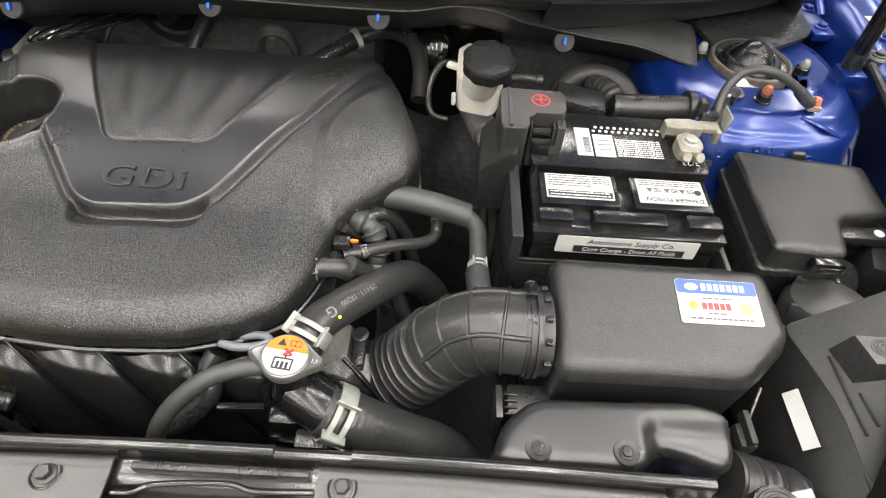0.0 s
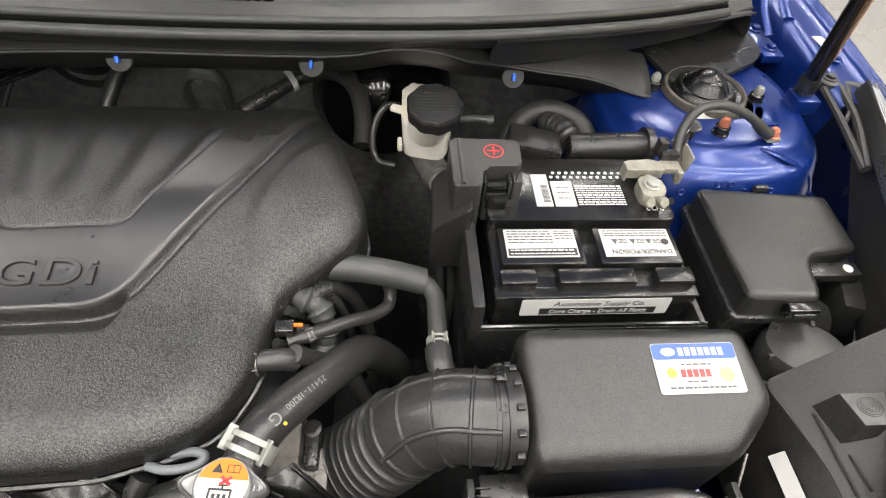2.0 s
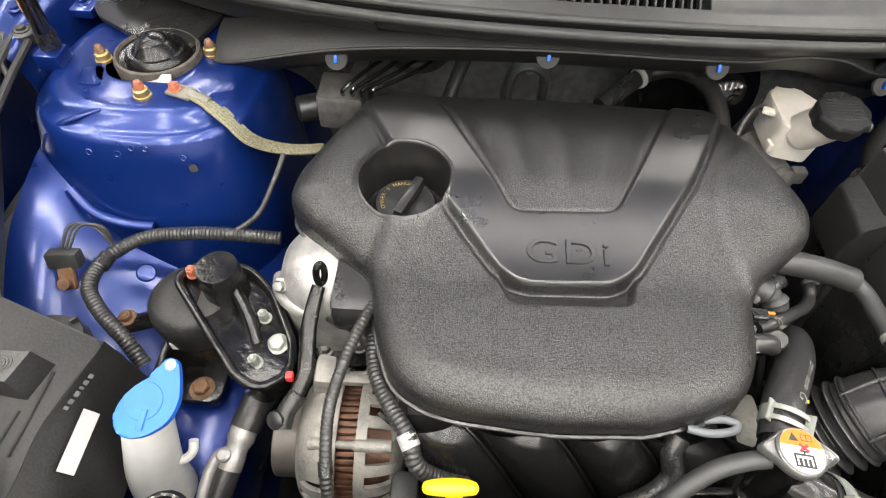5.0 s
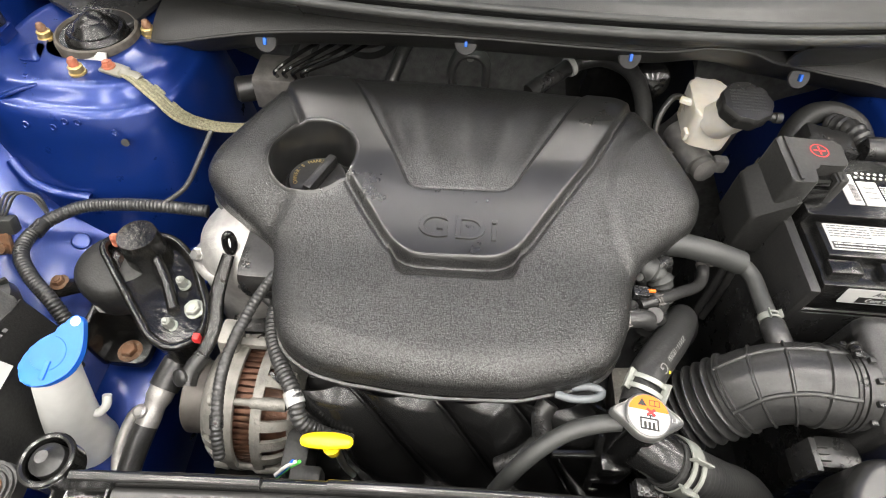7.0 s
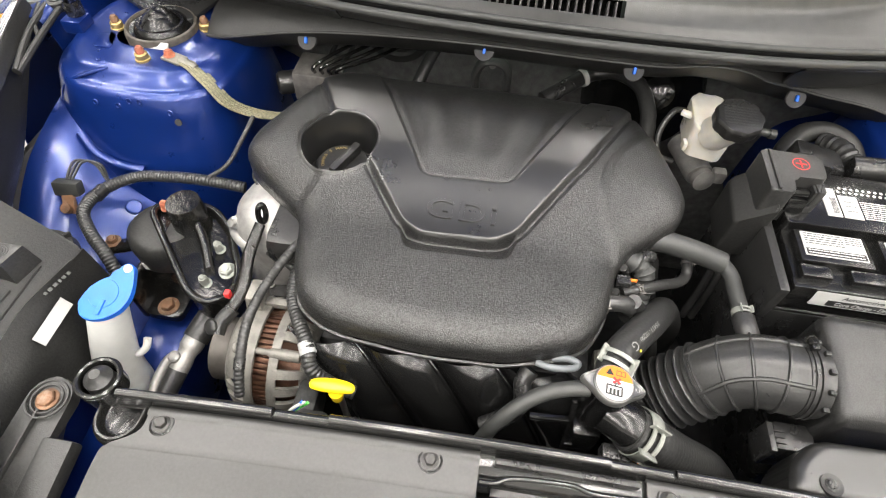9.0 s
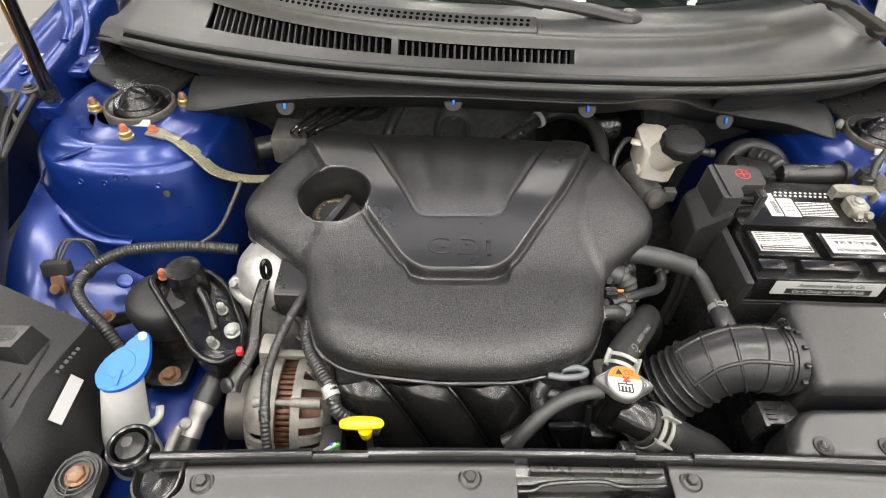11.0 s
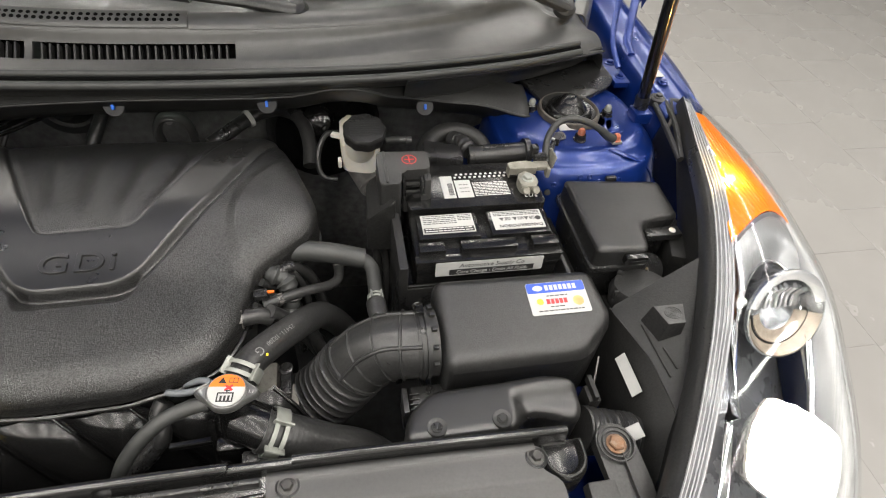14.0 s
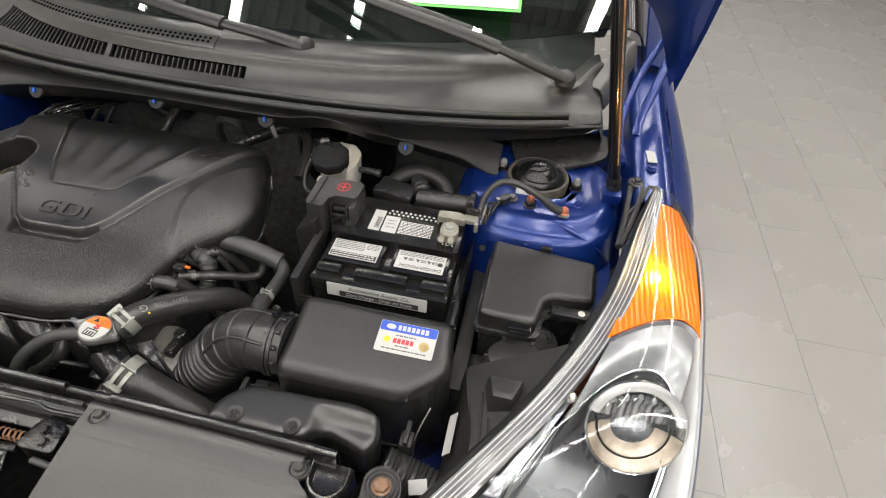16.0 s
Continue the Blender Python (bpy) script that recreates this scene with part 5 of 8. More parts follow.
for p, q in zip(rings, rings[1:]):
    for j in range(72):
        bm.faces.new((p[j], p[(j + 1) % 72], q[(j + 1) % 72], q[j]))
bm.faces.new(rings[-1])
bmesh.ops.recalc_face_normals(bm, faces=bm.faces)
part("shell", bm, "cap_steel", cap)
bm = B()
lathe(bm, [(0.0199, 0.0), (0.0199, 0.0028), (0.0190, 0.0034), (0.0182, 0.0033)], CAPM, 48)
part("rim", bm, "cap_steel", cap)
disc = [(0.0181 * math.cos(a), 0.0181 * math.sin(a)) for a in (radians(x) for x in range(0, 360, 6))]
bm = B()
prism(bm, disc, 0.003, 0.0041, 0.0, 1, CAPM)
part("label", bm, "white", cap, "round white printed label")
bm = B()
prism(bm, [(0.0180 * math.cos(radians(a)), 0.0180 * math.sin(radians(a))) for a in range(12, 169, 6)], 0.0041, 0.0043, 0.0, 1, CAPM)
part("orange_field", bm, "orange", cap, "orange warning field")
bm = B()
prism(bm, [(-0.0095, 0.0076), (-0.0015, 0.0076), (-0.0055, 0.0146)], 0.0043, 0.0045, 0, 1, CAPM)
part("warning_mark", bm, "ink", cap)
bm = B()
for q in ((0.0055, 0.0085, 0.009, 0.0006), (0.0055, 0.0135, 0.009, 0.0006), (0.0012, 0.011, 0.0006, 0.0055), (0.0055, 0.011, 0.0006, 0.0055), (0.0098, 0.011, 0.0006, 0.0055)):
    box(bm, (0, 0, 0), (q[2], q[3], 0.0002), m=CAPM @ pose(q[0], q[1], 0.0044))
part("book_mark", bm, "ink", cap)
bm = B()
for a in (38, -38):
    box(bm, (0, 0, 0), (0.0092, 0.0024, 0.0002), m=CAPM @ pose(0.002, 0.0025, 0.0043, 0, 0, a))
part("cross_mark", bm, "red", cap)
bm = B()
for q in ((0, -0.0035, 0.0155, 0.0014), (-0.0074, -0.008, 0.0014, 0.0095), (0.0074, -0.008, 0.0014, 0.0095), (0, -0.0128, 0.0162, 0.0014), (-0.0037, -0.0095, 0.0022, 0.006), (0, -0.0095, 0.0022, 0.006), (0.0037, -0.0095, 0.0022, 0.006), (0.001, -0.0018, 0.0012, 0.003), (0.001, -0.0006, 0.0062, 0.0012)):
    box(bm, (0, 0, 0), (q[2], q[3], 0.0002), m=CAPM @ pose(q[0], q[1], 0.0043))
part("radiator_mark", bm, "ink", cap)
words("lettering", "1.1", 0.005, CAPM @ pose(0.0238, 0.0, 0.0010), "print_white", cap, 0.0002)

hu = thing("upper_coolant_hose", (0.14, 0.35, 0.8), "thick black upper coolant hose with white print", "coolant hose")
PU = [(0.075, 0.256, 0.911), (0.0855, 0.283, 0.914), (0.103, 0.308, 0.907), (0.123, 0.333, 0.896), (0.141, 0.358, 0.881), (0.158, 0.382, 0.858), (0.185, 0.400, 0.80), (0.195, 0.41, 0.74)]
bm = B()
tube(bm, PU, 0.0168, 22, 10)
part("hose", bm, "rubber", hu)


def spring_clamp(name, p, d, r_, parent, tabs=(0, 0, 1), w=0.012, material="zinc", spread=28):
    """Flat spring band whose two ends stand up as pinch ears, with a slotted bridge between them."""
    p, d = Vector(p), Vector(d).normalized()
    t_ = Vector(tabs).normalized()
    t_ = (t_ - d * t_.dot(d)).normalized()
    q = t_.cross(d)
    e = min(0.0014, r_ * 0.1)

    def at(a, r, k):
        return p + (t_ * math.cos(radians(a)) + q * math.sin(radians(a))) * r + d * (w * k)
    bm = B()
    for k0, k1, a0, a1, lift in ((-0.5, 0.5, spread, 360 - spread, 0.0), (-0.5, -0.2, -spread, spread, e), (0.2, 0.5, -spread, spread, e)):
        n = 30 if a1 - a0 > 120 else 10
        sec = []
        for j in range(n + 1):
            a = a0 + (a1 - a0) * j / n
            sec.append([bm.verts.new(at(a, r_ + lift + h, k)) for k, h in ((k0, 0.0), (k1, 0.0), (k1, e), (k0, e))])
        for u, v in zip(sec, sec[1:]):
            for k in range(4):
                bm.faces.new((u[k], u[(k + 1) % 4], v[(k + 1) % 4], v[k]))
        bm.faces.new(sec[0])
        bm.faces.new(sec[-1][::-1])
    for sg in (-1, 1):
        nn = (at(sg * spread, 1, 0) - p).normalized()
        h = 0.22 * r_ + 0.0035
        box(bm, (0, 0, 0), (e * 1.4, w * 1.35, h), e * 0.4, m=frame_at(at(sg * spread, r_ + h * 0.42, 0), nn, nn.cross(d) * sg + nn * 0.25))
    bmesh.ops.recalc_face_normals(bm, faces=bm.faces)
    return part(name, bm, material, parent, "spring clamp", 30)


spring_clamp("clamp", (0.0815, 0.272, 0.915), (0.42, 0.89, 0.2), 0.0172, hu, (-0.1, -0.1, 1), 0.014, spread=50)
CU = crom(PU, 10)


def hose_print(text, i0, stepn, ang, size, parent):
    i = i0
    for ch in text:
        if ch != " " and i + 1 < len(CU):
            p, d = CU[int(i)].lerp(CU[int(i) + 1], i % 1), (CU[int(i) + 1] - CU[int(i) - 1]).normalized()
            u = (Vector((0, 0, 1)) - d * d.z).normalized()
            sd = d.cross(u)
            nn = u * math.cos(radians(ang)) + sd * math.sin(radians(ang))
            words("lettering", ch, size, frame_at(p + nn * 0.0170, nn, -d), "print_grey", parent, 0.0001)
        i += stepn


hose_print("25411-1R200"[::-1], 17.0, 1.15, 26, 0.0072, hu)
hose_print("G", 13.0, 1.0, 26, 0.0135, hu)
bm = B()
lathe(bm, [(0.0015, 0), (0.0015, 0.0006), (0.001, 0.001)], frame_at(CU[14] + Vector((0.0128, -0.006, 0.0096)), (0.72, -0.35, 0.58)), 12)
part("paint_dot", bm, "sticker_yellow", hu)

hl_ = thing("lower_coolant_hose", (0.15, 0.21, 0.78), "thick woven-textured black radiator hose", "coolant hose")
bm = B()
tube(bm, [(0.098, 0.218, 0.893), (0.125, 0.213, 0.878), (0.16, 0.212, 0.851), (0.20, 0.212, 0.82), (0.24, 0.20, 0.77)], lambda s_: 0.0232 + 0.0002 * math.sin(s_ * 260), 24, 24)
part("hose", bm, "rubber", hl_)
spring_clamp("clamp", (0.110, 0.2155, 0.887), (0.85, -0.15, -0.45), 0.0242, hl_, (0.2, -0.55, 0.8), 0.015, spread=28)

bh = thing("breather_hose", (0.2, 0.42, 0.88), "grey-black breather hose from engine to intake elbow", "hose")
bm = B()
tube(bm, [(0.085, 0.440, 0.916), (0.135, 0.439, 0.919), (0.18, 0.4365, 0.912), (0.216, 0.433, 0.902)], 0.0132, 18, 5)
part("sleeve", bm, "rubber_grey", bh)
bm = B()
tube(bm, [(0.20, 0.4345, 0.906), (0.217, 0.431, 0.901), (0.2255, 0.419, 0.899), (0.2268, 0.395, 0.900), (0.2255, 0.352, 0.905)], 0.0088, 16, 6)
part("hose", bm, "rubber_grey", bh)
spring_clamp("clamp", (0.2257, 0.3635, 0.9042), (0, 1, -0.05), 0.0092, bh, (0.1, 0.2, 1), 0.007)

fh = thing("fuel_hose", (0.14, 0.39, 0.88), "thin black fuel hose with clip behind the engine cover", "hose")
bm = B()
tube(bm, [(0.095, 0.367, 0.905), (0.113, 0.374, 0.905), (0.145, 0.393, 0.895), (0.172, 0.412, 0.880), (0.182, 0.424, 0.877), (0.184, 0.436, 0.882), (0.183, 0.450, 0.885)], 0.0062, 14, 6)
part("hose", bm, "rubber", fh)
spring_clamp("clip", (0.1125, 0.374, 0.905), (0.8, 0.5, -0.1), 0.0064, fh, (0.2, -0.5, 0.8), 0.005, "dark_alu")
spring_clamp("clip", (0.1835, 0.44, 0.883), (0, 1, 0.2), 0.0064, fh, (0.6, 0, 0.8), 0.004, "dark_alu")
wh = thing("water_stub_hose", (0.09, 0.346, 0.90), "short black water hose end", "hose")
bm = B()
tube(bm, [(0.06, 0.342, 0.912), (0.08, 0.345, 0.914), (0.094, 0.347, 0.912), (0.103, 0.349, 0.904)], 0.0095, 16, 4)
part("hose", bm, "rubber", wh)
spring_clamp("clip", (0.073, 0.343, 0.913), (1, 0.1, 0), 0.0098, wh, (0, -0.4, 0.9), 0.005, "dark_alu")
co = thing("coil_connector", (0.1, 0.38, 0.91), "black wiring connector with orange pin tab", "connector")
bm = B()
box(bm, (0.093, 0.375, 0.915), (0.016, 0.012, 0.01), 0.002)
part("plug", bm, "plastic", co)
bm = B()
box(bm, (0.1045, 0.377, 0.917), (0.008, 0.003, 0.003), 0.0008)
part("tab", bm, "orange", co)
hs = thing("wiring_loom", (0.11, 0.42, 0.88), "tangled black wiring loom beside the engine", "wiring")
rng = random.Random(5)
for i in range(9):
    bm = B()
    x, y = 0.085 + rng.random() * 0.03, 0.35 + i * 0.014
    tube(bm, [(x, y, 0.90 + rng.random() * 0.02), (x + 0.02, y + 0.01, 0.905 - rng.random() * 0.03), (x + 0.035, y + rng.uniform(-0.02, 0.02), 0.86), (x + 0.03 + rng.random() * 0.04, y, 0.79)], rng.uniform(0.004, 0.009), 10, 5)
    part("loom_branch", bm, "rubber", hs)
bm = B()
tube(bm, [(0.092, 0.418, 0.908), (0.103, 0.408, 0.914), (0.117, 0.402, 0.910), (0.124, 0.392, 0.898), (0.122, 0.378, 0.876), (0.116, 0.37, 0.85)], lambda v: 0.0115 + 0.0016 * math.sin(v * 37) + 0.001 * math.sin(v * 91), 14, 8)
part("tape_wrap", bm, "rubber_grey", hs, "dusty cloth tape round the loom")
bm = B()
tube(bm, [(0.112, 0.404, 0.915), (0.120, 0.412, 0.917), (0.128, 0.417, 0.914)], 0.0075, 12, 3)
part("connector_block", bm, "plastic", hs)
oh = thing("overflow_hose", (0, 0.21, 0.88), "grey-black overflow hose from the filler neck", "hose")
bm = B()
tube(bm, [(0.052, 0.236, 0.925), (0.036, 0.234, 0.924), (0.012, 0.228, 0.918), (-0.01, 0.217, 0.906), (-0.03, 0.203, 0.885), (-0.045, 0.19, 0.85)], 0.0075, 14, 6)
part("hose", bm, "rubber_grey", oh)
gp = thing("vacuum_pipe", (0.01, 0.26, 0.90), "pale grey vacuum hose under the cover's edge", "hose")
bm = B()
tube(bm, [(0.004, 0.266, 0.903), (0.018, 0.2615, 0.906), (0.033, 0.262, 0.907), (0.0435, 0.2655, 0.907), (0.0455, 0.270, 0.907), (0.037, 0.274, 0.906), (0.02, 0.274, 0.902)], 0.0036, 12, 6)
part("hose", bm, "pale_hose", gp)

# ---- intake manifold and alternator ----
man = thing("intake_manifold", (-0.08, 0.22, 0.70), "glossy black plastic intake manifold with curved runners", "intake manifold")
for i in range(5):
    # each runner is a slanting rounded fold that dives down in front of the engine
    bm = B()
    rows = []
    for k in range(9):
        v = k / 8
        row = []
        for q in range(9):
            u = q / 8
            x = -0.262 + 0.074 * (i + u) + 0.10 * v
            b_ = math.sin(math.pi * u) ** 0.7
            row.append((x, 0.270 - 0.046 * math.sin(v * 1.5) - 0.016 * b_, 0.888 - 0.17 * v ** 1.45 + 0.004 * b_ * (1 - v)))
        rows.append(row)
    sheet(bm, rows, 2, 2, 0.003, flip=True)
    part("runner", bm, "moulding", man, "", 60)
    bm = B()
    tube(bm, [(-0.188 + 0.074 * i + 0.10 * v, 0.266 - 0.046 * math.sin(v * 1.5), 0.888 - 0.17 * v ** 1.45 + 0.001) for v in (0, 0.2, 0.4, 0.6, 0.8, 1)], 0.0018, 8, 4)
    part("rib", bm, "moulding", man)
bm = B()
box(bm, (-0.05, 0.235, 0.66), (0.40, 0.09, 0.12), 0.02)
part("plenum", bm, "moulding", man)
bm = B()
tube(bm, [(0.0, 0.262, 0.893), (-0.006, 0.252, 0.885), (-0.004, 0.235, 0.87), (-0.02, 0.222, 0.855), (-0.04, 0.215, 0.84)], 0.0095, 14, 5)
part("drain_pipe", bm, "plastic", man)

alt = thing("alternator", (-0.295, 0.25, 0.76), "cast aluminium alternator with slotted housing and copper windings", "alternator")
AY, AZ, AR = 0.281, 0.783, 0.066


def slotted_bell(x0, x1, r0, r1, n, gaps):
    """A cast end bell: a drum that rounds in towards its end, with cooling slots over the angles in gaps."""
    bm = B()
    ks = (0, 0.12, 0.24, 0.4, 0.55, 0.7, 0.82, 0.92, 1.0)
    xs = [x0 + (x1 - x0) * k for k in ks]
    rs = [r0 + (r1 - r0) * k for k in (0, 0.0, 0.03, 0.08, 0.16, 0.30, 0.48, 0.70, 1.0)]
    m = n * 4
    V = [[bm.verts.new((x, AY + r * math.cos(2 * math.pi * j / m), AZ + r * math.sin(2 * math.pi * j / m))) for j in range(m)] for x, r in zip(xs, rs)]
    fs = []
    for i in range(8):
        for j in range(m):
            a = j / m * 360
            if i in (2, 3, 4, 5) and j % 4 > 1 and any(g0 < a < g1 for g0, g1 in gaps):
                continue
            q = (V[i][j], V[i][(j + 1) % m], V[i + 1][(j + 1) % m], V[i + 1][j])
            fs.append(bm.faces.new(q[::-1] if x1 > x0 else q))
    bm.normal_update()
    bmesh.ops.solidify(bm, geom=fs, thickness=0.005)
    return bm


part("end_bell", slotted_bell(-0.301, -0.338, AR * 1.02, AR * 0.66, 24, ((136, 210),)), "cast", alt, "", 40)
part("end_bell", slotted_bell(-0.283, -0.244, AR * 1.02, AR * 0.70, 20, ((60, 104), (116, 210))), "cast", alt, "", 40)
bm = B()
lathe(bm, [(AR * 0.70, 0), (AR * 0.5, 0.003), (0.02, 0.004)], frame_at((-0.244, AY, AZ), (1, 0, 0)), 30)
part("end_plate", bm, "dark_alu", alt)
bm = B()
tube(bm, [(-0.318, AY, AZ), (-0.25, AY, AZ)], AR * 0.84, 30, 1)
part("stator", bm, "copper", alt)
for a_ in (40, 112, 184, 256, 328):
    c, q = math.cos(radians(a_)), math.sin(radians(a_))
    bm = B()
    tube(bm, [(-0.326, AY + c * AR * 0.99, AZ + q * AR * 0.99), (-0.29, AY + c * AR * 1.04, AZ + q * AR * 1.04), (-0.25, AY + c * AR * 1.02, AZ + q * AR * 1.02)], lambda v: 0.0036 + 0.0030 * (v < 0.2 or v > 0.55), 12, 10)
    part("through_bolt", bm, "cast", alt)
for k in range(22):
    a = radians(58 + k * 6.2)
    bm = B()
    box(bm, (0, 0, 0), (0.022, 0.0048, 0.005), 0.001, m=frame_at((-0.292, AY + AR * 0.93 * math.cos(a), AZ + AR * 0.93 * math.sin(a)), (0, math.cos(a), math.sin(a)), (1, 0.04 * (k % 3 - 1), 0)))
    part("winding", bm, "copper", alt)
bm = B()
lathe(bm, [(0.030, -0.006), (0.036, 0), (0.039, 0.001), (0.039, 0.0235), (0.0375, 0.025), (0.030, 0.025)], frame_at((-0.343, AY, AZ), (-1, 0, 0)), 36)
part("pulley", bm, "pulley_steel", alt)
bm = B()
box(bm, (-0.322, 0.318, 0.838), (0.020, 0.03, 0.07), 0.006, rot=(0, 8, 0))
box(bm, (-0.296, 0.318, 0.848), (0.06, 0.010, 0.010), 0.003)
part("bracket", bm, "cast", alt)
bm = B()
box(bm, (-0.236, 0.222, 0.80), (0.026, 0.04, 0.05), 0.006)
box(bm, (-0.222, 0.196, 0.815), (0.03, 0.02, 0.03), 0.004)
part("connector", bm, "plastic_matt", alt)
for k, (c_, dz) in enumerate((("cap_blue", 0.0), ("print_white", 0.004), ("notice_green", -0.003))):
    bm = B()
    tube(bm, [(-0.244, 0.19, 0.845 + dz), (-0.233, 0.194, 0.860 + dz), (-0.226 + 0.003 * k, 0.198, 0.870)], 0.0017, 8, 4)
    part("wire", bm, c_, alt)

dip = thing("oil_dipstick", (-0.197, 0.213, 0.85), "yellow plastic loop handle of the oil dipstick", "dipstick")
bm = B()
tube(bm, [(-0.2195, 0.2115, 0.8875), (-0.210, 0.2115, 0.8895), (-0.197, 0.212, 0.890), (-0.184, 0.2125, 0.8895), (-0.1735, 0.2125, 0.8875)], lambda k: 0.0075 * (0.25 + 0.75 * math.sin(math.pi * min(1, max(0, k))) ** 0.35), 16, 6, flat=0.75)
lathe(bm, [(0.006, -0.014), (0.0075, -0.004), (0.008, 0.002)], pose(-0.193, 0.2105, 0.879), 16)
part("handle", bm, "yellow", dip)
bm = B()
tube(bm, [(-0.19, 0.211, 0.872), (-0.19, 0.215, 0.80), (-0.19, 0.23, 0.7)], 0.0035, 10, 3)
part("tube", bm, "steel", dip)


def loom(name, pts, r_, label, sleeve=None):
    """Corrugated conduit."""
    t_ = thing(name, pts[-1], label, "wiring conduit")
    bm = B()
    n = sum((Vector(b) - Vector(a)).length for a, b in zip(pts, pts[1:]))
    w = n / 0.0044
    tube(bm, pts, lambda s_: r_ * (1 + 0.06 * math.sin(s_ * w * 2 * math.pi)), 14, max(8, int(w * 5 / (len(pts) - 1))))
    part("conduit", bm, "rubber", t_)
    if sleeve:
        bm = B()
        tube(bm, sleeve, r_ * 1.15, 14, 2)
        part("tape", bm, "tape" if "grey" in label else "plastic", t_, "tape band")
    return t_


loom("wiring_conduit", [(-0.268, 0.40, 0.90), (-0.277, 0.37, 0.905), (-0.293, 0.325, 0.902), (-0.304, 0.27, 0.892), (-0.302, 0.225, 0.872), (-0.298, 0.20, 0.85)], 0.0055, "black corrugated conduit running down past the alternator", [(-0.3035, 0.232, 0.8745), (-0.3015, 0.221, 0.870)])
loom("wiring_conduit", [(-0.262, 0.375, 0.885), (-0.272, 0.345, 0.888), (-0.268, 0.31, 0.888), (-0.25, 0.275, 0.89), (-0.233, 0.25, 0.889), (-0.226, 0.232, 0.878), (-0.205, 0.226, 0.86), (-0.18, 0.224, 0.85)], 0.0076, "black corrugated conduit with a grey tape band", [(-0.2365, 0.254, 0.8895), (-0.2305, 0.243, 0.886)])
loom("wiring_conduit", [(-0.40, 0.487, 0.85), (-0.452, 0.483, 0.858), (-0.51, 0.485, 0.852), (-0.558, 0.48, 0.846), (-0.588, 0.45, 0.846), (-0.590, 0.41, 0.85), (-0.565, 0.378, 0.848), (-0.536, 0.355, 0.84), (-0.515, 0.335, 0.82)], 0.0078, "thick black conduit bent along the blue inner wing", [(-0.588, 0.452, 0.846), (-0.590, 0.436, 0.847)])
kl = thing("release_cable", (-0.42, 0.5, 0.85), "thin black cable rising beside the tower", "cable")
bm = B()
tube(bm, [(-0.452, 0.484, 0.86), (-0.425, 0.50, 0.875), (-0.408, 0.53, 0.90), (-0.40, 0.56, 0.915)], 0.0032, 10, 5)
part("cable", bm, "rubber", kl)

# ---- timing side casting ----
tim = thing("timing_cover", (-0.34, 0.43, 0.75), "bare cast aluminium timing cover beside the engine shield", "timing cover")
bm = B()
lathe(bm, [(0.066, 0.76), (0.065, 0.83), (0.062, 0.86), (0.055, 0.882), (0.044, 0.896), (0.03, 0.903), (0.012, 0.906)], Matrix.Translation((-0.328, 0.437, 0)) @ Matrix.Diagonal((0.95, 1.0, 1, 1)), 40)
part("casting", bm, "alu", tim, "", 60)
bm = B()
tube(bm, [(-0.392, 0.44, 0.84), (-0.385, 0.415, 0.852), (-0.365, 0.392, 0.858), (-0.34, 0.382, 0.86)], 0.008, 12, 5)
part("flange", bm, "alu", tim)
bm = B()
hexbolt(bm, (-0.379, 0.408, 0.872), (-0.2, -0.6, 0.7), 0.006, 0.008, 1.4)
part("bolt", bm, "steel", tim)
bm = B()
prism(bm, rim([(-0.345, 0.355), (-0.28, 0.355), (-0.28, 0.41), (-0.352, 0.41)], 0.01), 0.68, 0.80, 0.008)
part("lower_casting", bm, "oily", tim)
for p_ in ((-0.335, 0.372, 0.80), (-0.298, 0.378, 0.80), (-0.318, 0.392, 0.80)):
    bm = B()
    hexbolt(bm, p_, (0, 0, 1), 0.006, 0.008, 1.4, True)
    part("bolt", bm, "dark_alu", tim)
bm = B()
tube(bm, [(-0.345, 0.395, 0.85), (-0.32, 0.378, 0.862), (-0.292, 0.366, 0.858), (-0.272, 0.35, 0.84)], 0.0065, 12, 5)
part("sensor_lead", bm, "rubber", tim)
arm = thing("lifting_bracket", (-0.34, 0.34, 0.80), "black bent steel lifting bracket with an eye", "bracket")
bm = B()
tube(bm, [(-0.333, 0.392, 0.900), (-0.336, 0.380, 0.892), (-0.339, 0.354, 0.880), (-0.338, 0.330, 0.866), (-0.338, 0.314, 0.862), (-0.345, 0.296, 0.855), (-0.354, 0.282, 0.848)], lambda k: 0.0068 + 0.0015 * math.sin(k * 3.1), 12, 6, flat=0.55, up=(0, -0.4, 1))
part("arm", bm, "oily", arm)
bm = B()
em = frame_at((-0.331, 0.399, 0.911), (0.55, -0.75, 0.2))
tube(bm, [em @ Vector((0.0045 * math.cos(radians(a)), 0.012 * math.sin(radians(a)), 0)) for a in range(0, 361, 20)], 0.0036, 10, 2)
part("eye", bm, "oily", arm)
bm = B()
tube(bm, [(-0.342, 0.298, 0.855), (-0.352, 0.282, 0.848), (-0.354, 0.270, 0.842)], 0.009, 14, 4)
lathe(bm, [(0.009, 0), (0.009, 0.008), (0.006, 0.010)], frame_at((-0.357, 0.277, 0.846), (-0.4, -0.6, 0.7)), 16)
part("switch", bm, "plastic", arm)
bm = B()
box(bm, (-0.352, 0.312, 0.862), (0.007, 0.008, 0.01), 0.002)
part("red_tab", bm, "red", arm)

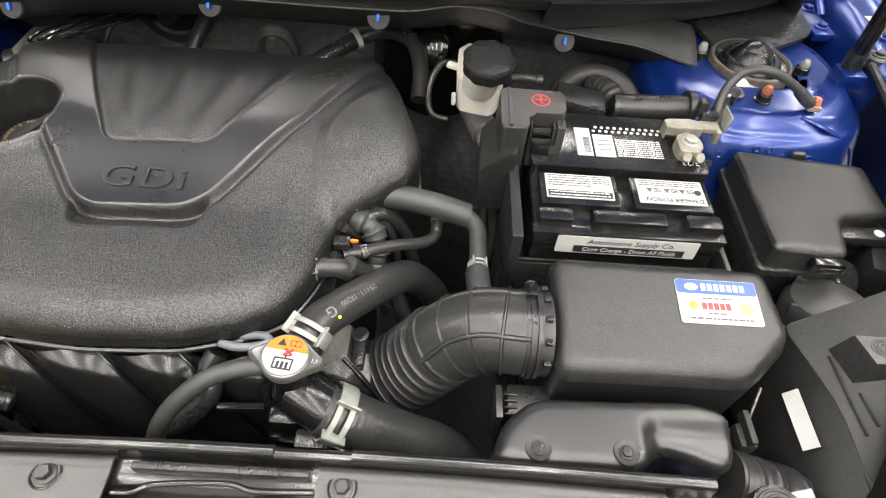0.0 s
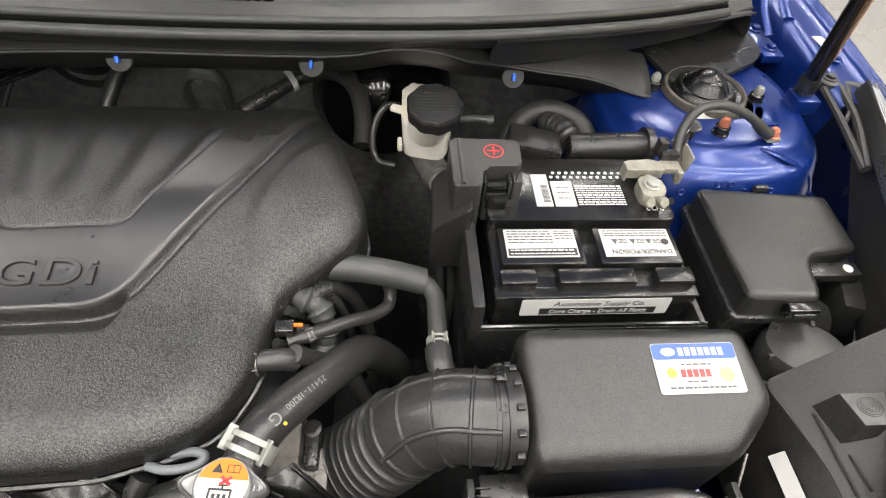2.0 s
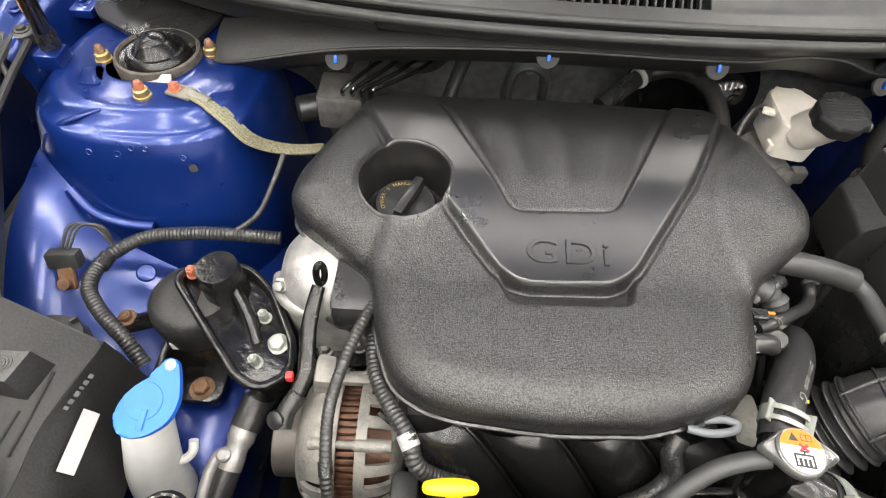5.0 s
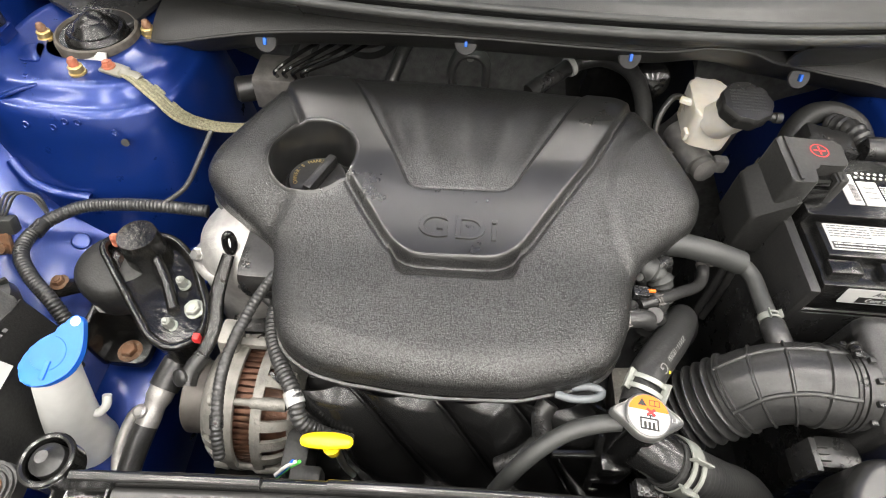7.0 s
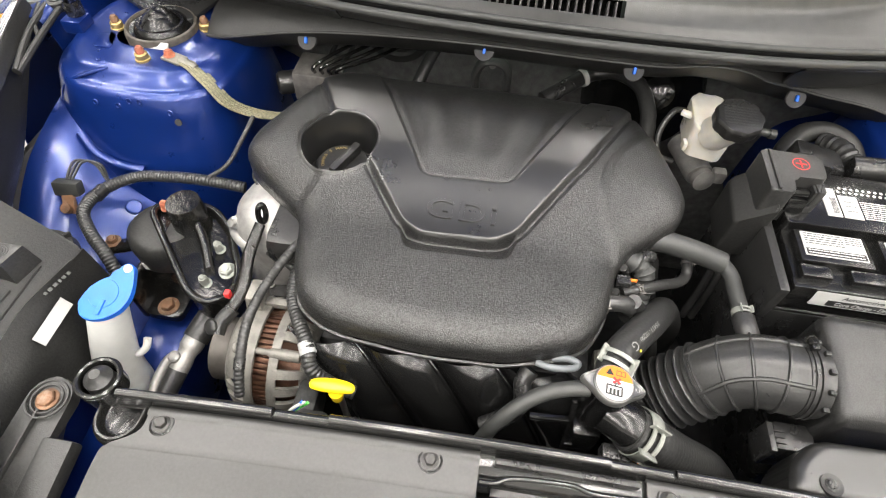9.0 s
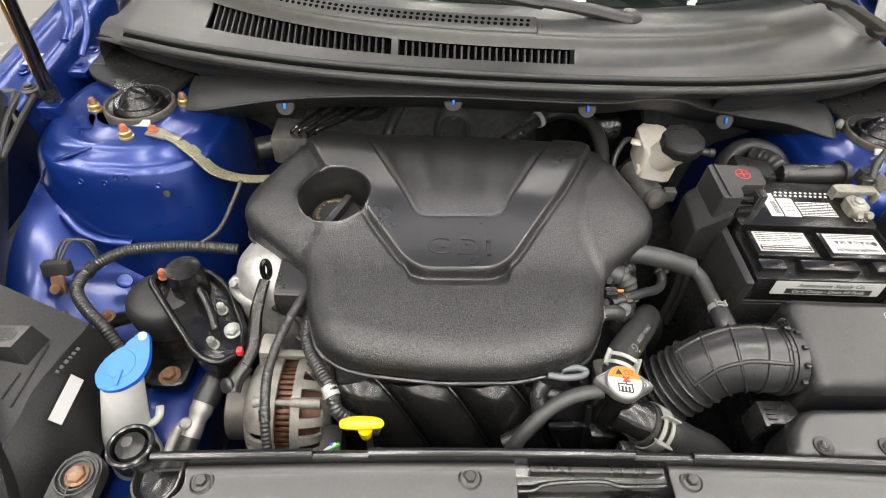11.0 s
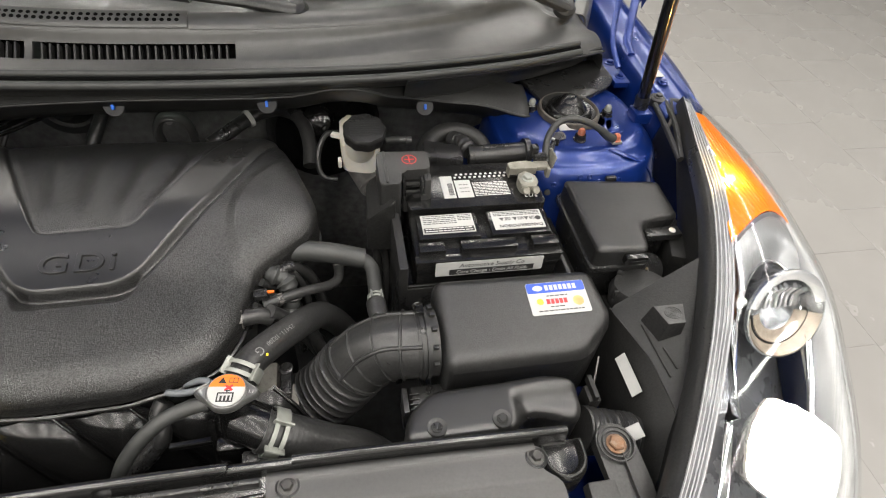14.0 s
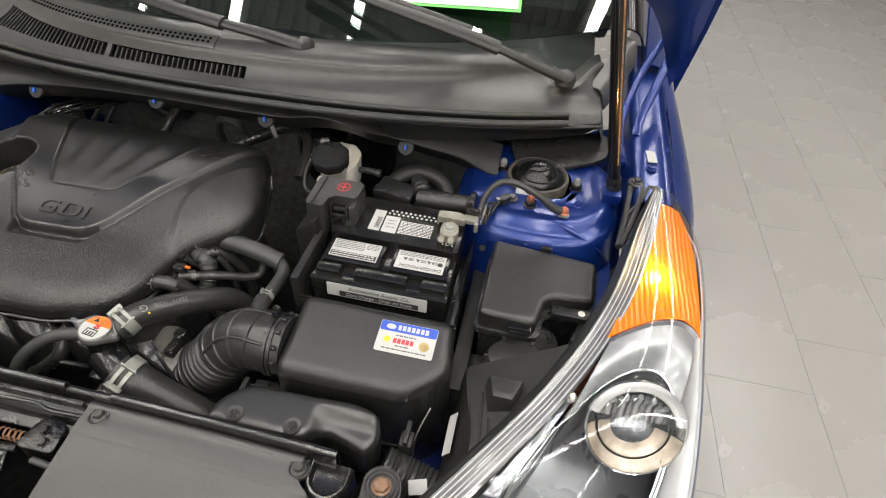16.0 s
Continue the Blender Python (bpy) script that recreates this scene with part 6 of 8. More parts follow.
# ---- engine mount ----
mnt = thing("engine_mount", (-0.45, 0.38, 0.76), "black oily engine mount with rubber bushing and bolts", "engine mount")
bm = B()
lathe(bm, [(0.036, 0.795), (0.043, 0.805), (0.045, 0.835), (0.043, 0.848), (0.036, 0.855), (0.02, 0.857)], Matrix.Translation((-0.480, 0.402, 0)), 32)
part("bushing", bm, "plastic_matt", mnt)
LOOP = rim([(-0.493, 0.414), (-0.472, 0.438), (-0.425, 0.442), (-0.396, 0.418), (-0.363, 0.360), (-0.360, 0.326), (-0.384, 0.306), (-0.408, 0.315)], 0.013, 4)


def arm_top(x, y):
    return 0.864 - 0.24 * (x + 0.47)


bm = B()
prism(bm, LOOP, 0.80, lambda x, y: arm_top(x, y) - 0.006, 0.003, 2)
part("arm", bm, "oily", mnt)
bm = B()
tube(bm, [(x, y, arm_top(x, y) - 0.002) for x, y in LOOP] + [(LOOP[0][0], LOOP[0][1], arm_top(*LOOP[0]) - 0.002)], 0.0048, 10, 1)
part("edge_rib", bm, "oily", mnt)
bm = B()
tube(bm, [(-0.428, 0.405, 0.868), (-0.410, 0.38, 0.858), (-0.396, 0.352, 0.846)], 0.0065, 10, 4)
part("web", bm, "oily", mnt)
bm = B()
lathe(bm, [(0.024, 0.84), (0.022, 0.885), (0.0205, 0.893), (0.0, 0.893)][:3] + [(0.015, 0.8935)], Matrix.Translation((-0.442, 0.413, 0)), 28)
part("boss", bm, "oily", mnt)
for p, r_, h_, m_ in (((-0.378, 0.358, 0.837), 0.0095, 0.008, "zinc"), ((-0.3946, 0.3348, 0.839), 0.006, 0.016, "zinc"), ((-0.396, 0.385, 0.842), 0.0058, 0.016, "zinc"), ((-0.476, 0.421, 0.866), 0.006, 0.012, "red_rust")):
    bm = B()
    hexbolt(bm, p, (0, -0.15, 1), r_ * 0.92, h_, 1.3, True)
    part("bolt", bm, m_, mnt)
bm = B()
prism(bm, rim([(-0.505, 0.325), (-0.455, 0.325), (-0.452, 0.40), (-0.51, 0.40)], 0.01), 0.74, 0.752, 0.003)
box(bm, (-0.48, 0.372, 0.78), (0.055, 0.012, 0.07), 0.004)
box(bm, (-0.506, 0.36, 0.775), (0.008, 0.07, 0.07), 0.003)
part("foot", bm, "oily", mnt)
bm = B()
hexbolt(bm, (-0.477, 0.340, 0.752), (0, 0, 1), 0.0095, 0.009, 1.5)
part("bolt", bm, "rust", mnt)
bm = B()
tube(bm, [(-0.575, 0.39, 0.795), (-0.54, 0.395, 0.805), (-0.51, 0.40, 0.815)], 0.012, 12, 4, flat=0.5)
part("stay", bm, "oily", mnt)
bm = B()
hexbolt(bm, (-0.562, 0.396, 0.806), (0, 0, 1), 0.007, 0.008, 1.5, True)
part("bolt", bm, "rust", mnt)
bm = B()
box(bm, (-0.485, 0.362, 0.812), (0.028, 0.002, 0.012))
part("tag", bm, "milky_grey", mnt, "pale green paper tag")

# ---- washer filler ----
wf = thing("washer_filler", (-0.47, 0.25, 0.70), "white washer fluid neck with a bright blue flip cap", "washer filler")
bm = B()
tube(bm, [(-0.49, 0.235, 0.70), (-0.483, 0.24, 0.78), (-0.468, 0.252, 0.85), (-0.457, 0.262, 0.898)], lambda s_: 0.031 - 0.011 * s_, 24, 6)
part("neck", bm, "milky_grey", wf)
bm = B()
tube(bm, [(-0.47, 0.25, 0.815), (-0.452, 0.246, 0.806), (-0.442, 0.252, 0.812), (-0.441, 0.261, 0.82)], 0.0045, 10, 5)
part("hook", bm, "milky_grey", wf)
CAPW = frame_at((-0.450, 0.262, 0.908), (0.08, -0.25, 1), (1, 0.15, 0)) @ Matrix.Diagonal((0.80, 0.84, 1, 1))
bm = B()
prism(bm, rim([(-0.033, -0.020), (-0.022, -0.032), (0.0, -0.032), (0.022, -0.020), (0.031, 0.0), (0.030, 0.022), (0.026, 0.042), (0.012, 0.044), (0.006, 0.028), (-0.012, 0.02), (-0.032, 0.002)], 0.012, 4), -0.004, 0.004, 0.003, 3, CAPW)
cp = part("flip_cap", bm, "cap_blue", wf, "bright blue leaf-shaped flip cap")
bm = B()
box(bm, (0, 0, 0), (0.006, 0.02, 0.003), 0.001, m=CAPW @ pose(-0.004, -0.016, 0.0045, 0, 0, -14))
lathe(bm, [(0.019, 0.0), (0.0185, 0.0008)], CAPW @ Matrix.Translation((-0.004, 0.002, 0.0038)), 28)
part("emboss", bm, "cap_blue", cp)
bm = B()
lathe(bm, [(0.0055, -0.004), (0.0055, 0.0046)], CAPW @ Matrix.Translation((0.019, 0.036, 0)), 14)
part("hinge_pin", bm, "milky", wf)
ac = thing("air_conditioning_pipe", (-0.42, 0.25, 0.74), "bare aluminium air conditioning pipe with black hose", "pipe")
bm = B()
tube(bm, [(-0.392, 0.350, 0.785), (-0.402, 0.318, 0.780), (-0.411, 0.290, 0.772)], 0.0165, 18, 3)
part("hose", bm, "rubber", ac)
bm = B()
tube(bm, [(-0.411, 0.291, 0.772), (-0.416, 0.272, 0.766), (-0.421, 0.252, 0.758)], lambda k: 0.0125 + 0.0018 * (k < 0.3) - 0.001 * (0.4 < k < 0.6), 18, 5)
part("pipe", bm, "alu", ac)
bm = B()
tube(bm, [(-0.421, 0.268, 0.768), (-0.432, 0.262, 0.768), (-0.440, 0.244, 0.760), (-0.442, 0.214, 0.748), (-0.436, 0.20, 0.742), (-0.427, 0.200, 0.742)], 0.0062, 14, 6)
part("branch_pipe", bm, "alu", ac)
bm = B()
lathe(bm, [(0.0075, 0), (0.0075, 0.008), (0.005, 0.010)], frame_at((-0.424, 0.262, 0.770), (-0.1, -0.2, 1)), 16)
part("valve_cap", bm, "alu", ac)
bm = B()
tube(bm, [(-0.421, 0.254, 0.758), (-0.426, 0.228, 0.750), (-0.430, 0.20, 0.74)], 0.0125, 18, 3)
part("sleeve", bm, "rubber", ac)
tc = thing("earth_connector", (0.517, 0.592, 0.958), "small black sensor plug with thin wires beside the tower", "connector")
bm = B()
box(bm, (0.520, 0.594, 0.962), (0.012, 0.020, 0.012), 0.002, rot=(0, 0, -35))
part("plug", bm, "plastic", tc)
bm = B()
hexbolt(bm, (0.531, 0.607, 0.957), (0, 0, 1), 0.006, 0.006, 1.5)
part("bolt", bm, "dark_alu", tc)
for k in range(4):
    bm = B()
    tube(bm, [(0.514 - 0.002 * k, 0.586, 0.963 - 0.002 * k), (0.506 - 0.003 * k, 0.570 + 0.004 * k, 0.955 + 0.004 * (k % 2)), (0.498, 0.560 - 0.004 * k, 0.945), (0.487, 0.556 + 0.003 * k, 0.955)], 0.0019, 8, 6)
    part("wire", bm, "rubber", tc)
bm = B()
box(bm, (0.511, 0.588, 0.9665), (0.006, 0.004, 0.003), 0.0008, rot=(0, 0, -35))
part("tape_flag", bm, "white", tc)

# ---- bits on the inner wing ----
bs = thing("ground_strap", (-0.5, 0.60, 0.93), "flat braided ground strap bolted to the tower", "ground strap")
bm = B()
pts = [(-0.510, 0.603, 0.958), (-0.49, 0.597, 0.955), (-0.465, 0.585, 0.942), (-0.445, 0.58, 0.918), (-0.425, 0.59, 0.897), (-0.40, 0.60, 0.885), (-0.37, 0.61, 0.88)]
R0 = crom(pts, 6)
for o in range(5):
    tube(bm, [p + Vector((0, (o - 2) * 0.0058 * min(1, 0.3 + i / 12), (o - 2) * -0.0025 * min(1, i / 14))) for i, p in enumerate(R0)], 0.0026, 8, 1)
part("braid", bm, "strap", bs)
bm = B()
box(bm, (-0.518, 0.606, 0.9585), (0.03, 0.02, 0.004), 0.0015, rot=(0, 4, -15))
tube(bm, [(-0.507, 0.603, 0.960), (-0.485, 0.596, 0.954)], 0.0065, 12, 1, flat=0.6)
part("lug", bm, "term", bs)
bm = B()
hexbolt(bm, (-0.525, 0.608, 0.9605), (0, 0, 1), 0.0065, 0.007, 1.2, True)
part("bolt", bm, "red_rust", bs)

wc = thing("wire_connector", (-0.63, 0.44, 0.84), "dusty black connector with a rusty clip and thin wires", "connector")
bm = B()
box(bm, (-0.629, 0.441, 0.852), (0.034, 0.016, 0.02), 0.003, rot=(-20, 0, 5))
part("plug", bm, "rubber_grey", wc)
bm = B()
box(bm, (-0.628, 0.428, 0.836), (0.018, 0.006, 0.03), 0.002, rot=(-30, 0, 0))
lathe(bm, [(0.007, 0), (0.007, 0.008)], frame_at((-0.628, 0.422, 0.83), (0, -0.6, 0.8)), 12)
part("clip", bm, "rust", wc)
for k in range(3):
    bm = B()
    tube(bm, [(-0.632 + 0.004 * k, 0.448, 0.86), (-0.625 + 0.006 * k, 0.47, 0.875), (-0.60 + 0.005 * k, 0.472, 0.872), (-0.585, 0.462, 0.85 - 0.004 * k)], 0.0016, 8, 6)
    part("wire", bm, "rubber", wc)


def strut_mount(s):
    mo = thing("strut_mount", (s * 0.572, 0.665, 0.955), "black rubber strut top mount set in a blue tower", "strut mount", "strut mounts")
    bm = B()
    lathe(bm, [(0.058, 0.945), (0.0585, 0.961), (0.0565, 0.9655), (0.053, 0.9665), (0.0505, 0.963)], Matrix.Translation((s * 0.566, 0.672, 0)) @ Matrix.Diagonal((0.87, 0.87, 1, 1)), 44, None, False)
    part("outer_ring", bm, "dusty", mo, "dusty brown-grey rubber ring")
    bm = B()
    lathe(bm, [(0.0505, 0.950), (0.0505, 0.962), (0.044, 0.9605), (0.041, 0.9665), (0.0375, 0.969), (0.032, 0.9685), (0.028, 0.972), (0.022, 0.979), (0.012, 0.9825)], Matrix.Translation((s * 0.566, 0.672, 0)) @ Matrix.Diagonal((0.87, 0.87, 1, 1)), 44)
    part("rubber_top", bm, "rubber_shiny", mo)
    bm = B()
    lathe(bm, [(0.0165, 0.979), (0.013, 0.9845), (0.006, 0.987)], Matrix.Translation((s * 0.565, 0.673, 0)), 24)
    part("cap", bm, "rubber_shiny", mo)
    bm = B()
    box(bm, (s * 0.555, 0.6255, 0.9605), (0.040, 0.003, 0.010), 0.0008, rot=(-40, 0, 0))
    part("paper_tag", bm, "white", mo, "cream paper tag")
    for (x, y), m_ in (((0.560, 0.599), "red_rust"), ((0.507, 0.686), "zinc"), ((0.629, 0.662), "zinc")):
        bm = B()
        lathe(bm, [(0.010, 0.9545), (0.010, 0.9575), (0.0085, 0.958), (0.0085, 0.9645), (0.007, 0.966)], Matrix.Translation((s * x, y, 0)), 12)
        nut = part("nut", bm, "brass" if s < 0 else "oily", mo)
        bm = B()
        lathe(bm, [(0.0055, 0.964), (0.0058, 0.971), (0.0035, 0.975)], Matrix.Translation((s * x, y, 0)), 12)
        part("stud_tip", bm, m_ if s > 0 or m_ == "red_rust" else "rust", nut)


both(strut_mount)
bm = B()
lathe(bm, [(0.011, 0), (0.0095, 0.003), (0.005, 0.0012)], frame_at((-0.557, 0.452, 0.815), (0.4, -0.4, 0.8)), 20)
part("wing_plug", bm, "blue", car)

# ---- brake fluid reservoir ----
br = thing("brake_reservoir", (0.225, 0.66, 0.83), "milky white brake fluid reservoir with black screw cap", "brake reservoir")
bm = B()
prism(bm, rim([(0.197, 0.634), (0.248, 0.622), (0.262, 0.655), (0.256, 0.702), (0.225, 0.718), (0.200, 0.711)], 0.014, 4), 0.885, 0.936, 0.006, 3, draft=-0.08)
part("tank", bm, "milky", br)
bm = B()
tube(bm, [(0.227, 0.640, 0.925), (0.230, 0.624, 0.95), (0.232, 0.616, 0.963)], 0.0235, 24, 3)
part("filler_neck", bm, "milky", br)
bm = B()
lathe(bm, [(0.0285, 0.0), (0.0295, 0.003), (0.0295, 0.012), (0.0305, 0.013), (0.0305, 0.0165), (0.0285, 0.0195), (0.02, 0.020)], frame_at((0.2325, 0.614, 0.962), (0.02, -0.16, 1)), 64, lambda a: 1 + 0.03 * math.cos(a * 9))
bc = part("screw_cap", bm, "plastic", br, "black scalloped screw cap")
capm = frame_at((0.2325, 0.614, 0.962), (0.02, -0.16, 1)) @ Matrix.Translation((0, 0, 0.0202))
bars("small_print", -0.021, 0.021, [-0.014 + 0.0046 * i for i in range(7)], 0, 0.0020, "rubber_grey", bc, m=capm)
bm = B()
box(bm, (0.193, 0.672, 0.928), (0.016, 0.010, 0.006), 0.002, rot=(0, 0, -25))
part("lug", bm, "milky", br)
bm = B()
box(bm, (0.196, 0.640, 0.900), (0.006, 0.014, 0.012), 0.002)
part("lug", bm, "milky", br)
bm = B()
tube(bm, [(0.268, 0.65, 0.93), (0.285, 0.648, 0.933), (0.300, 0.645, 0.933)], 0.0055, 12, 2)
lathe(bm, [(0.007, 0), (0.007, 0.008)], frame_at((0.298, 0.645, 0.933), (1, 0, 0)), 10)
part("nozzle", bm, "rubber_grey", br)
mc = thing("master_cylinder", (0.235, 0.66, 0.80), "cast grey brake master cylinder with end plug", "master cylinder")
bm = B()
tube(bm, [(0.222, 0.72, 0.84), (0.245, 0.655, 0.835)], 0.020, 20, 1)
part("cylinder", bm, "alu", mc)
bm = B()
lathe(bm, [(0.017, 0), (0.017, 0.01), (0.009, 0.013)], frame_at((0.2475, 0.65, 0.834), (0.25, -0.9, 0.2)), 20)
box(bm, (0.272, 0.655, 0.838), (0.02, 0.016, 0.022), 0.004)
part("end_plug", bm, "alu", mc)
bb = thing("brake_booster", (0.15, 0.80, 0.80), "dark round brake servo behind the reservoir", "brake servo")
bm = B()
lathe(bm, [(0.10, 0), (0.105, 0.03), (0.09, 0.06), (0.05, 0.075)], frame_at((0.17, 0.87, 0.83), (0.1, -1, 0.1)), 36)
part("drum", bm, "plastic_gloss", bb)
bm = B()
lathe(bm, [(0.024, 0), (0.024, 0.03), (0.018, 0.034)], frame_at((0.168, 0.755, 0.90), (-0.2, -0.8, 0.5)), 20)
part("valve", bm, "plastic_gloss", bb)
vh = thing("servo_hose", (0.12, 0.72, 0.90), "black vacuum hose with a white marking ring", "hose")
bm = B()
tube(bm, [(-0.005, 0.72, 0.885), (0.03, 0.748, 0.895), (0.053, 0.768, 0.90), (0.075, 0.78, 0.905)], 0.012, 16, 5)
part("coupling", bm, "plastic", vh)
bm = B()
tube(bm, [(0.07, 0.776, 0.904), (0.10, 0.775, 0.912), (0.135, 0.745, 0.915), (0.150, 0.70, 0.90), (0.15, 0.66, 0.88)], 0.0115, 16, 6)
part("hose", bm, "rubber", vh)
bm = B()
tube(bm, [(0.0505, 0.7655, 0.8995), (0.0565, 0.7695, 0.9010)], 0.0145, 20, 1)
part("marking_ring", bm, "white", vh, "white plastic marking ring")
bm = B()
tube(bm, [(0.196, 0.69, 0.92), (0.178, 0.68, 0.925), (0.163, 0.66, 0.90), (0.168, 0.64, 0.875), (0.19, 0.635, 0.87)], 0.0042, 10, 6)
part("sensor_wire", bm, "rubber", vh)

# ---- firewall fittings ----
fw = thing("pipe_grommet", (-0.266, 0.88, 0.845), "round rubber grommet with pipes on the firewall", "grommet")
bm = B()
lathe(bm, [(0.062, 0), (0.060, 0.006), (0.046, 0.010), (0.040, 0.006), (0.030, 0.014), (0.016, 0.018), (0.014, 0.05), (0.010, 0.054)], frame_at((-0.266, 0.90, 0.86), (0.1, -0.9, 0.1)), 36)
part("boot", bm, "rubber_grey", fw)
for x0 in (-0.205, -0.34, -0.37):
    bm = B()
    tube(bm, [(x0 + 0.05, 0.90, 0.93), (x0 + 0.02, 0.84, 0.885), (x0, 0.80, 0.85), (x0 - 0.02, 0.75, 0.80)], 0.011 if x0 > -0.3 else 0.0045, 12, 4)
    part("pipe", bm, "rubber", fw)
hk = thing("lifting_eye", (-0.091, 0.83, 0.80), "cast lifting eye at the rear of the engine", "lifting eye")
bm = B()
tube(bm, [(-0.115, 0.845, 0.79), (-0.118, 0.842, 0.83), (-0.105, 0.84, 0.858), (-0.085, 0.84, 0.862), (-0.066, 0.842, 0.848), (-0.06, 0.845, 0.79)], 0.013, 14, 5, flat=0.6)
part("ring", bm, "cowl", hk)
bm = B()
lathe(bm, [(0.006, 0), (0.006, 0.004)], frame_at((-0.09, 0.832, 0.858), (0, -0.9, 0.3)), 12)
part("rivet", bm, "steel", hk)
ab_ = thing("abs_unit", (-0.40, 0.68, 0.86), "grey aluminium brake unit with steel pipes behind the engine", "brake unit")
bm = B()
box(bm, (-0.355, 0.70, 0.885), (0.06, 0.06, 0.05), 0.006)
part("block", bm, "dark_alu", ab_)
bm = B()
lathe(bm, [(0.018, 0), (0.018, 0.03), (0.014, 0.034)], frame_at((-0.385, 0.70, 0.875), (-0.8, -0.3, 0)), 24)
part("motor", bm, "plastic", ab_)
for k in range(4):
    bm = B()
    tube(bm, [(-0.35 + 0.012 * k, 0.68, 0.91), (-0.345 + 0.012 * k, 0.665, 0.93), (-0.32 + 0.02 * k, 0.70, 0.935), (-0.28 + 0.02 * k, 0.78, 0.92)], 0.0028, 8, 5)
    part("pipe", bm, "plastic_gloss", ab_)
rh = thing("heater_hoses", (0.37, 0.66, 0.92), "taped black hose loop and cylinder behind the battery", "hose")
bm = B()
tube(bm, [(0.315, 0.605, 0.900), (0.325, 0.635, 0.918), (0.35, 0.660, 0.930), (0.385, 0.668, 0.930), (0.415, 0.658, 0.920), (0.428, 0.635, 0.90), (0.425, 0.61, 0.87)], 0.014, 18, 8)
part("loop", bm, "plastic_matt", rh)
bm = B()
tube(bm, [(0.372, 0.648, 0.930), (0.382, 0.62, 0.942), (0.39, 0.60, 0.94)], lambda s_: 0.0125 + 0.001 * math.sin(s_ * 40), 16, 10)
part("boot", bm, "rubber", rh)
bm = B()
tube(bm, [(0.385, 0.592, 0.938), (0.470, 0.588, 0.944)], 0.0155, 20, 1)
part("cylinder", bm, "plastic", rh)
bm = B()
lathe(bm, [(0.021, 0), (0.021, 0.008), (0.016, 0.009)], frame_at((0.468, 0.588, 0.944), (1, 0, 0)), 24)
part("end_ring", bm, "plastic", rh)
bm = B()
box(bm, (0.345, 0.598, 0.93), (0.06, 0.04, 0.035), 0.005, rot=(0, 8, -6))
box(bm, (0.325, 0.585, 0.945), (0.022, 0.016, 0.012), 0.002)
part("connector", bm, "plastic", rh)

# ---- cowl lip, vents, wipers ----
LIP = [(-0.50, 0.672, 0.955), (-0.475, 0.664, 0.961), (-0.362, 0.668, 0.981), (-0.25, 0.662, 0.996), (-0.10, 0.655, 1.006), (0.06, 0.657, 1.004), (0.14, 0.664, 1.002), (0.19, 0.662, 1.012), (0.235, 0.662, 1.010), (0.275, 0.674, 0.992), (0.32, 0.700, 0.972), (0.37, 0.702, 0.963), (0.43, 0.690, 0.962), (0.486, 0.664, 0.958), (0.50, 0.668, 0.954)]
bm = B()
sheet(bm, [[(x, y + 0.06, z + 0.022) for x, y, z in LIP], [(x, y + 0.04, z + 0.020) for x, y, z in LIP], [(x, y + 0.018, z + 0.013) for x, y, z in LIP], [(x, y + 0.004, z + 0.004) for x, y, z in LIP], LIP, [(x, y + 0.003, z - 0.006) for x, y, z in LIP], [(x, y + 0.022, z - 0.03) for x, y, z in LIP], [(x, y + 0.05, z - 0.05) for x, y, z in LIP]], 4, 3, 0.002, flip=True)
part("heat_shield_lip", bm, "plastic_matt", cowl, "black moulded lip with wavy edge", 50)
bm = B()
tube(bm, LIP, 0.0022, 8, 6)
part("lip_bead", bm, "plastic_grey", cowl)
for p in ((-0.351, 0.672, 0.968), (-0.101, 0.664, 0.992), (0.099, 0.666, 0.989), (0.335, 0.702, 0.955)):
    bm = B()
    lathe(bm, [(0.014, -0.002), (0.013, 0.001), (0.011, 0.0012)], frame_at(p, (0, -0.85, 0.5)), 22)
    cl = part("clip_recess", bm, "dark", cowl)
    bm = B()
    box(bm, (0, 0, 0), (0.0042, 0.009, 0.006), 0.0015, m=frame_at(Vector(p) + Vector((0, -0.003, 0.002)), (0, -0.85, 0.5)))
    part("blue_clip", bm, "cap_blue", cl, "blue plastic clip")
for s in (-1, 1):
    # closed end of the cowl below its seal, with a rounded corner
    xs = (0.30, 0.40, 0.50, 0.57, 0.615, 0.645, 0.659)
    foot = (0.672, 0.692, 0.722, 0.750, 0.772, 0.795, 0.82)
    rows = []
    for zf, back in ((-0.16, -0.004), (-0.08, -0.0065), (0.0, -0.005), (0.15, 0.003), (0.5, 0.014), (0.85, 0.020), (1.0, 0.022), (1.08, 0.05)):
        rows.append([(s * x, 0.645 + bow(x) + (f - 0.645 - bow(x)) * min(1, zf) + back, (1.026 - 0.022 * (x / 0.64) ** 2) * (1 - zf) + 0.974 * zf) for x, f in zip(xs, foot)])
    # Shade on this front-facing end is put into its darker plastic.
    bm = B()
    sheet(bm, rows, 4, 3, 0.003, flip=s > 0)
    part("end_face", bm, "plastic_grey", cowl, "", 50)
    bm = B()
    prism(bm, rim([(s * 0.53, 0.685), (s * 0.60, 0.698), (s * 0.66, 0.735), (s * 0.679, 0.76), (s * 0.679, 0.83), (s * 0.5, 0.80)][::s], 0.012), 0.960, 0.966, 0.003)
    part("end_plate", bm, "plastic", cowl)


def slope(x, k):
    """A point on the cowl's vent slope, k from 0 at its foot to 1 at its head."""
    a, b = cowl_pt(x, *PROFILE[3]), cowl_pt(x, *PROFILE[4])
    return a.lerp(b, k)


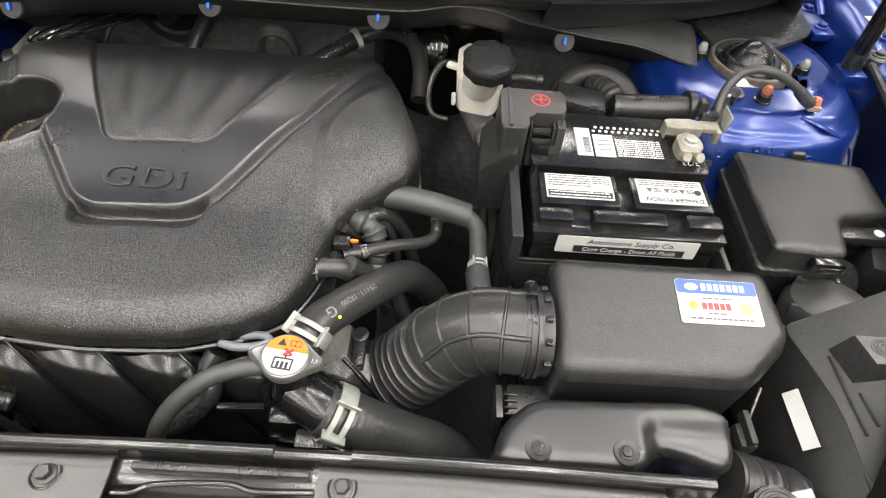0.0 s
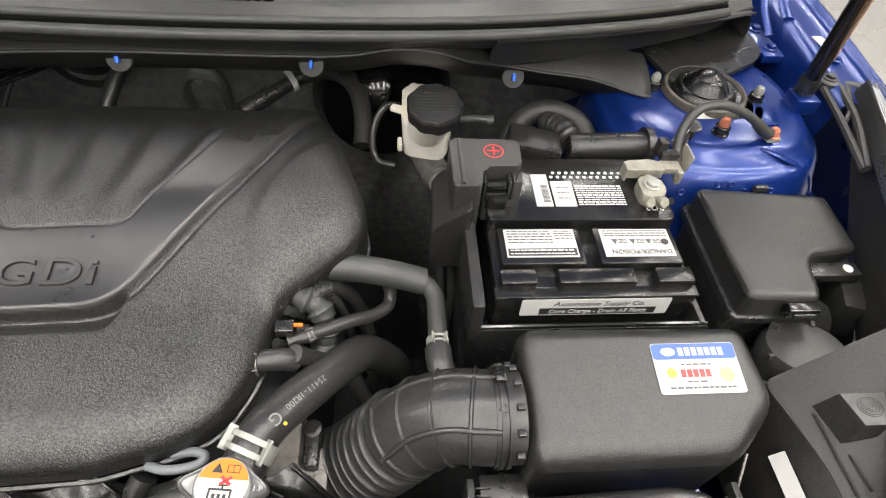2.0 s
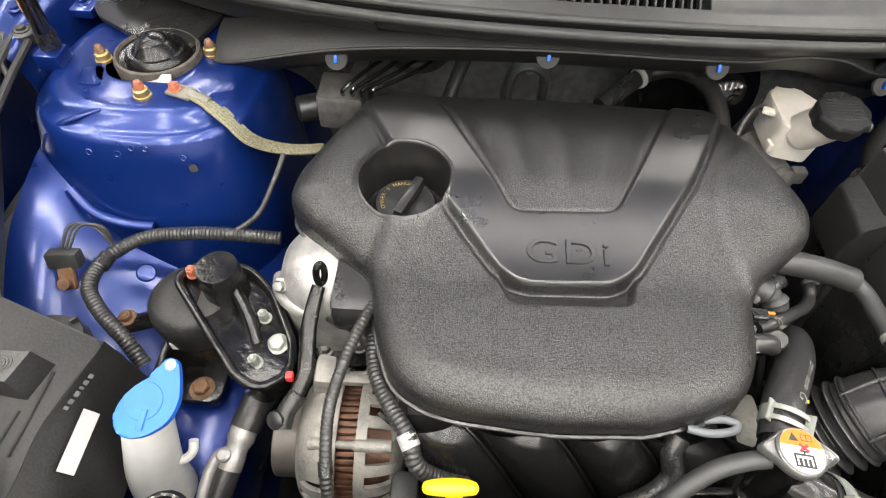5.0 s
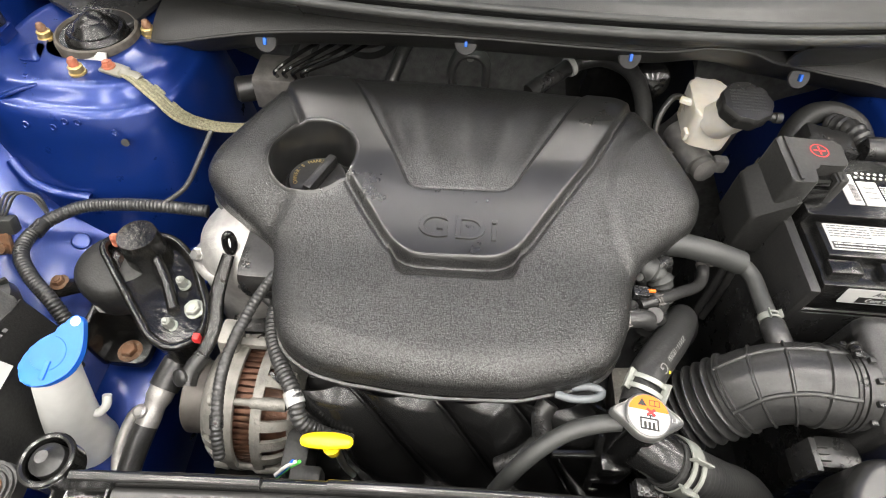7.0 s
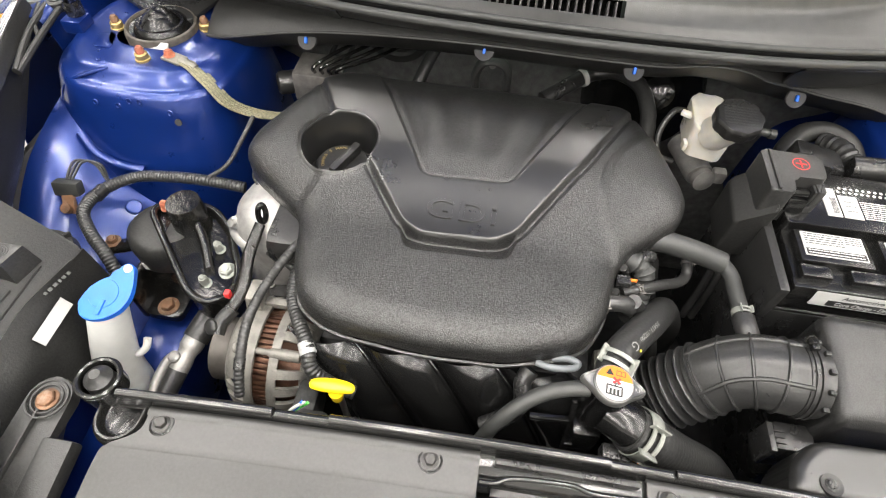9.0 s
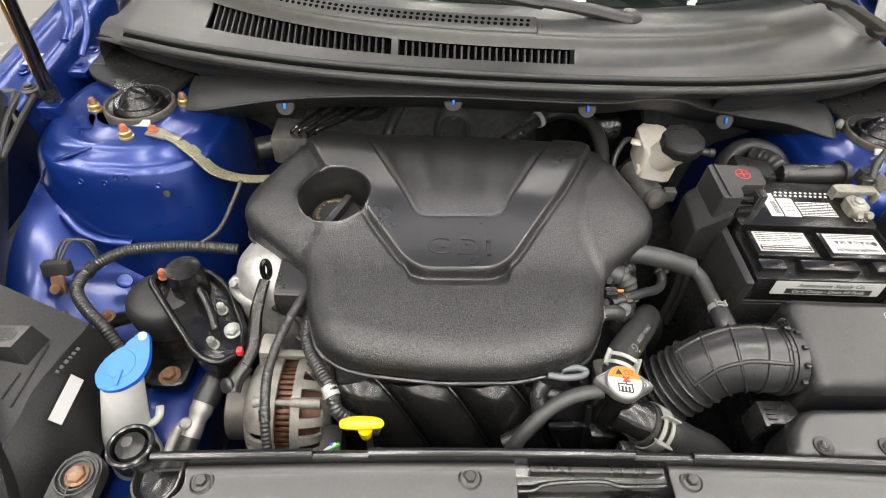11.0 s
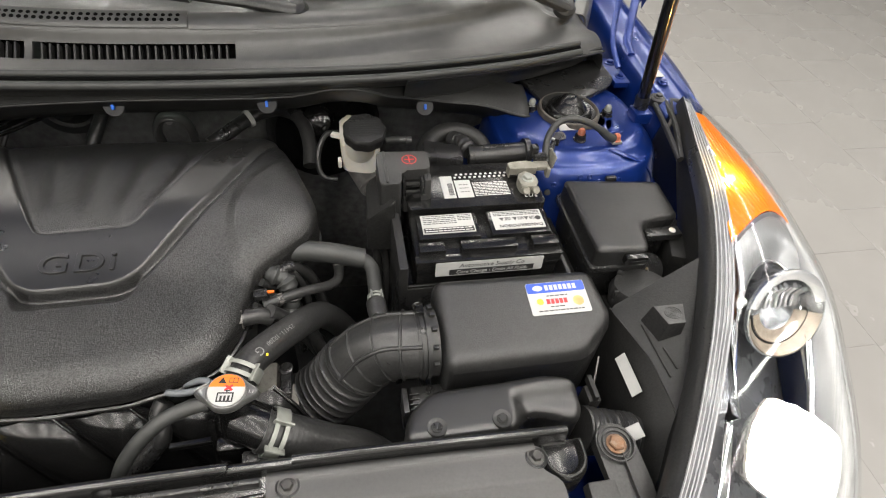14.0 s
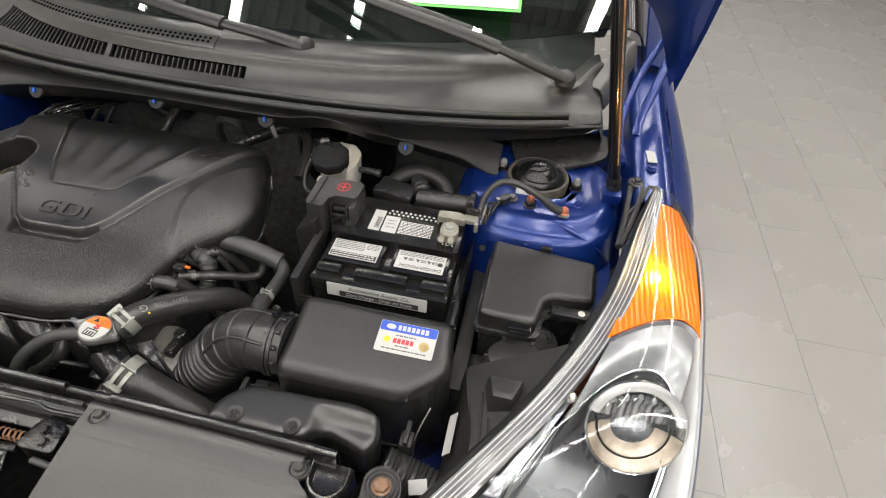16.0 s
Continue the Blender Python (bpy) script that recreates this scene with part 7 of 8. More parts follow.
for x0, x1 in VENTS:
    # Black sheet under the slats stands for the shade in the duct.
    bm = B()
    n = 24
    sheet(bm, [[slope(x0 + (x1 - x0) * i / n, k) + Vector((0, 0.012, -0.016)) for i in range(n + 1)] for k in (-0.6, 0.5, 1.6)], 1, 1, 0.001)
    vp = part("vent_shade_sheet", bm, "void", cowl)
    m_ = int((x1 - x0) / 0.0098)
    for i in range(1, m_):
        x = x0 + (x1 - x0) * i / m_
        a, b_ = slope(x, -0.03), slope(x, 1.03)
        d = b_ - a
        bm = B()
        box(bm, (0, 0, 0), (0.0030, d.length, 0.009), 0.0006, seg=1, m=frame_at((a + b_) / 2 + Vector((0, 0.003, -0.006)), Vector((1, 0, 0)).cross(d), (1, 0, 0)))
        part("slat", bm, "plastic_grey", vp)
bm = B()
n = 40
sheet(bm, [[cowl_pt(-0.42 + 0.43 * i / n, y, z, -0.027, 1.9) for i in range(n + 1)] for y, z in ((0.700, 1.085), (0.7035, 1.0895), (0.724, 1.0965), (0.729, 1.096))], 1, 2, 0.0015)
part("perforated_strip", bm, "cowl", cowl, "grey strip with two rows of small holes", 50)
# Raised black discs drawn for the shade in the strip's holes.
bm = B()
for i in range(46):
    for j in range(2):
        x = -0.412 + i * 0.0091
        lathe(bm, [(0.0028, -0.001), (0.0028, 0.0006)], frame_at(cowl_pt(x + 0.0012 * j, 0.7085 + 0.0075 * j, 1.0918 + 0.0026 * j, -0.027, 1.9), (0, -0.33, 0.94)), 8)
part("perforation_shade", bm, "void", cowl)
bm = B()
sheet(bm, [[cowl_pt(0.012 + 0.5 * i / n, y, z, -0.027, 1.9) for i in range(n + 1)] for y, z in ((0.699, 1.083), (0.7035, 1.0885), (0.721, 1.0945), (0.731, 1.094))], 1, 2, 0.0015)
part("upper_strip", bm, "cowl", cowl, "", 50)


def wiper(name, pts, knee, label):
    w = thing(name, pts[0], label, "wiper", "windscreen wipers")
    bm = B()
    P = crom(pts, 6)
    k = knee * 6
    tube(bm, P[:k + 1], lambda s_: 0.0155 - 0.004 * s_, 14, 1, flat=0.6)
    part("arm_base", bm, "plastic_grey", w)
    bm = B()
    tube(bm, P[k:], lambda s_: 0.0165 - 0.006 * s_, 14, 1, flat=0.6)
    part("arm", bm, "plastic_grey", w)
    bm = B()
    lathe(bm, [(0.018, -0.008), (0.019, 0.002), (0.014, 0.008), (0.006, 0.0095)], frame_at(P[0], (0, -0.4, 0.9)), 24)
    part("pivot_cap", bm, "plastic", w)
    bm = B()
    tube(bm, [p + Vector((0.0, 0.03, -0.004)) for p in P[k + 4:]] + [P[-1] + Vector((-0.12, 0.06, 0.02))], 0.006, 10, 1, flat=1.6)
    part("blade", bm, "rubber", w)


def nearer(pts, eye, k):
    """Lift a line of points a little along the way to a place in front of it."""
    return [tuple(Vector(p).lerp(Vector(eye), k)) for p in pts]


wiper("wiper", nearer([(0.150, 0.757, 1.084), (0.085, 0.752, 1.098), (0.016, 0.748, 1.108), (-0.12, 0.765, 1.122), (-0.30, 0.81, 1.14), (-0.48, 0.88, 1.16)], (0.1, 0.0, 1.45), 0.02), 2, "black wiper arm lying at the windscreen's foot")
wiper("wiper", nearer([(0.587, 0.846, 1.052), (0.53, 0.826, 1.078), (0.468, 0.812, 1.104), (0.38, 0.82, 1.122), (0.24, 0.85, 1.14), (0.08, 0.90, 1.16)], (0.45, 0.0, 1.45), 0.035), 2, "black wiper arm with round pivot cap at the cowl's end")
for s in (-1, 1):
    bm = B()
    rows = [[(s * (0.668 - 0.10 * u), 1.0 + 0.8 * u, 1.09 + 0.40 * u), (s * (0.69 - 0.10 * u), 0.99 + 0.8 * u, 1.10 + 0.40 * u), (s * (0.715 - 0.10 * u), 1.0 + 0.8 * u, 1.085 + 0.39 * u), (s * (0.735 - 0.06 * u), 1.02 + 0.8 * u, 1.03 + 0.36 * u)] for u in (0, 0.33, 0.66, 1)]
    sheet(bm, rows, 3, 3, 0.004, flip=s < 0)
    part("windscreen_pillar", bm, "plastic_gloss", car, "black gloss windscreen pillar", 50)
    bm = B()
    rows = [[(s * 0.74, 1.02 + 0.9 * u, 1.03 + 0.36 * u), (s * 0.80, 1.04 + 0.9 * u, 1.0 + 0.05 * u), (s * 0.83, 1.06 + 0.9 * u, 0.85), (s * 0.83, 1.06 + 0.9 * u, 0.5)] for u in (0, 0.5, 1)]
    sheet(bm, rows, 3, 3, 0.004, flip=s < 0)
    part("side_panel", bm, "blue", car, "", 50)
pn = thing("paper_notice", (0.28, 0.92, 1.135), "white paper notice with a green border behind the windscreen", "notice")
nm = frame_at((0.353, 0.9475, 1.1525), (0, -0.46, 0.89), (1, 0.07, 0.04))
bm = B()
box(bm, (0, 0, 0), (0.26, 0.11, 0.001), m=nm)
part("border", bm, "notice_green", pn)
bm = B()
box(bm, (0, 0, 0.002), (0.25, 0.10, 0.001), m=nm @ pose(0, 0, 0.0012))
part("sheet", bm, "white", pn)


# closed ends of the cowl
for s in (-1, 1):
    bm = B()
    top = [cowl_pt(0.655, *p) for p in PROFILE]
    rows = [[(s * (0.655 + 0.012 * math.sin(math.pi * 0.7 * k)), p.y + (0.012 - 0.05 * (p.y > 0.86)) * k, p.z + (0.955 - p.z) * k) for p in top] for k in (0.0, 0.12, 0.4, 0.75, 1.0)]
    sheet(bm, rows, 2, 3, 0.0, flip=s > 0)
    part("end_cap", bm, "cowl", cowl, "", 50)


# trim between the glass and the wing
for s in (-1, 1):
    bm = B()
    sheet(bm, [mir(s, [(0.632, 0.888, 1.026), (0.652, 0.880, 1.024), (0.668, 0.886, 0.985)]), mir(s, [(0.652, 0.932, 1.046), (0.674, 0.926, 1.044), (0.690, 0.932, 1.0)]), mir(s, [(0.688, 1.0, 1.082), (0.706, 0.992, 1.076), (0.718, 1.0, 1.03)])], 4, 4, 0.003, flip=s < 0)
    part("corner_trim", bm, "cowl", cowl, "", 60)


# ---- bonnet hinges ----
def hinge(s):
    h = thing("hood_linkage", (s * 0.71, 0.84, 0.985), "blue painted bonnet hinge arm bolted to the wing", "hinge", "bonnet hinges")
    bm = B()
    tube(bm, mir(s, [(0.722, 0.80, 0.99), (0.726, 0.835, 1.002), (0.742, 0.875, 1.04), (0.756, 0.91, 1.09), (0.762, 0.925, 1.14)]), 0.008, 12, 5, flat=0.4)
    part("arm", bm, "blue", h)
    bm = B()
    tube(bm, mir(s, [(0.700, 0.79, 0.97), (0.696, 0.83, 1.0), (0.712, 0.88, 1.06), (0.738, 0.91, 1.12)]), 0.006, 12, 5, flat=0.5)
    part("link", bm, "blue", h)
    bm = B()
    box(bm, (s * 0.70, 0.80, 0.955), (0.035, 0.09, 0.012), 0.004)
    part("base", bm, "blue", h)
    for y in (0.775, 0.825):
        bm = B()
        hexbolt(bm, (s * 0.70, y, 0.961), (0, 0, 1), 0.006, 0.006)
        part("bolt", bm, "blue", h)
    bm = B()
    box(bm, (s * 0.7455, 0.745, 0.9865), (0.015, 0.034, 0.001), rot=(0, 0, s * 4))
    part("data_label", bm, "white", car, "small white label")
    bm = B()
    hexbolt(bm, (s * 0.744, 0.712, 0.984), (0, 0, 1), 0.0055, 0.005)
    part("wing_bolt", bm, "blue", car)


both(hinge)


# ---- headlights ----
INNER = [(0.744, 0.646, 0.996), (0.712, 0.54, 0.989), (0.684, 0.431, 0.976), (0.648, 0.345, 0.965), (0.602, 0.262, 0.9595), (0.550, 0.185, 0.956), (0.48, 0.09, 0.945), (0.42, 0.02, 0.93)]
OUTER = [(0.774, 0.646, 0.982), (0.804, 0.56, 0.966), (0.800, 0.46, 0.964), (0.790, 0.37, 0.957), (0.781, 0.29, 0.945), (0.776, 0.215, 0.905), (0.76, 0.12, 0.85), (0.71, 0.02, 0.80)]


def lens_pt(s, i, u, lift):
    """A point of the headlight's face: i runs from its rear tip forwards, u from the bay side outwards."""
    j, f = min(int(i), 6), i - min(int(i), 6)
    a = Vector(INNER[j]).lerp(Vector(INNER[j + 1]), f)
    b = Vector(OUTER[j]).lerp(Vector(OUTER[j + 1]), f)
    w = (b - a).length
    up = Vector((0.1, -0.25, 0.95)).normalized()
    p = a + (b - a) * min(u, 1.0) + up * (w * 0.10 * math.sin(math.pi * min(1, max(0, u))) ** 0.8 + lift)
    if u > 1:
        k = (u - 1) * 5
        p = p + Vector((0.004 * math.sin(min(k, 1) * 1.6), -0.006 * k, -0.016 * k - 0.03 * k * k))
    p.x *= s
    return p


def lens_row(s, i, us, lift):
    return [lens_pt(s, i, u, lift) for u in us]


def headlight(s):
    hl = thing("headlight", (s * 0.72, 0.3, 0.72), "lit headlight with clear lens, chrome reflectors and amber indicator", "headlight", "headlights")
    ROWS = (0, 0.5, 1, 2, 3, 4, 5, 6, 7)
    bm = B()
    sheet(bm, [lens_row(s, i, (0.13, 0.22, 0.35, 0.5, 0.7, 0.88, 1, 1.08, 1.16), 0) for i in ROWS], 3, 4, 0.0025, flip=s < 0)
    o = part("lens", bm, "lens", hl, "clear polycarbonate lens", 60)
    o.visible_shadow = False

    def rim_line(o_, dz, i0=0.0):
        pts = []
        for i in (i0, 0.5, 1, 2, 3, 4, 5, 6, 7):
            a, b = lens_pt(s, i, 0.0, 0), lens_pt(s, i, 1.0, 0)
            pts.append(a + (b - a).normalized() * o_ * min(1, 0.45 + i * 0.55) + Vector((0, 0, dz)))
        return pts

    # stepped clear flange along the bay side, with moulded ribs
    bm = B()
    sheet(bm, [list(r) for r in zip(*[rim_line(o_, dz) for o_, dz in ((-0.002, -0.008), (0.0, -0.001), (0.006, -0.0015), (0.0065, -0.003), (0.013, -0.002), (0.0135, -0.0035), (0.020, -0.002), (0.0255, -0.001), (0.027, -0.006))])], 1, 4, 0.002, flip=s < 0)
    part("rim_flange", bm, "rim_clear", hl, "grey-clear ribbed lens flange", 60)
    for o_, r_ in ((0.0005, 0.0011), (0.0068, 0.0009), (0.0135, 0.0008), (0.0185, 0.0008), (0.0252, 0.0013)):
        bm = B()
        tube(bm, rim_line(o_, 0.0005, 0.1), r_, 8, 5)
        part("rim_rib", bm, "rim_rib", hl, "bright rib on the lens rim")
    bm = B()
    tube(bm, [lens_pt(s, i, 1.085, 0.0012) for i in (0.2, 0.6, 1, 2, 3, 4, 5, 6, 7)], 0.0014, 8, 5)
    part("lens_edge", bm, "rim_rib", hl, "bright outer lens edge")
    bm = B()
    sheet(bm, [[lens_pt(s, i, u, l * min(1, 0.25 + i * 0.4)) for u, l in ((-0.005, -0.007), (0.03, -0.05), (0.10, -0.10), (0.22, -0.115))] for i in ROWS], 2, 3, 0.002, flip=s < 0)
    part("inner_wall", bm, "plastic_matt", hl, "black inner wall of the lamp", 60)
    # housing bowl behind everything, lens glare put into its grey
    bm = B()
    sheet(bm, [lens_row(s, i, (0.12, 0.18, 0.4, 0.65, 0.85, 1.0, 1.08), -0.014 - 0.095 * min(1, i / 3)) for i in ROWS[1:]], 2, 3, 0.002, flip=s < 0)
    part("housing", bm, "hl_dark", hl, "lamp housing greyed for glare through the lens", 60)
    bm = B()
    sheet(bm, [[lens_pt(s, i, u, l) for u, l in ((0.925, -0.055), (0.945, -0.03), (0.97, -0.016), (1.0, -0.010), (1.05, -0.007), (1.12, -0.006))] for i in (2.4, 3, 4, 5, 6, 7)], 3, 4, 0.002, flip=s < 0)
    part("side_bezel", bm, "side_clear", hl, "pale side bezel, bright wash put into its colour", 60)
    # amber indicator segment, its lower edge an arch
    us = (0.17, 0.3, 0.45, 0.62, 0.78, 0.9, 0.98, 1.06)
    bot = (2.92, 2.76, 2.62, 2.52, 2.50, 2.57, 2.68, 2.82)
    bm = B()
    sheet(bm, [[lens_pt(s, 0.3 + k * (b - 0.3), u, -0.007 - 0.005 * math.sin(math.pi * k)) for u, b in zip(us, bot)] for k in (0, 0.2, 0.4, 0.6, 0.8, 1.0)], 3, 4, 0.0015, flip=s < 0)
    part("indicator", bm, "amber_lit", hl, "glowing amber indicator segment", 60)
    at = lens_pt(s, 1.75, 0.45, -0.020)
    bm = B()
    lathe(bm, [(0.003, -0.009), (0.009, -0.004), (0.009, 0.004), (0.003, 0.009)], frame_at(at, (0, -0.6, 0.8)), 16)
    part("indicator_bulb", bm, "amber_bulb", hl)
    ld = bpy.data.lights.new("indicator_glow", "POINT")
    ld.energy, ld.shadow_soft_size, ld.color = 4.2, 0.008, (1.0, 0.62, 0.14)
    lo = new("indicator_glow", ld)
    lo.location = at + Vector((0, 0, 0.011))
    bm = B()
    sheet(bm, [[lens_pt(s, b + 0.01 + k * 0.10, u, -0.009 - 0.006 * k) for u, b in zip(us, bot)] for k in (0, 0.5, 1)], 3, 2, 0.0015, flip=s < 0)
    part("divider", bm, "hl_dark", hl, "dark band under the indicator", 60)
    # bright arch below the indicator, with two legs that run forward round the projector
    top = [(0.21, 2.99), (0.33, 2.83), (0.47, 2.70), (0.62, 2.62), (0.76, 2.60), (0.88, 2.66), (0.95, 2.75)]
    low = [(0.24, 4.35), (0.31, 3.85), (0.42, 3.50), (0.57, 3.32), (0.72, 3.34), (0.84, 3.55), (0.92, 3.95)]
    bm = B()
    sheet(bm, [[lens_pt(s, it + (il - it) * k, u + (ul - u) * k, -0.012 - 0.020 * k + 0.006 * math.sin(math.pi * k)) for (u, it), (ul, il) in zip(top, low)] for k in (0, 0.25, 0.5, 0.75, 1)], 4, 3, 0.002, flip=s < 0)
    part("upper_reflector", bm, "reflector", hl, "chrome arch panel", 60)
    bm = B()
    tube(bm, [lens_pt(s, i, u, -0.031) for u, i in low], 0.0022, 10, 6)
    part("arch_edge", bm, "chrome", hl)
    for leg, name in ((((4.2, 0.245, -0.03), (4.8, 0.25, -0.034), (5.5, 0.265, -0.04), (6.2, 0.29, -0.045), (7, 0.31, -0.05)), "arch_leg"), (((3.9, 0.915, -0.03), (4.4, 0.91, -0.035), (5.0, 0.89, -0.04), (5.6, 0.86, -0.045)), "arch_leg")):
        bm = B()
        sheet(bm, [[lens_pt(s, i, u - 0.022, l - 0.004), lens_pt(s, i, u, l), lens_pt(s, i, u + 0.022, l - 0.012)] for i, u, l in leg], 2, 4, 0.0018, flip=s < 0)
        part(name, bm, "chrome", hl, "", 60)
    # inner wall of the hollow under the arch
    bm = B()
    sheet(bm, [[lens_pt(s, i + 0.25 * k, u + (0.56 - u) * 0.25 * k, -0.034 - 0.06 * k) for u, i in low] for k in (0, 0.5, 1)], 4, 3, 0.002, flip=s < 0)
    part("hollow", bm, "hl_dark", hl, "dark hollow round the projector", 60)
    # projector: an open bowl with a fluted rear wall and two front steps tinted as if lit
    mm = frame_at((s * 0.714, 0.270, 0.926), (s * 0.05, -0.85, 0.53), (1, 0, 0)) @ Matrix.Diagonal((0.86, 0.86, 0.9, 1))
    bm = B()
    lathe(bm, [(0.016, -0.052), (0.034, -0.044), (0.050, -0.020), (0.060, 0.002), (0.064, 0.006), (0.0655, 0.002)], mm, 48, None, False)
    part("projector_bowl", bm, "hl_grey", hl, "chrome projector bowl", 60)

    def arc(name, prof, a0, a1, material, label, n=30):
        bm = B()
        rows = []
        for r, z in prof:
            rows.append([mm @ Vector((r * math.cos(radians(a0 + (a1 - a0) * i / n)), r * math.sin(radians(a0 + (a1 - a0) * i / n)), z)) for i in range(n + 1)])
        sheet(bm, rows, 1, 2, 0.0012)
        part(name, bm, material, hl, label, 60)

    arc("front_step", ((0.0505, -0.004), (0.055, -0.001), (0.0605, 0.0045), (0.063, 0.0085)), 186, 354, "warm_lit", "front step of the bowl, warm light put into its colour")
    arc("front_step", ((0.030, -0.010), (0.036, -0.0085), (0.043, -0.006), (0.0465, -0.002)), 184, 356, "warm_lit", "inner step of the bowl, warm light put into its colour")
    # Dark strip paints the shade of the slit between both steps.
    arc("bowl_gap_shade", ((0.0465, -0.004), (0.0485, -0.011), (0.0505, -0.006)), 180, 360, "plastic_grey", "dark strip for the shade between the steps")
    arc("bowl_lip", ((0.052, 0.005), (0.056, 0.009), (0.062, 0.0105), (0.065, 0.008)), 15, 165, "reflector", "chrome upper lip")
    for k in range(11):
        x = -0.043 + k * 0.0086
        h = 0.5 * math.sqrt(max(0.0001, 0.053 ** 2 - x * x))
        bm = B()
        tube(bm, [mm @ Vector((x, h * 1.55, 0.000)), mm @ Vector((x, h * 1.0, -0.012)), mm @ Vector((x, 0.003, -0.016))], 0.0041, 8, 4, flat=0.7)
        # Alternating tones paint in the light and dark stripes along the flutes.
        part("flute", bm, "reflector" if k % 2 else "hl_grey", hl)
    bm = B()
    tube(bm, [mm @ Vector((0.0645 * math.cos(radians(a)), 0.0645 * math.sin(radians(a)), 0.0075)) for a in range(0, 361, 12)], 0.0014, 8, 2)
    part("bezel_ring", bm, "chrome", hl)
    # main beam
    c2 = Vector((s * 0.652, 0.122, 0.868))
    m2 = frame_at(c2, (s * 0.1, -0.42, 0.90))
    bm = B()
    lathe(bm, [(0.006, -0.045), (0.030, -0.040), (0.050, -0.022), (0.060, -0.004), (0.066, 0.012), (0.0685, 0.014), (0.0690, 0.010)], m2 @ Matrix.Diagonal((0.85, 0.8, 1, 1)), 64, lambda a: (1 + 0.012 * math.cos(a * 16)) / max(abs(math.cos(a + 0.6)), abs(math.sin(a + 0.6))) ** 0.5, False)
    part("beam_reflector", bm, "beam_bowl", hl, "glaring lit main beam bowl", 60)
    ld = bpy.data.lights.new("beam_glow", "POINT")
    ld.energy, ld.shadow_soft_size, ld.color = 6.5, 0.010, (1.0, 0.93, 0.82)
    lo = new("beam_glow", ld)
    lo.location = m2 @ Vector((0, 0, 0.016))
    bm = B()
    lathe(bm, [(0.006, -0.04), (0.018, -0.024), (0.020, -0.010), (0.010, 0.004)], m2, 20)
    part("beam_bulb", bm, "bulb", hl, "lit white bulb")
    # small bright bezels between the rim and the left leg
    bm = B()
    sheet(bm, [lens_row(s, i, (0.155, 0.185, 0.215), -0.02 - 0.006 * (i - 3)) for i in (3.9, 4.2, 4.6, 5.0, 5.4)], 3, 4, 0.002, flip=s < 0)
    part("bezel", bm, "hl_grey", hl, "grey metallic inner bezel", 60)
    bm = B()
    sheet(bm, [[lens_pt(s, i, u, -0.02 - 0.02 * k) for i, u in ((4.3, 0.17), (4.7, 0.19), (5.2, 0.22), (5.5, 0.25))] for k in (0, 0.5, 1)], 3, 2, 0.002)
    part("bezel_fin", bm, "chrome", hl)
    bm = B()
    lathe(bm, [(0.005, 0), (0.005, 0.010), (0.003, 0.012)], frame_at(lens_pt(s, 4.0, 0.19, -0.012), (0, -0.3, 1)), 12)
    part("adjuster", bm, "steel", hl)


both(headlight)


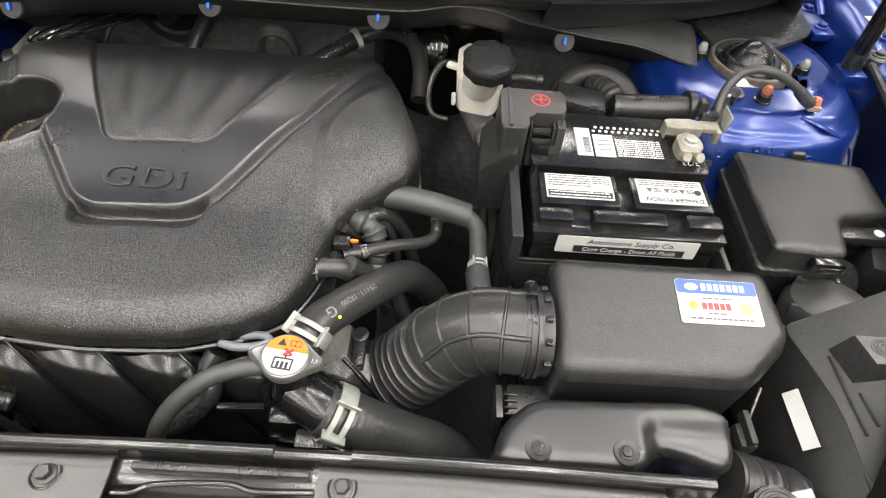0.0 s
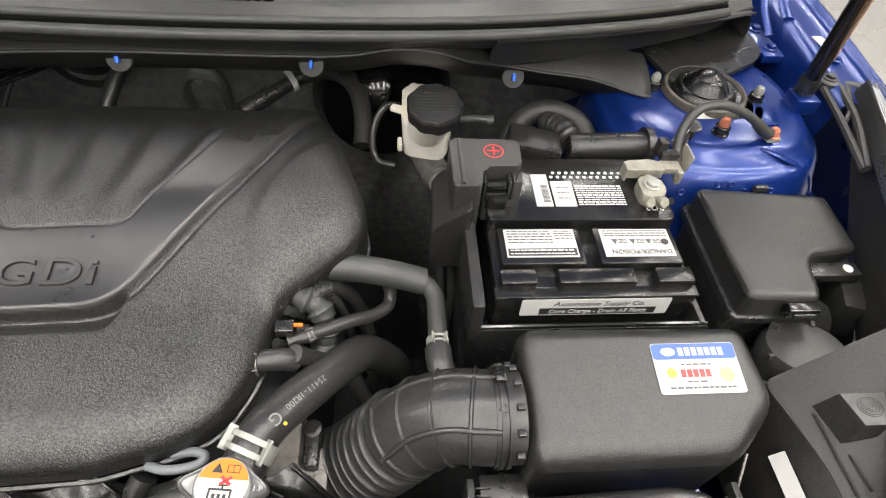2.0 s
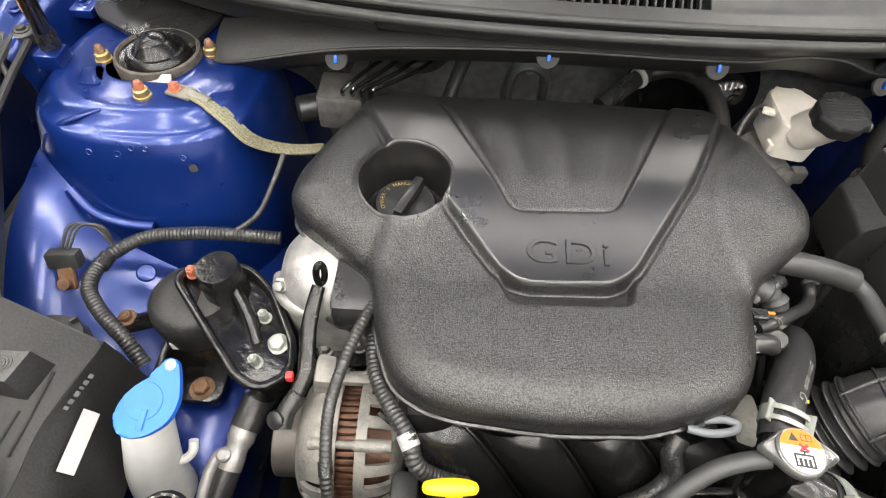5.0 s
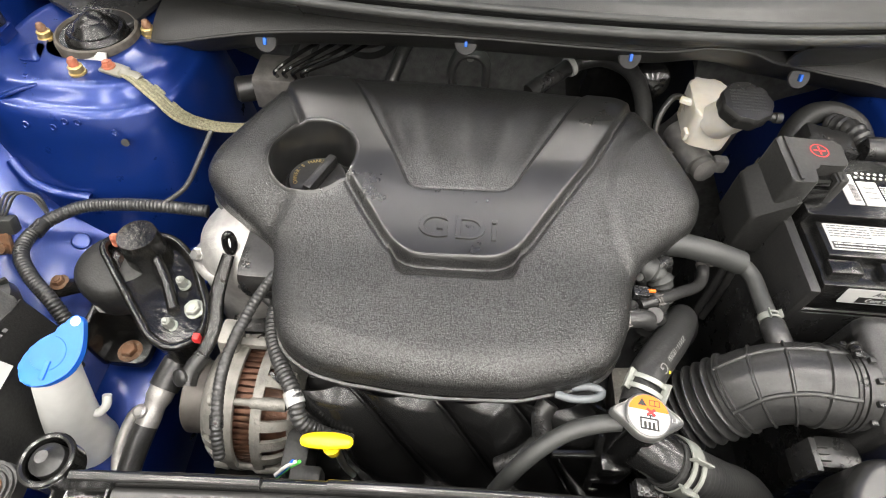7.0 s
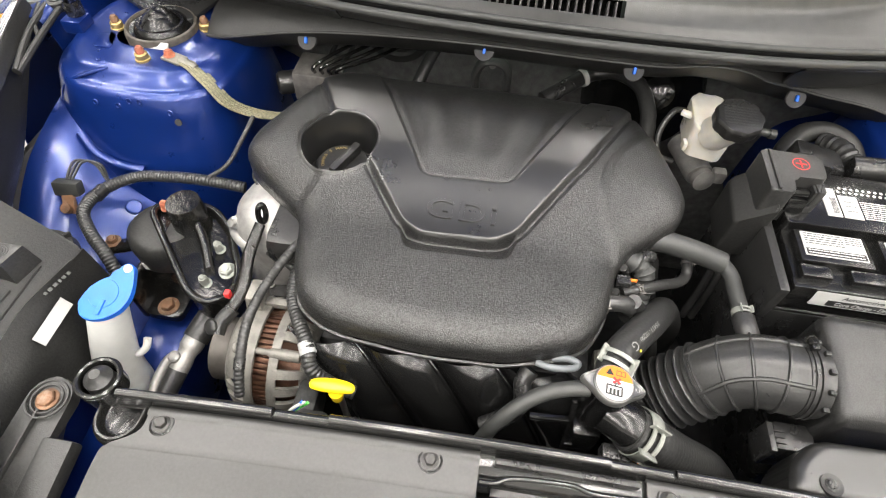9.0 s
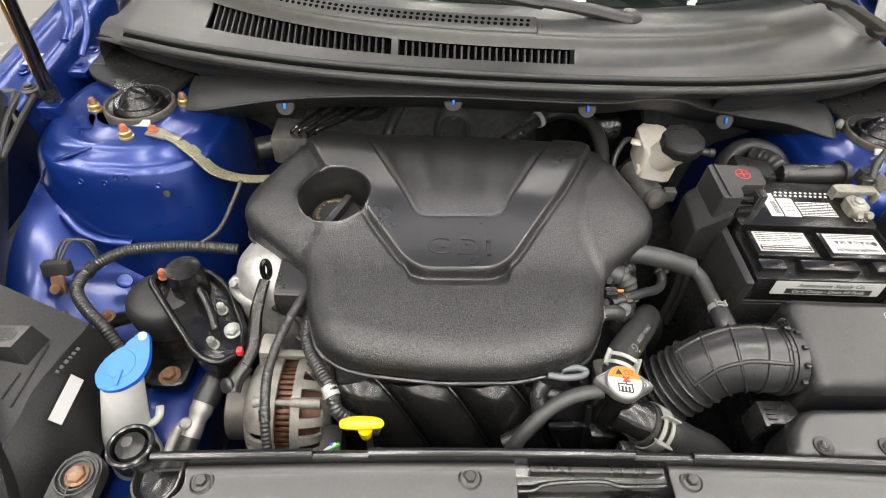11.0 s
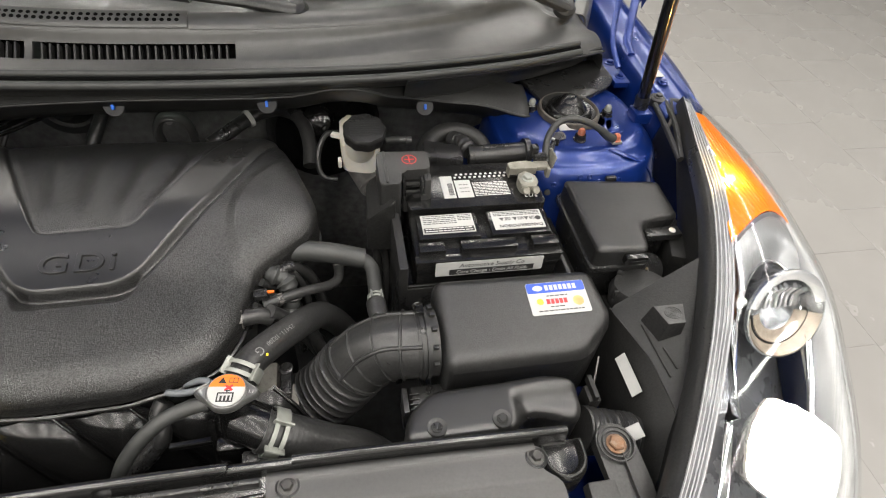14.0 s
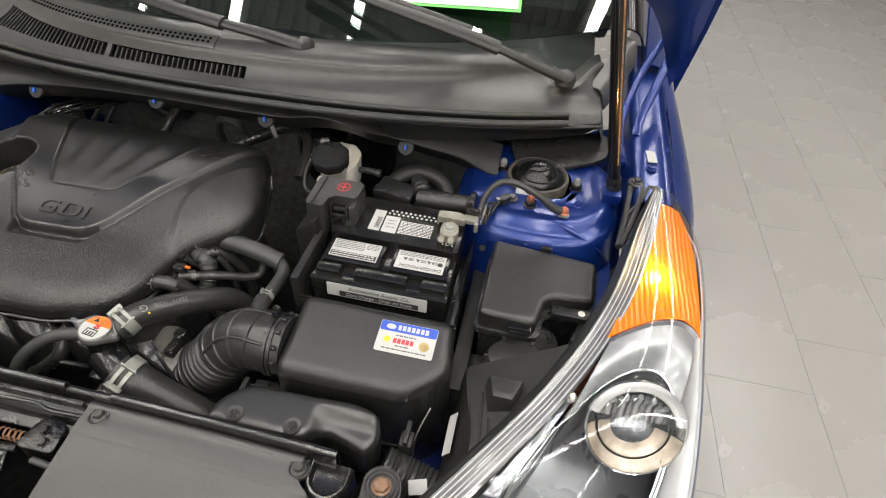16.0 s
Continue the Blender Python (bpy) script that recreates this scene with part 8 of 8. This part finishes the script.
def side_cover(s):
    """Shield between the bay and the back of the headlight."""
    sc = thing("headlight_shield", (s * 0.55, 0.25, 0.72), "matt black plastic shield behind the headlight", "shield", "headlight shields")

    def top(x, y):
        return 0.898 + 0.36 * (abs(x) - 0.51) - 0.10 * (0.3 - y)

    O = [(0.514, 0.319), (0.640, 0.352), (0.618, 0.305), (0.592, 0.262), (0.567, 0.222), (0.546, 0.185), (0.536, 0.166), (0.534, 0.202), (0.532, 0.236), (0.525, 0.265)]
    O = rim([(s * x, y) for x, y in (O if s > 0 else O[::-1])], 0.006)
    bm = B()
    prism(bm, O, 0.76, top, 0.003, 2, draft=-0.03)
    part("panel", bm, "plastic_matt", sc)
    bm = B()
    edge = [(0.5145, 0.320, 0.9005), (0.5255, 0.265, 0.9035), (0.5325, 0.236, 0.9025), (0.5345, 0.202, 0.899), (0.537, 0.16, 0.894), (0.50, 0.10, 0.885), (0.44, 0.03, 0.872)]
    mid = [(0.512, 0.321, 0.875), (0.515, 0.265, 0.872), (0.513, 0.234, 0.870), (0.511, 0.20, 0.866), (0.506, 0.155, 0.860), (0.48, 0.10, 0.855), (0.43, 0.03, 0.85)]
    low = [(x - 0.010, y, 0.79) for x, y, z in mid]
    sheet(bm, [mir(s, edge), mir(s, mid), mir(s, low)], 4, 3, 0.002, flip=s > 0)
    part("inner_face", bm, "plastic_matt", sc, "", 50)
    bm = B()
    sheet(bm, [mir(s, [(0.537, 0.175, 0.893), (0.50, 0.10, 0.884), (0.44, 0.03, 0.871)]), mir(s, [(0.552, 0.175, 0.90), (0.52, 0.125, 0.895), (0.455, 0.03, 0.88)])], 4, 2, 0.003, flip=s < 0)
    part("front_strip", bm, "plastic_matt", sc, "", 50)
    for a_, b_ in (((0.54, 0.285), (0.546, 0.215)), ((0.552, 0.25), (0.556, 0.222))):
        bm = B()
        tube(bm, [(s * a_[0], a_[1], top(*a_) + 0.0005), (s * b_[0], b_[1], top(*b_) + 0.0005)], 0.0016, 6, 1)
        part("crease", bm, "plastic_matt", sc)
    bm = B()
    prism(bm, [(s * x, y) for x, y in ((0.545, 0.289), (0.552, 0.262), (0.574, 0.262), (0.584, 0.289))][::int(-s)], 0.90, 0.939, 0.0015, 2, draft=0.25)
    part("stop_pad", bm, "rubber", sc, "wedge-shaped rubber stop")
    for k in range(4):
        bm = B()
        rr = 0.0025 + k * 0.0026
        tube(bm, [(s * 0.5645 + rr * math.cos(radians(a)), 0.277 + rr * 0.8 * math.sin(radians(a)), 0.9392) for a in range(0, 361, 20)], 0.0005, 6, 1)
        part("pad_groove", bm, "rubber_grey", sc)
    bm = B()
    box(bm, (0, 0, 0), (0.0145, 0.052, 0.001), m=frame_at((s * 0.5110, 0.2365, 0.8803), (-s * 0.82, 0.0, 0.57), (s * 0.57, 0.0, 0.82)))
    part("white_label", bm, "white", sc, "plain white label")
    if s > 0:
        bm = B()
        box(bm, (0, 0, 0), (0.022, 0.016, 0.002), 0.0006, m=frame_at((0.4885, 0.1685, 0.876), (-0.2, -0.4, 0.9), (1, 0.3, 0)))
        part("paper_tab", bm, "white", sc, "loose white paper tab")
    if s < 0:
        bars("small_print", -0.018, 0.018, [0.0], 0, 0.004, "plastic_grey", sc, fill=0.7, m=frame_at((-0.5165, 0.272, 0.9005), (0.3, 0, 1), (0.25, 0.95, 0)))
    # rubber strip along the lens
    bm = B()
    pts = [Vector((s * x, y, z)) for x, y, z in INNER]
    off = [Vector((-s * 0.010 * min(1, 0.25 + i * 0.3), 0.004, -0.007)) for i in range(len(pts))]
    sheet(bm, [[p + o * 0.12 for p, o in zip(pts, off)], [p + o * 0.2 + Vector((0, 0, 0.003)) for p, o in zip(pts, off)], [p + o for p, o in zip(pts, off)], [p + o * 1.4 + Vector((0, 0, -0.010)) for p, o in zip(pts, off)]], 4, 2, 0.002, flip=s > 0)
    part("seal_strip", bm, "rubber", sc, "black rubber strip along the lamp")
    if s > 0:
        bm = B()
        box(bm, (s * 0.675, 0.42, 0.862), (0.05, 0.06, 0.07), 0.008, rot=(0, 0, s * -20))
        part("back_box", bm, "plastic_matt", sc)
    dx, dy, dz = (0.575, 0.345, 0.872) if s > 0 else (0.602, 0.330, 0.832)
    bm = B()
    lathe(bm, [(0.040, 0), (0.040, 0.02), (0.034, 0.03), (0.02, 0.032)], frame_at((s * dx, dy, dz), (-s * 0.1, 0.25, 1)), 28)
    dc = part("dust_cap", bm, "rubber", sc, "round rubber dust cap")
    for a in range(0, 360, 60):
        bm = B()
        box(bm, (0, 0, 0), (0.008, 0.004, 0.012), 0.001, m=frame_at((s * dx + 0.038 * math.cos(radians(a)), dy + 0.038 * math.sin(radians(a)), dz + 0.021), (0, 0.2, 1)) @ pose(0, 0, 0, 0, 0, a))
        part("lug", bm, "rubber", dc)
    br_ = thing("lamp_bracket", (s * 0.721, 0.676, 0.975), "grey plastic truss bracket at the headlight's tip", "bracket", "headlight brackets")
    bm = B()
    lathe(bm, [(0.014, 0.966), (0.014, 0.978), (0.011, 0.980)], Matrix.Translation((s * 0.721, 0.676, 0)), 22)
    tube(bm, mir(s, [(0.721, 0.676, 0.974), (0.745, 0.668, 0.976), (0.758, 0.655, 0.98)]), 0.006, 8, 3, flat=0.7)
    tube(bm, mir(s, [(0.712, 0.666, 0.972), (0.703, 0.60, 0.968), (0.692, 0.53, 0.962)]), 0.0045, 8, 3)
    tube(bm, mir(s, [(0.730, 0.666, 0.976), (0.716, 0.60, 0.974), (0.694, 0.53, 0.964)]), 0.0045, 8, 3)
    tube(bm, mir(s, [(0.738, 0.664, 0.977), (0.720, 0.62, 0.974), (0.703, 0.60, 0.967)]), 0.0035, 8, 3)
    part("truss", bm, "plastic_grey", br_)
    bm = B()
    hexbolt(bm, (s * 0.721, 0.676, 0.980), (0, 0, 1), 0.006, 0.005, 1.5)
    part("bolt", bm, "plastic_grey", br_)


both(side_cover)
bm = B()
box(bm, (0.462, 0.222, 0.850), (0.016, 0.022, 0.05), 0.004)
box(bm, (0.462, 0.226, 0.878), (0.006, 0.030, 0.012), 0.002)
part("hose_end", bm, "plastic_matt", snor)
bm = B()
tube(bm, [(0.44, 0.19, 0.855), (0.475, 0.185, 0.845), (0.505, 0.18, 0.84)], lambda s_: 0.026 + 0.0015 * math.sin(s_ * 70), 22, 14)
part("corrugated_end", bm, "rubber", snor)

# ---- front panel fittings ----
for x in (-0.335, -0.087, 0.126, 0.364):
    bm = B()
    y = crest(x) - 0.0215
    lathe(bm, [(0.0116, -0.004), (0.0114, 0.0006), (0.0104, 0.0012), (0.0094, 0.0006), (0.0090, -0.0002)], frame_at((x, y, 0.9066), (0, 0.03, 1)), 32)
    bs_ = part("bolt_seat", bm, "plastic", front)
    bm = B()
    hexbolt(bm, (x, y, 0.9066), (0, 0.03, 1), 0.0056, 0.0062, 1.42)
    part("bolt", bm, "bolt_dark", bs_)
for x in (0.271, 0.339):
    bm = B()
    lathe(bm, [(0.0105, 0.909), (0.010, 0.9135), (0.008, 0.9125)], Matrix.Translation((x, 0.187, 0)), 24)
    seat = part("bolt_seat", bm, "plastic_grey", snor)
    bm = B()
    hexbolt(bm, (x, 0.187, 0.912), (0, 0, 1), 0.0045, 0.004, 1.3)
    part("bolt", bm, "plastic", seat)
for s in (-1, 1):
    x, y = (0.395, 0.146) if s > 0 else (-0.379, 0.146)
    bm = B()
    U = [(-0.0235, 0.015), (-0.024, 0.004)] + [(-0.024 * math.cos(radians(a)), -0.026 * math.sin(radians(a))) for a in range(15, 180, 15)] + [(0.024, 0.004), (0.0235, 0.015)]
    U = [p for k in range(len(U)) for p in (U[k], ((U[k][0] + U[(k + 1) % len(U)][0]) / 2, (U[k][1] + U[(k + 1) % len(U)][1]) / 2))]
    rings = [[bm.verts.new((x + px * k, y + (py - 0.006) * k + 0.006, z)) for px, py in U] for k, z in ((1.04, 0.87), (1.02, 0.896), (0.97, 0.9015), (0.90, 0.9035), (0.83, 0.9035), (0.77, 0.9015), (0.73, 0.897), (0.69, 0.894), (0.60, 0.893))]
    for p, q in zip(rings, rings[1:]):
        for j in range(len(U)):
            bm.faces.new((p[j], p[(j + 1) % len(U)], q[(j + 1) % len(U)], q[j]))
    bm.faces.new(rings[-1])
    bmesh.ops.recalc_face_normals(bm, faces=bm.faces)
    part("stop_cup", bm, "tie_paint", front, "glossy black cup")
    cb = thing("corner_bracket", (s * 0.452, 0.11, 0.88), "grey plastic corner bracket with a rusty bolt", "bracket", "corner brackets")
    bm = B()
    q = rim([(s * 0.432, 0.158), (s * 0.442, 0.172), (s * 0.464, 0.172), (s * 0.474, 0.156), (s * 0.478, 0.10), (s * 0.462, 0.03), (s * 0.44, 0.03), (s * 0.435, 0.10)][::s], 0.012)
    prism(bm, q, 0.885, lambda x, y: 0.902 - 0.12 * (0.17 - y), 0.003, 2)
    part("plate", bm, "plastic_grey", cb)
    for rr in (0.014, 0.0185):
        bm = B()
        tube(bm, [(s * 0.453 + rr * math.cos(radians(a)), 0.150 + rr * math.sin(radians(a)), 0.9015) for a in range(0, 361, 15)], 0.0013, 6, 1)
        part("ring", bm, "plastic_grey", cb)
    bm = B()
    hexbolt(bm, (s * 0.453, 0.150, 0.900), (0, 0, 1), 0.0085, 0.006, 1.25)
    part("bolt", bm, "rust", cb)
    bm = B()
    box(bm, (s * 0.4575, 0.09, 0.8955), (0.002, 0.10, 0.006), 0.0008, rot=(6, 0, s * 3))
    part("rib", bm, "plastic_grey", cb)
    bm = B()
    box(bm, (s * 0.425, 0.06, 0.88), (0.03, 0.12, 0.02), 0.004, rot=(8, 0, 0))
    part("end_cover", bm, "plastic_grey", front)
st = thing("bonnet_stop", (-0.407, 0.172, 0.90), "round black rubber bonnet stop in a ring", "bonnet stop")
bm = B()
tube(bm, [(-0.407 + 0.019 * math.cos(radians(a)), 0.172 + 0.019 * math.sin(radians(a)), 0.917) for a in range(0, 361, 15)], 0.0028, 8, 2)
lathe(bm, [(0.020, 0.895), (0.0205, 0.915), (0.0175, 0.917), (0.0168, 0.905), (0.0165, 0.896)], Matrix.Translation((-0.407, 0.171, 0)), 28, lid=False)
part("cup", bm, "tie_paint", st)
bm = B()
lathe(bm, [(0.014, 0.90), (0.013, 0.918), (0.008, 0.922), (0.005, 0.926)], Matrix.Translation((-0.407, 0.172, 0)), 24)
part("buffer", bm, "rubber", st)

lt = thing("bonnet_latch", (0.04, 0.12, 0.85), "greasy steel bonnet latch with a rusty spring", "latch")
bm = B()
box(bm, (0.036, 0.16, 0.895), (0.13, 0.006, 0.03), 0.002)
box(bm, (0.036, 0.145, 0.884), (0.13, 0.03, 0.004), 0.001)
part("bracket", bm, "plastic", lt)
bm = B()
prism(bm, rim([(0.052, 0.105), (0.058, 0.138), (0.075, 0.145), (0.092, 0.138), (0.097, 0.105)], 0.006), 0.865, 0.895, 0.002)
part("plate", bm, "oily", lt)
bm = B()
box(bm, (-0.015, 0.118, 0.878), (0.03, 0.035, 0.02), 0.003)
part("side_plate", bm, "oily", lt)
bm = B()
tube(bm, [(0.020 + i * 0.0011, 0.118 + 0.006 * math.cos(i * 1.05), 0.886 + 0.006 * math.sin(i * 1.05)) for i in range(30)], 0.0011, 6, 2)
part("spring", bm, "rust", lt)
bm = B()
tube(bm, [(-0.005, 0.105, 0.880), (0.02, 0.104, 0.884), (0.05, 0.106, 0.886)], 0.005, 10, 3, flat=0.5)
tube(bm, [(0.035, 0.10, 0.882), (0.042, 0.07, 0.872), (0.045, 0.04, 0.86)], 0.006, 10, 3, flat=0.5)
part("hook", bm, "oily", lt)
for x, y, z in ((0.072, 0.128, 0.895), (0.08, 0.115, 0.895), (-0.02, 0.125, 0.888)):
    bm = B()
    hexbolt(bm, (x, y, z), (0, -0.2, 1), 0.005, 0.005, 1.2)
    part("bolt", bm, "oily", lt)
bm = B()
tube(bm, [(0.075, 0.098, 0.885), (0.10, 0.096, 0.885)], 0.004, 10, 1)
part("cable_end", bm, "rubber_grey", lt)
cc = thing("fan_connector", (0.10, 0.195, 0.86), "small black connector with yellow and green wires", "connector")
bm = B()
box(bm, (0.092, 0.198, 0.866), (0.03, 0.016, 0.02), 0.003)
part("plug", bm, "plastic", cc)
for k, c_ in enumerate(("sticker_yellow", "orange", "print_white")):
    bm = B()
    tube(bm, [(0.102, 0.196, 0.868 + k * 0.002), (0.112, 0.194, 0.87), (0.12, 0.19, 0.862 + 0.003 * k)], 0.0013, 6, 4)
    part("wire", bm, c_, cc)
bumper = thing("bumper", (0, -0.1, 0.4), "blue front bumper cover below the headlights", "bumper")
for s in (-1, 1):
    bm = B()
    rows = [mir(s, [(x + 0.008, y + 0.004, z - 0.026) for x, y, z in OUTER[1:]]), mir(s, [(x + 0.015, y + 0.005, z - 0.045) for x, y, z in OUTER[1:]]), mir(s, [(x + 0.018, y + 0.005, z - 0.12) for x, y, z in OUTER[1:]]), mir(s, [(x + 0.01, y + 0.01, 0.45) for x, y, z in OUTER[1:]])]
    sheet(bm, rows, 4, 3, 0.003, flip=s > 0)
    part("corner", bm, "blue", bumper, "", 60)
bm = B()
sheet(bm, [[(x, -0.14 + 0.06 * (x / 0.63) ** 2, z) for x in (-0.63, -0.3, 0, 0.3, 0.63)] for z in (0.84, 0.7, 0.5, 0.35)], 4, 3, 0.003)
part("centre", bm, "blue", bumper)

# ---- floor tiles ----
TW, TL = 0.34, 0.64
bm = B()
box(bm, (0, 0, -0.0055), (TW - 0.0008, TL - 0.0008, 0.011), 0.0004, seg=1)
tile_me = bpy.data.meshes.new("tile")
bm.to_mesh(tile_me)
bm.free()
tile_me.materials.append(M["floor"])
floor_ob = bpy.data.objects["floor"]
rest = B()
for i in range(-24, 19):
    for j in range(-12, 13):
        x, y = 1.585 + (i + 0.5) * TW, 1.345 + (j + 0.5) * TL + (0.41 if i % 2 else 0)
        if not (-6.4 < x < 7.4 and -4.6 < y < 8.6):
            continue
        if -2 <= i <= 9 and -3 <= j <= 8:
            o = new("tile", tile_me)
            o.location = (x, y, random.uniform(-0.00012, 0.00012))
            o.parent = floor_ob
        else:
            box(rest, (x, y, -0.0055), (TW - 0.0008, TL - 0.0008, 0.011))
r_ob = part("tile_field", rest, "floor", floor_ob)
tagged(r_ob, kind="stuff")
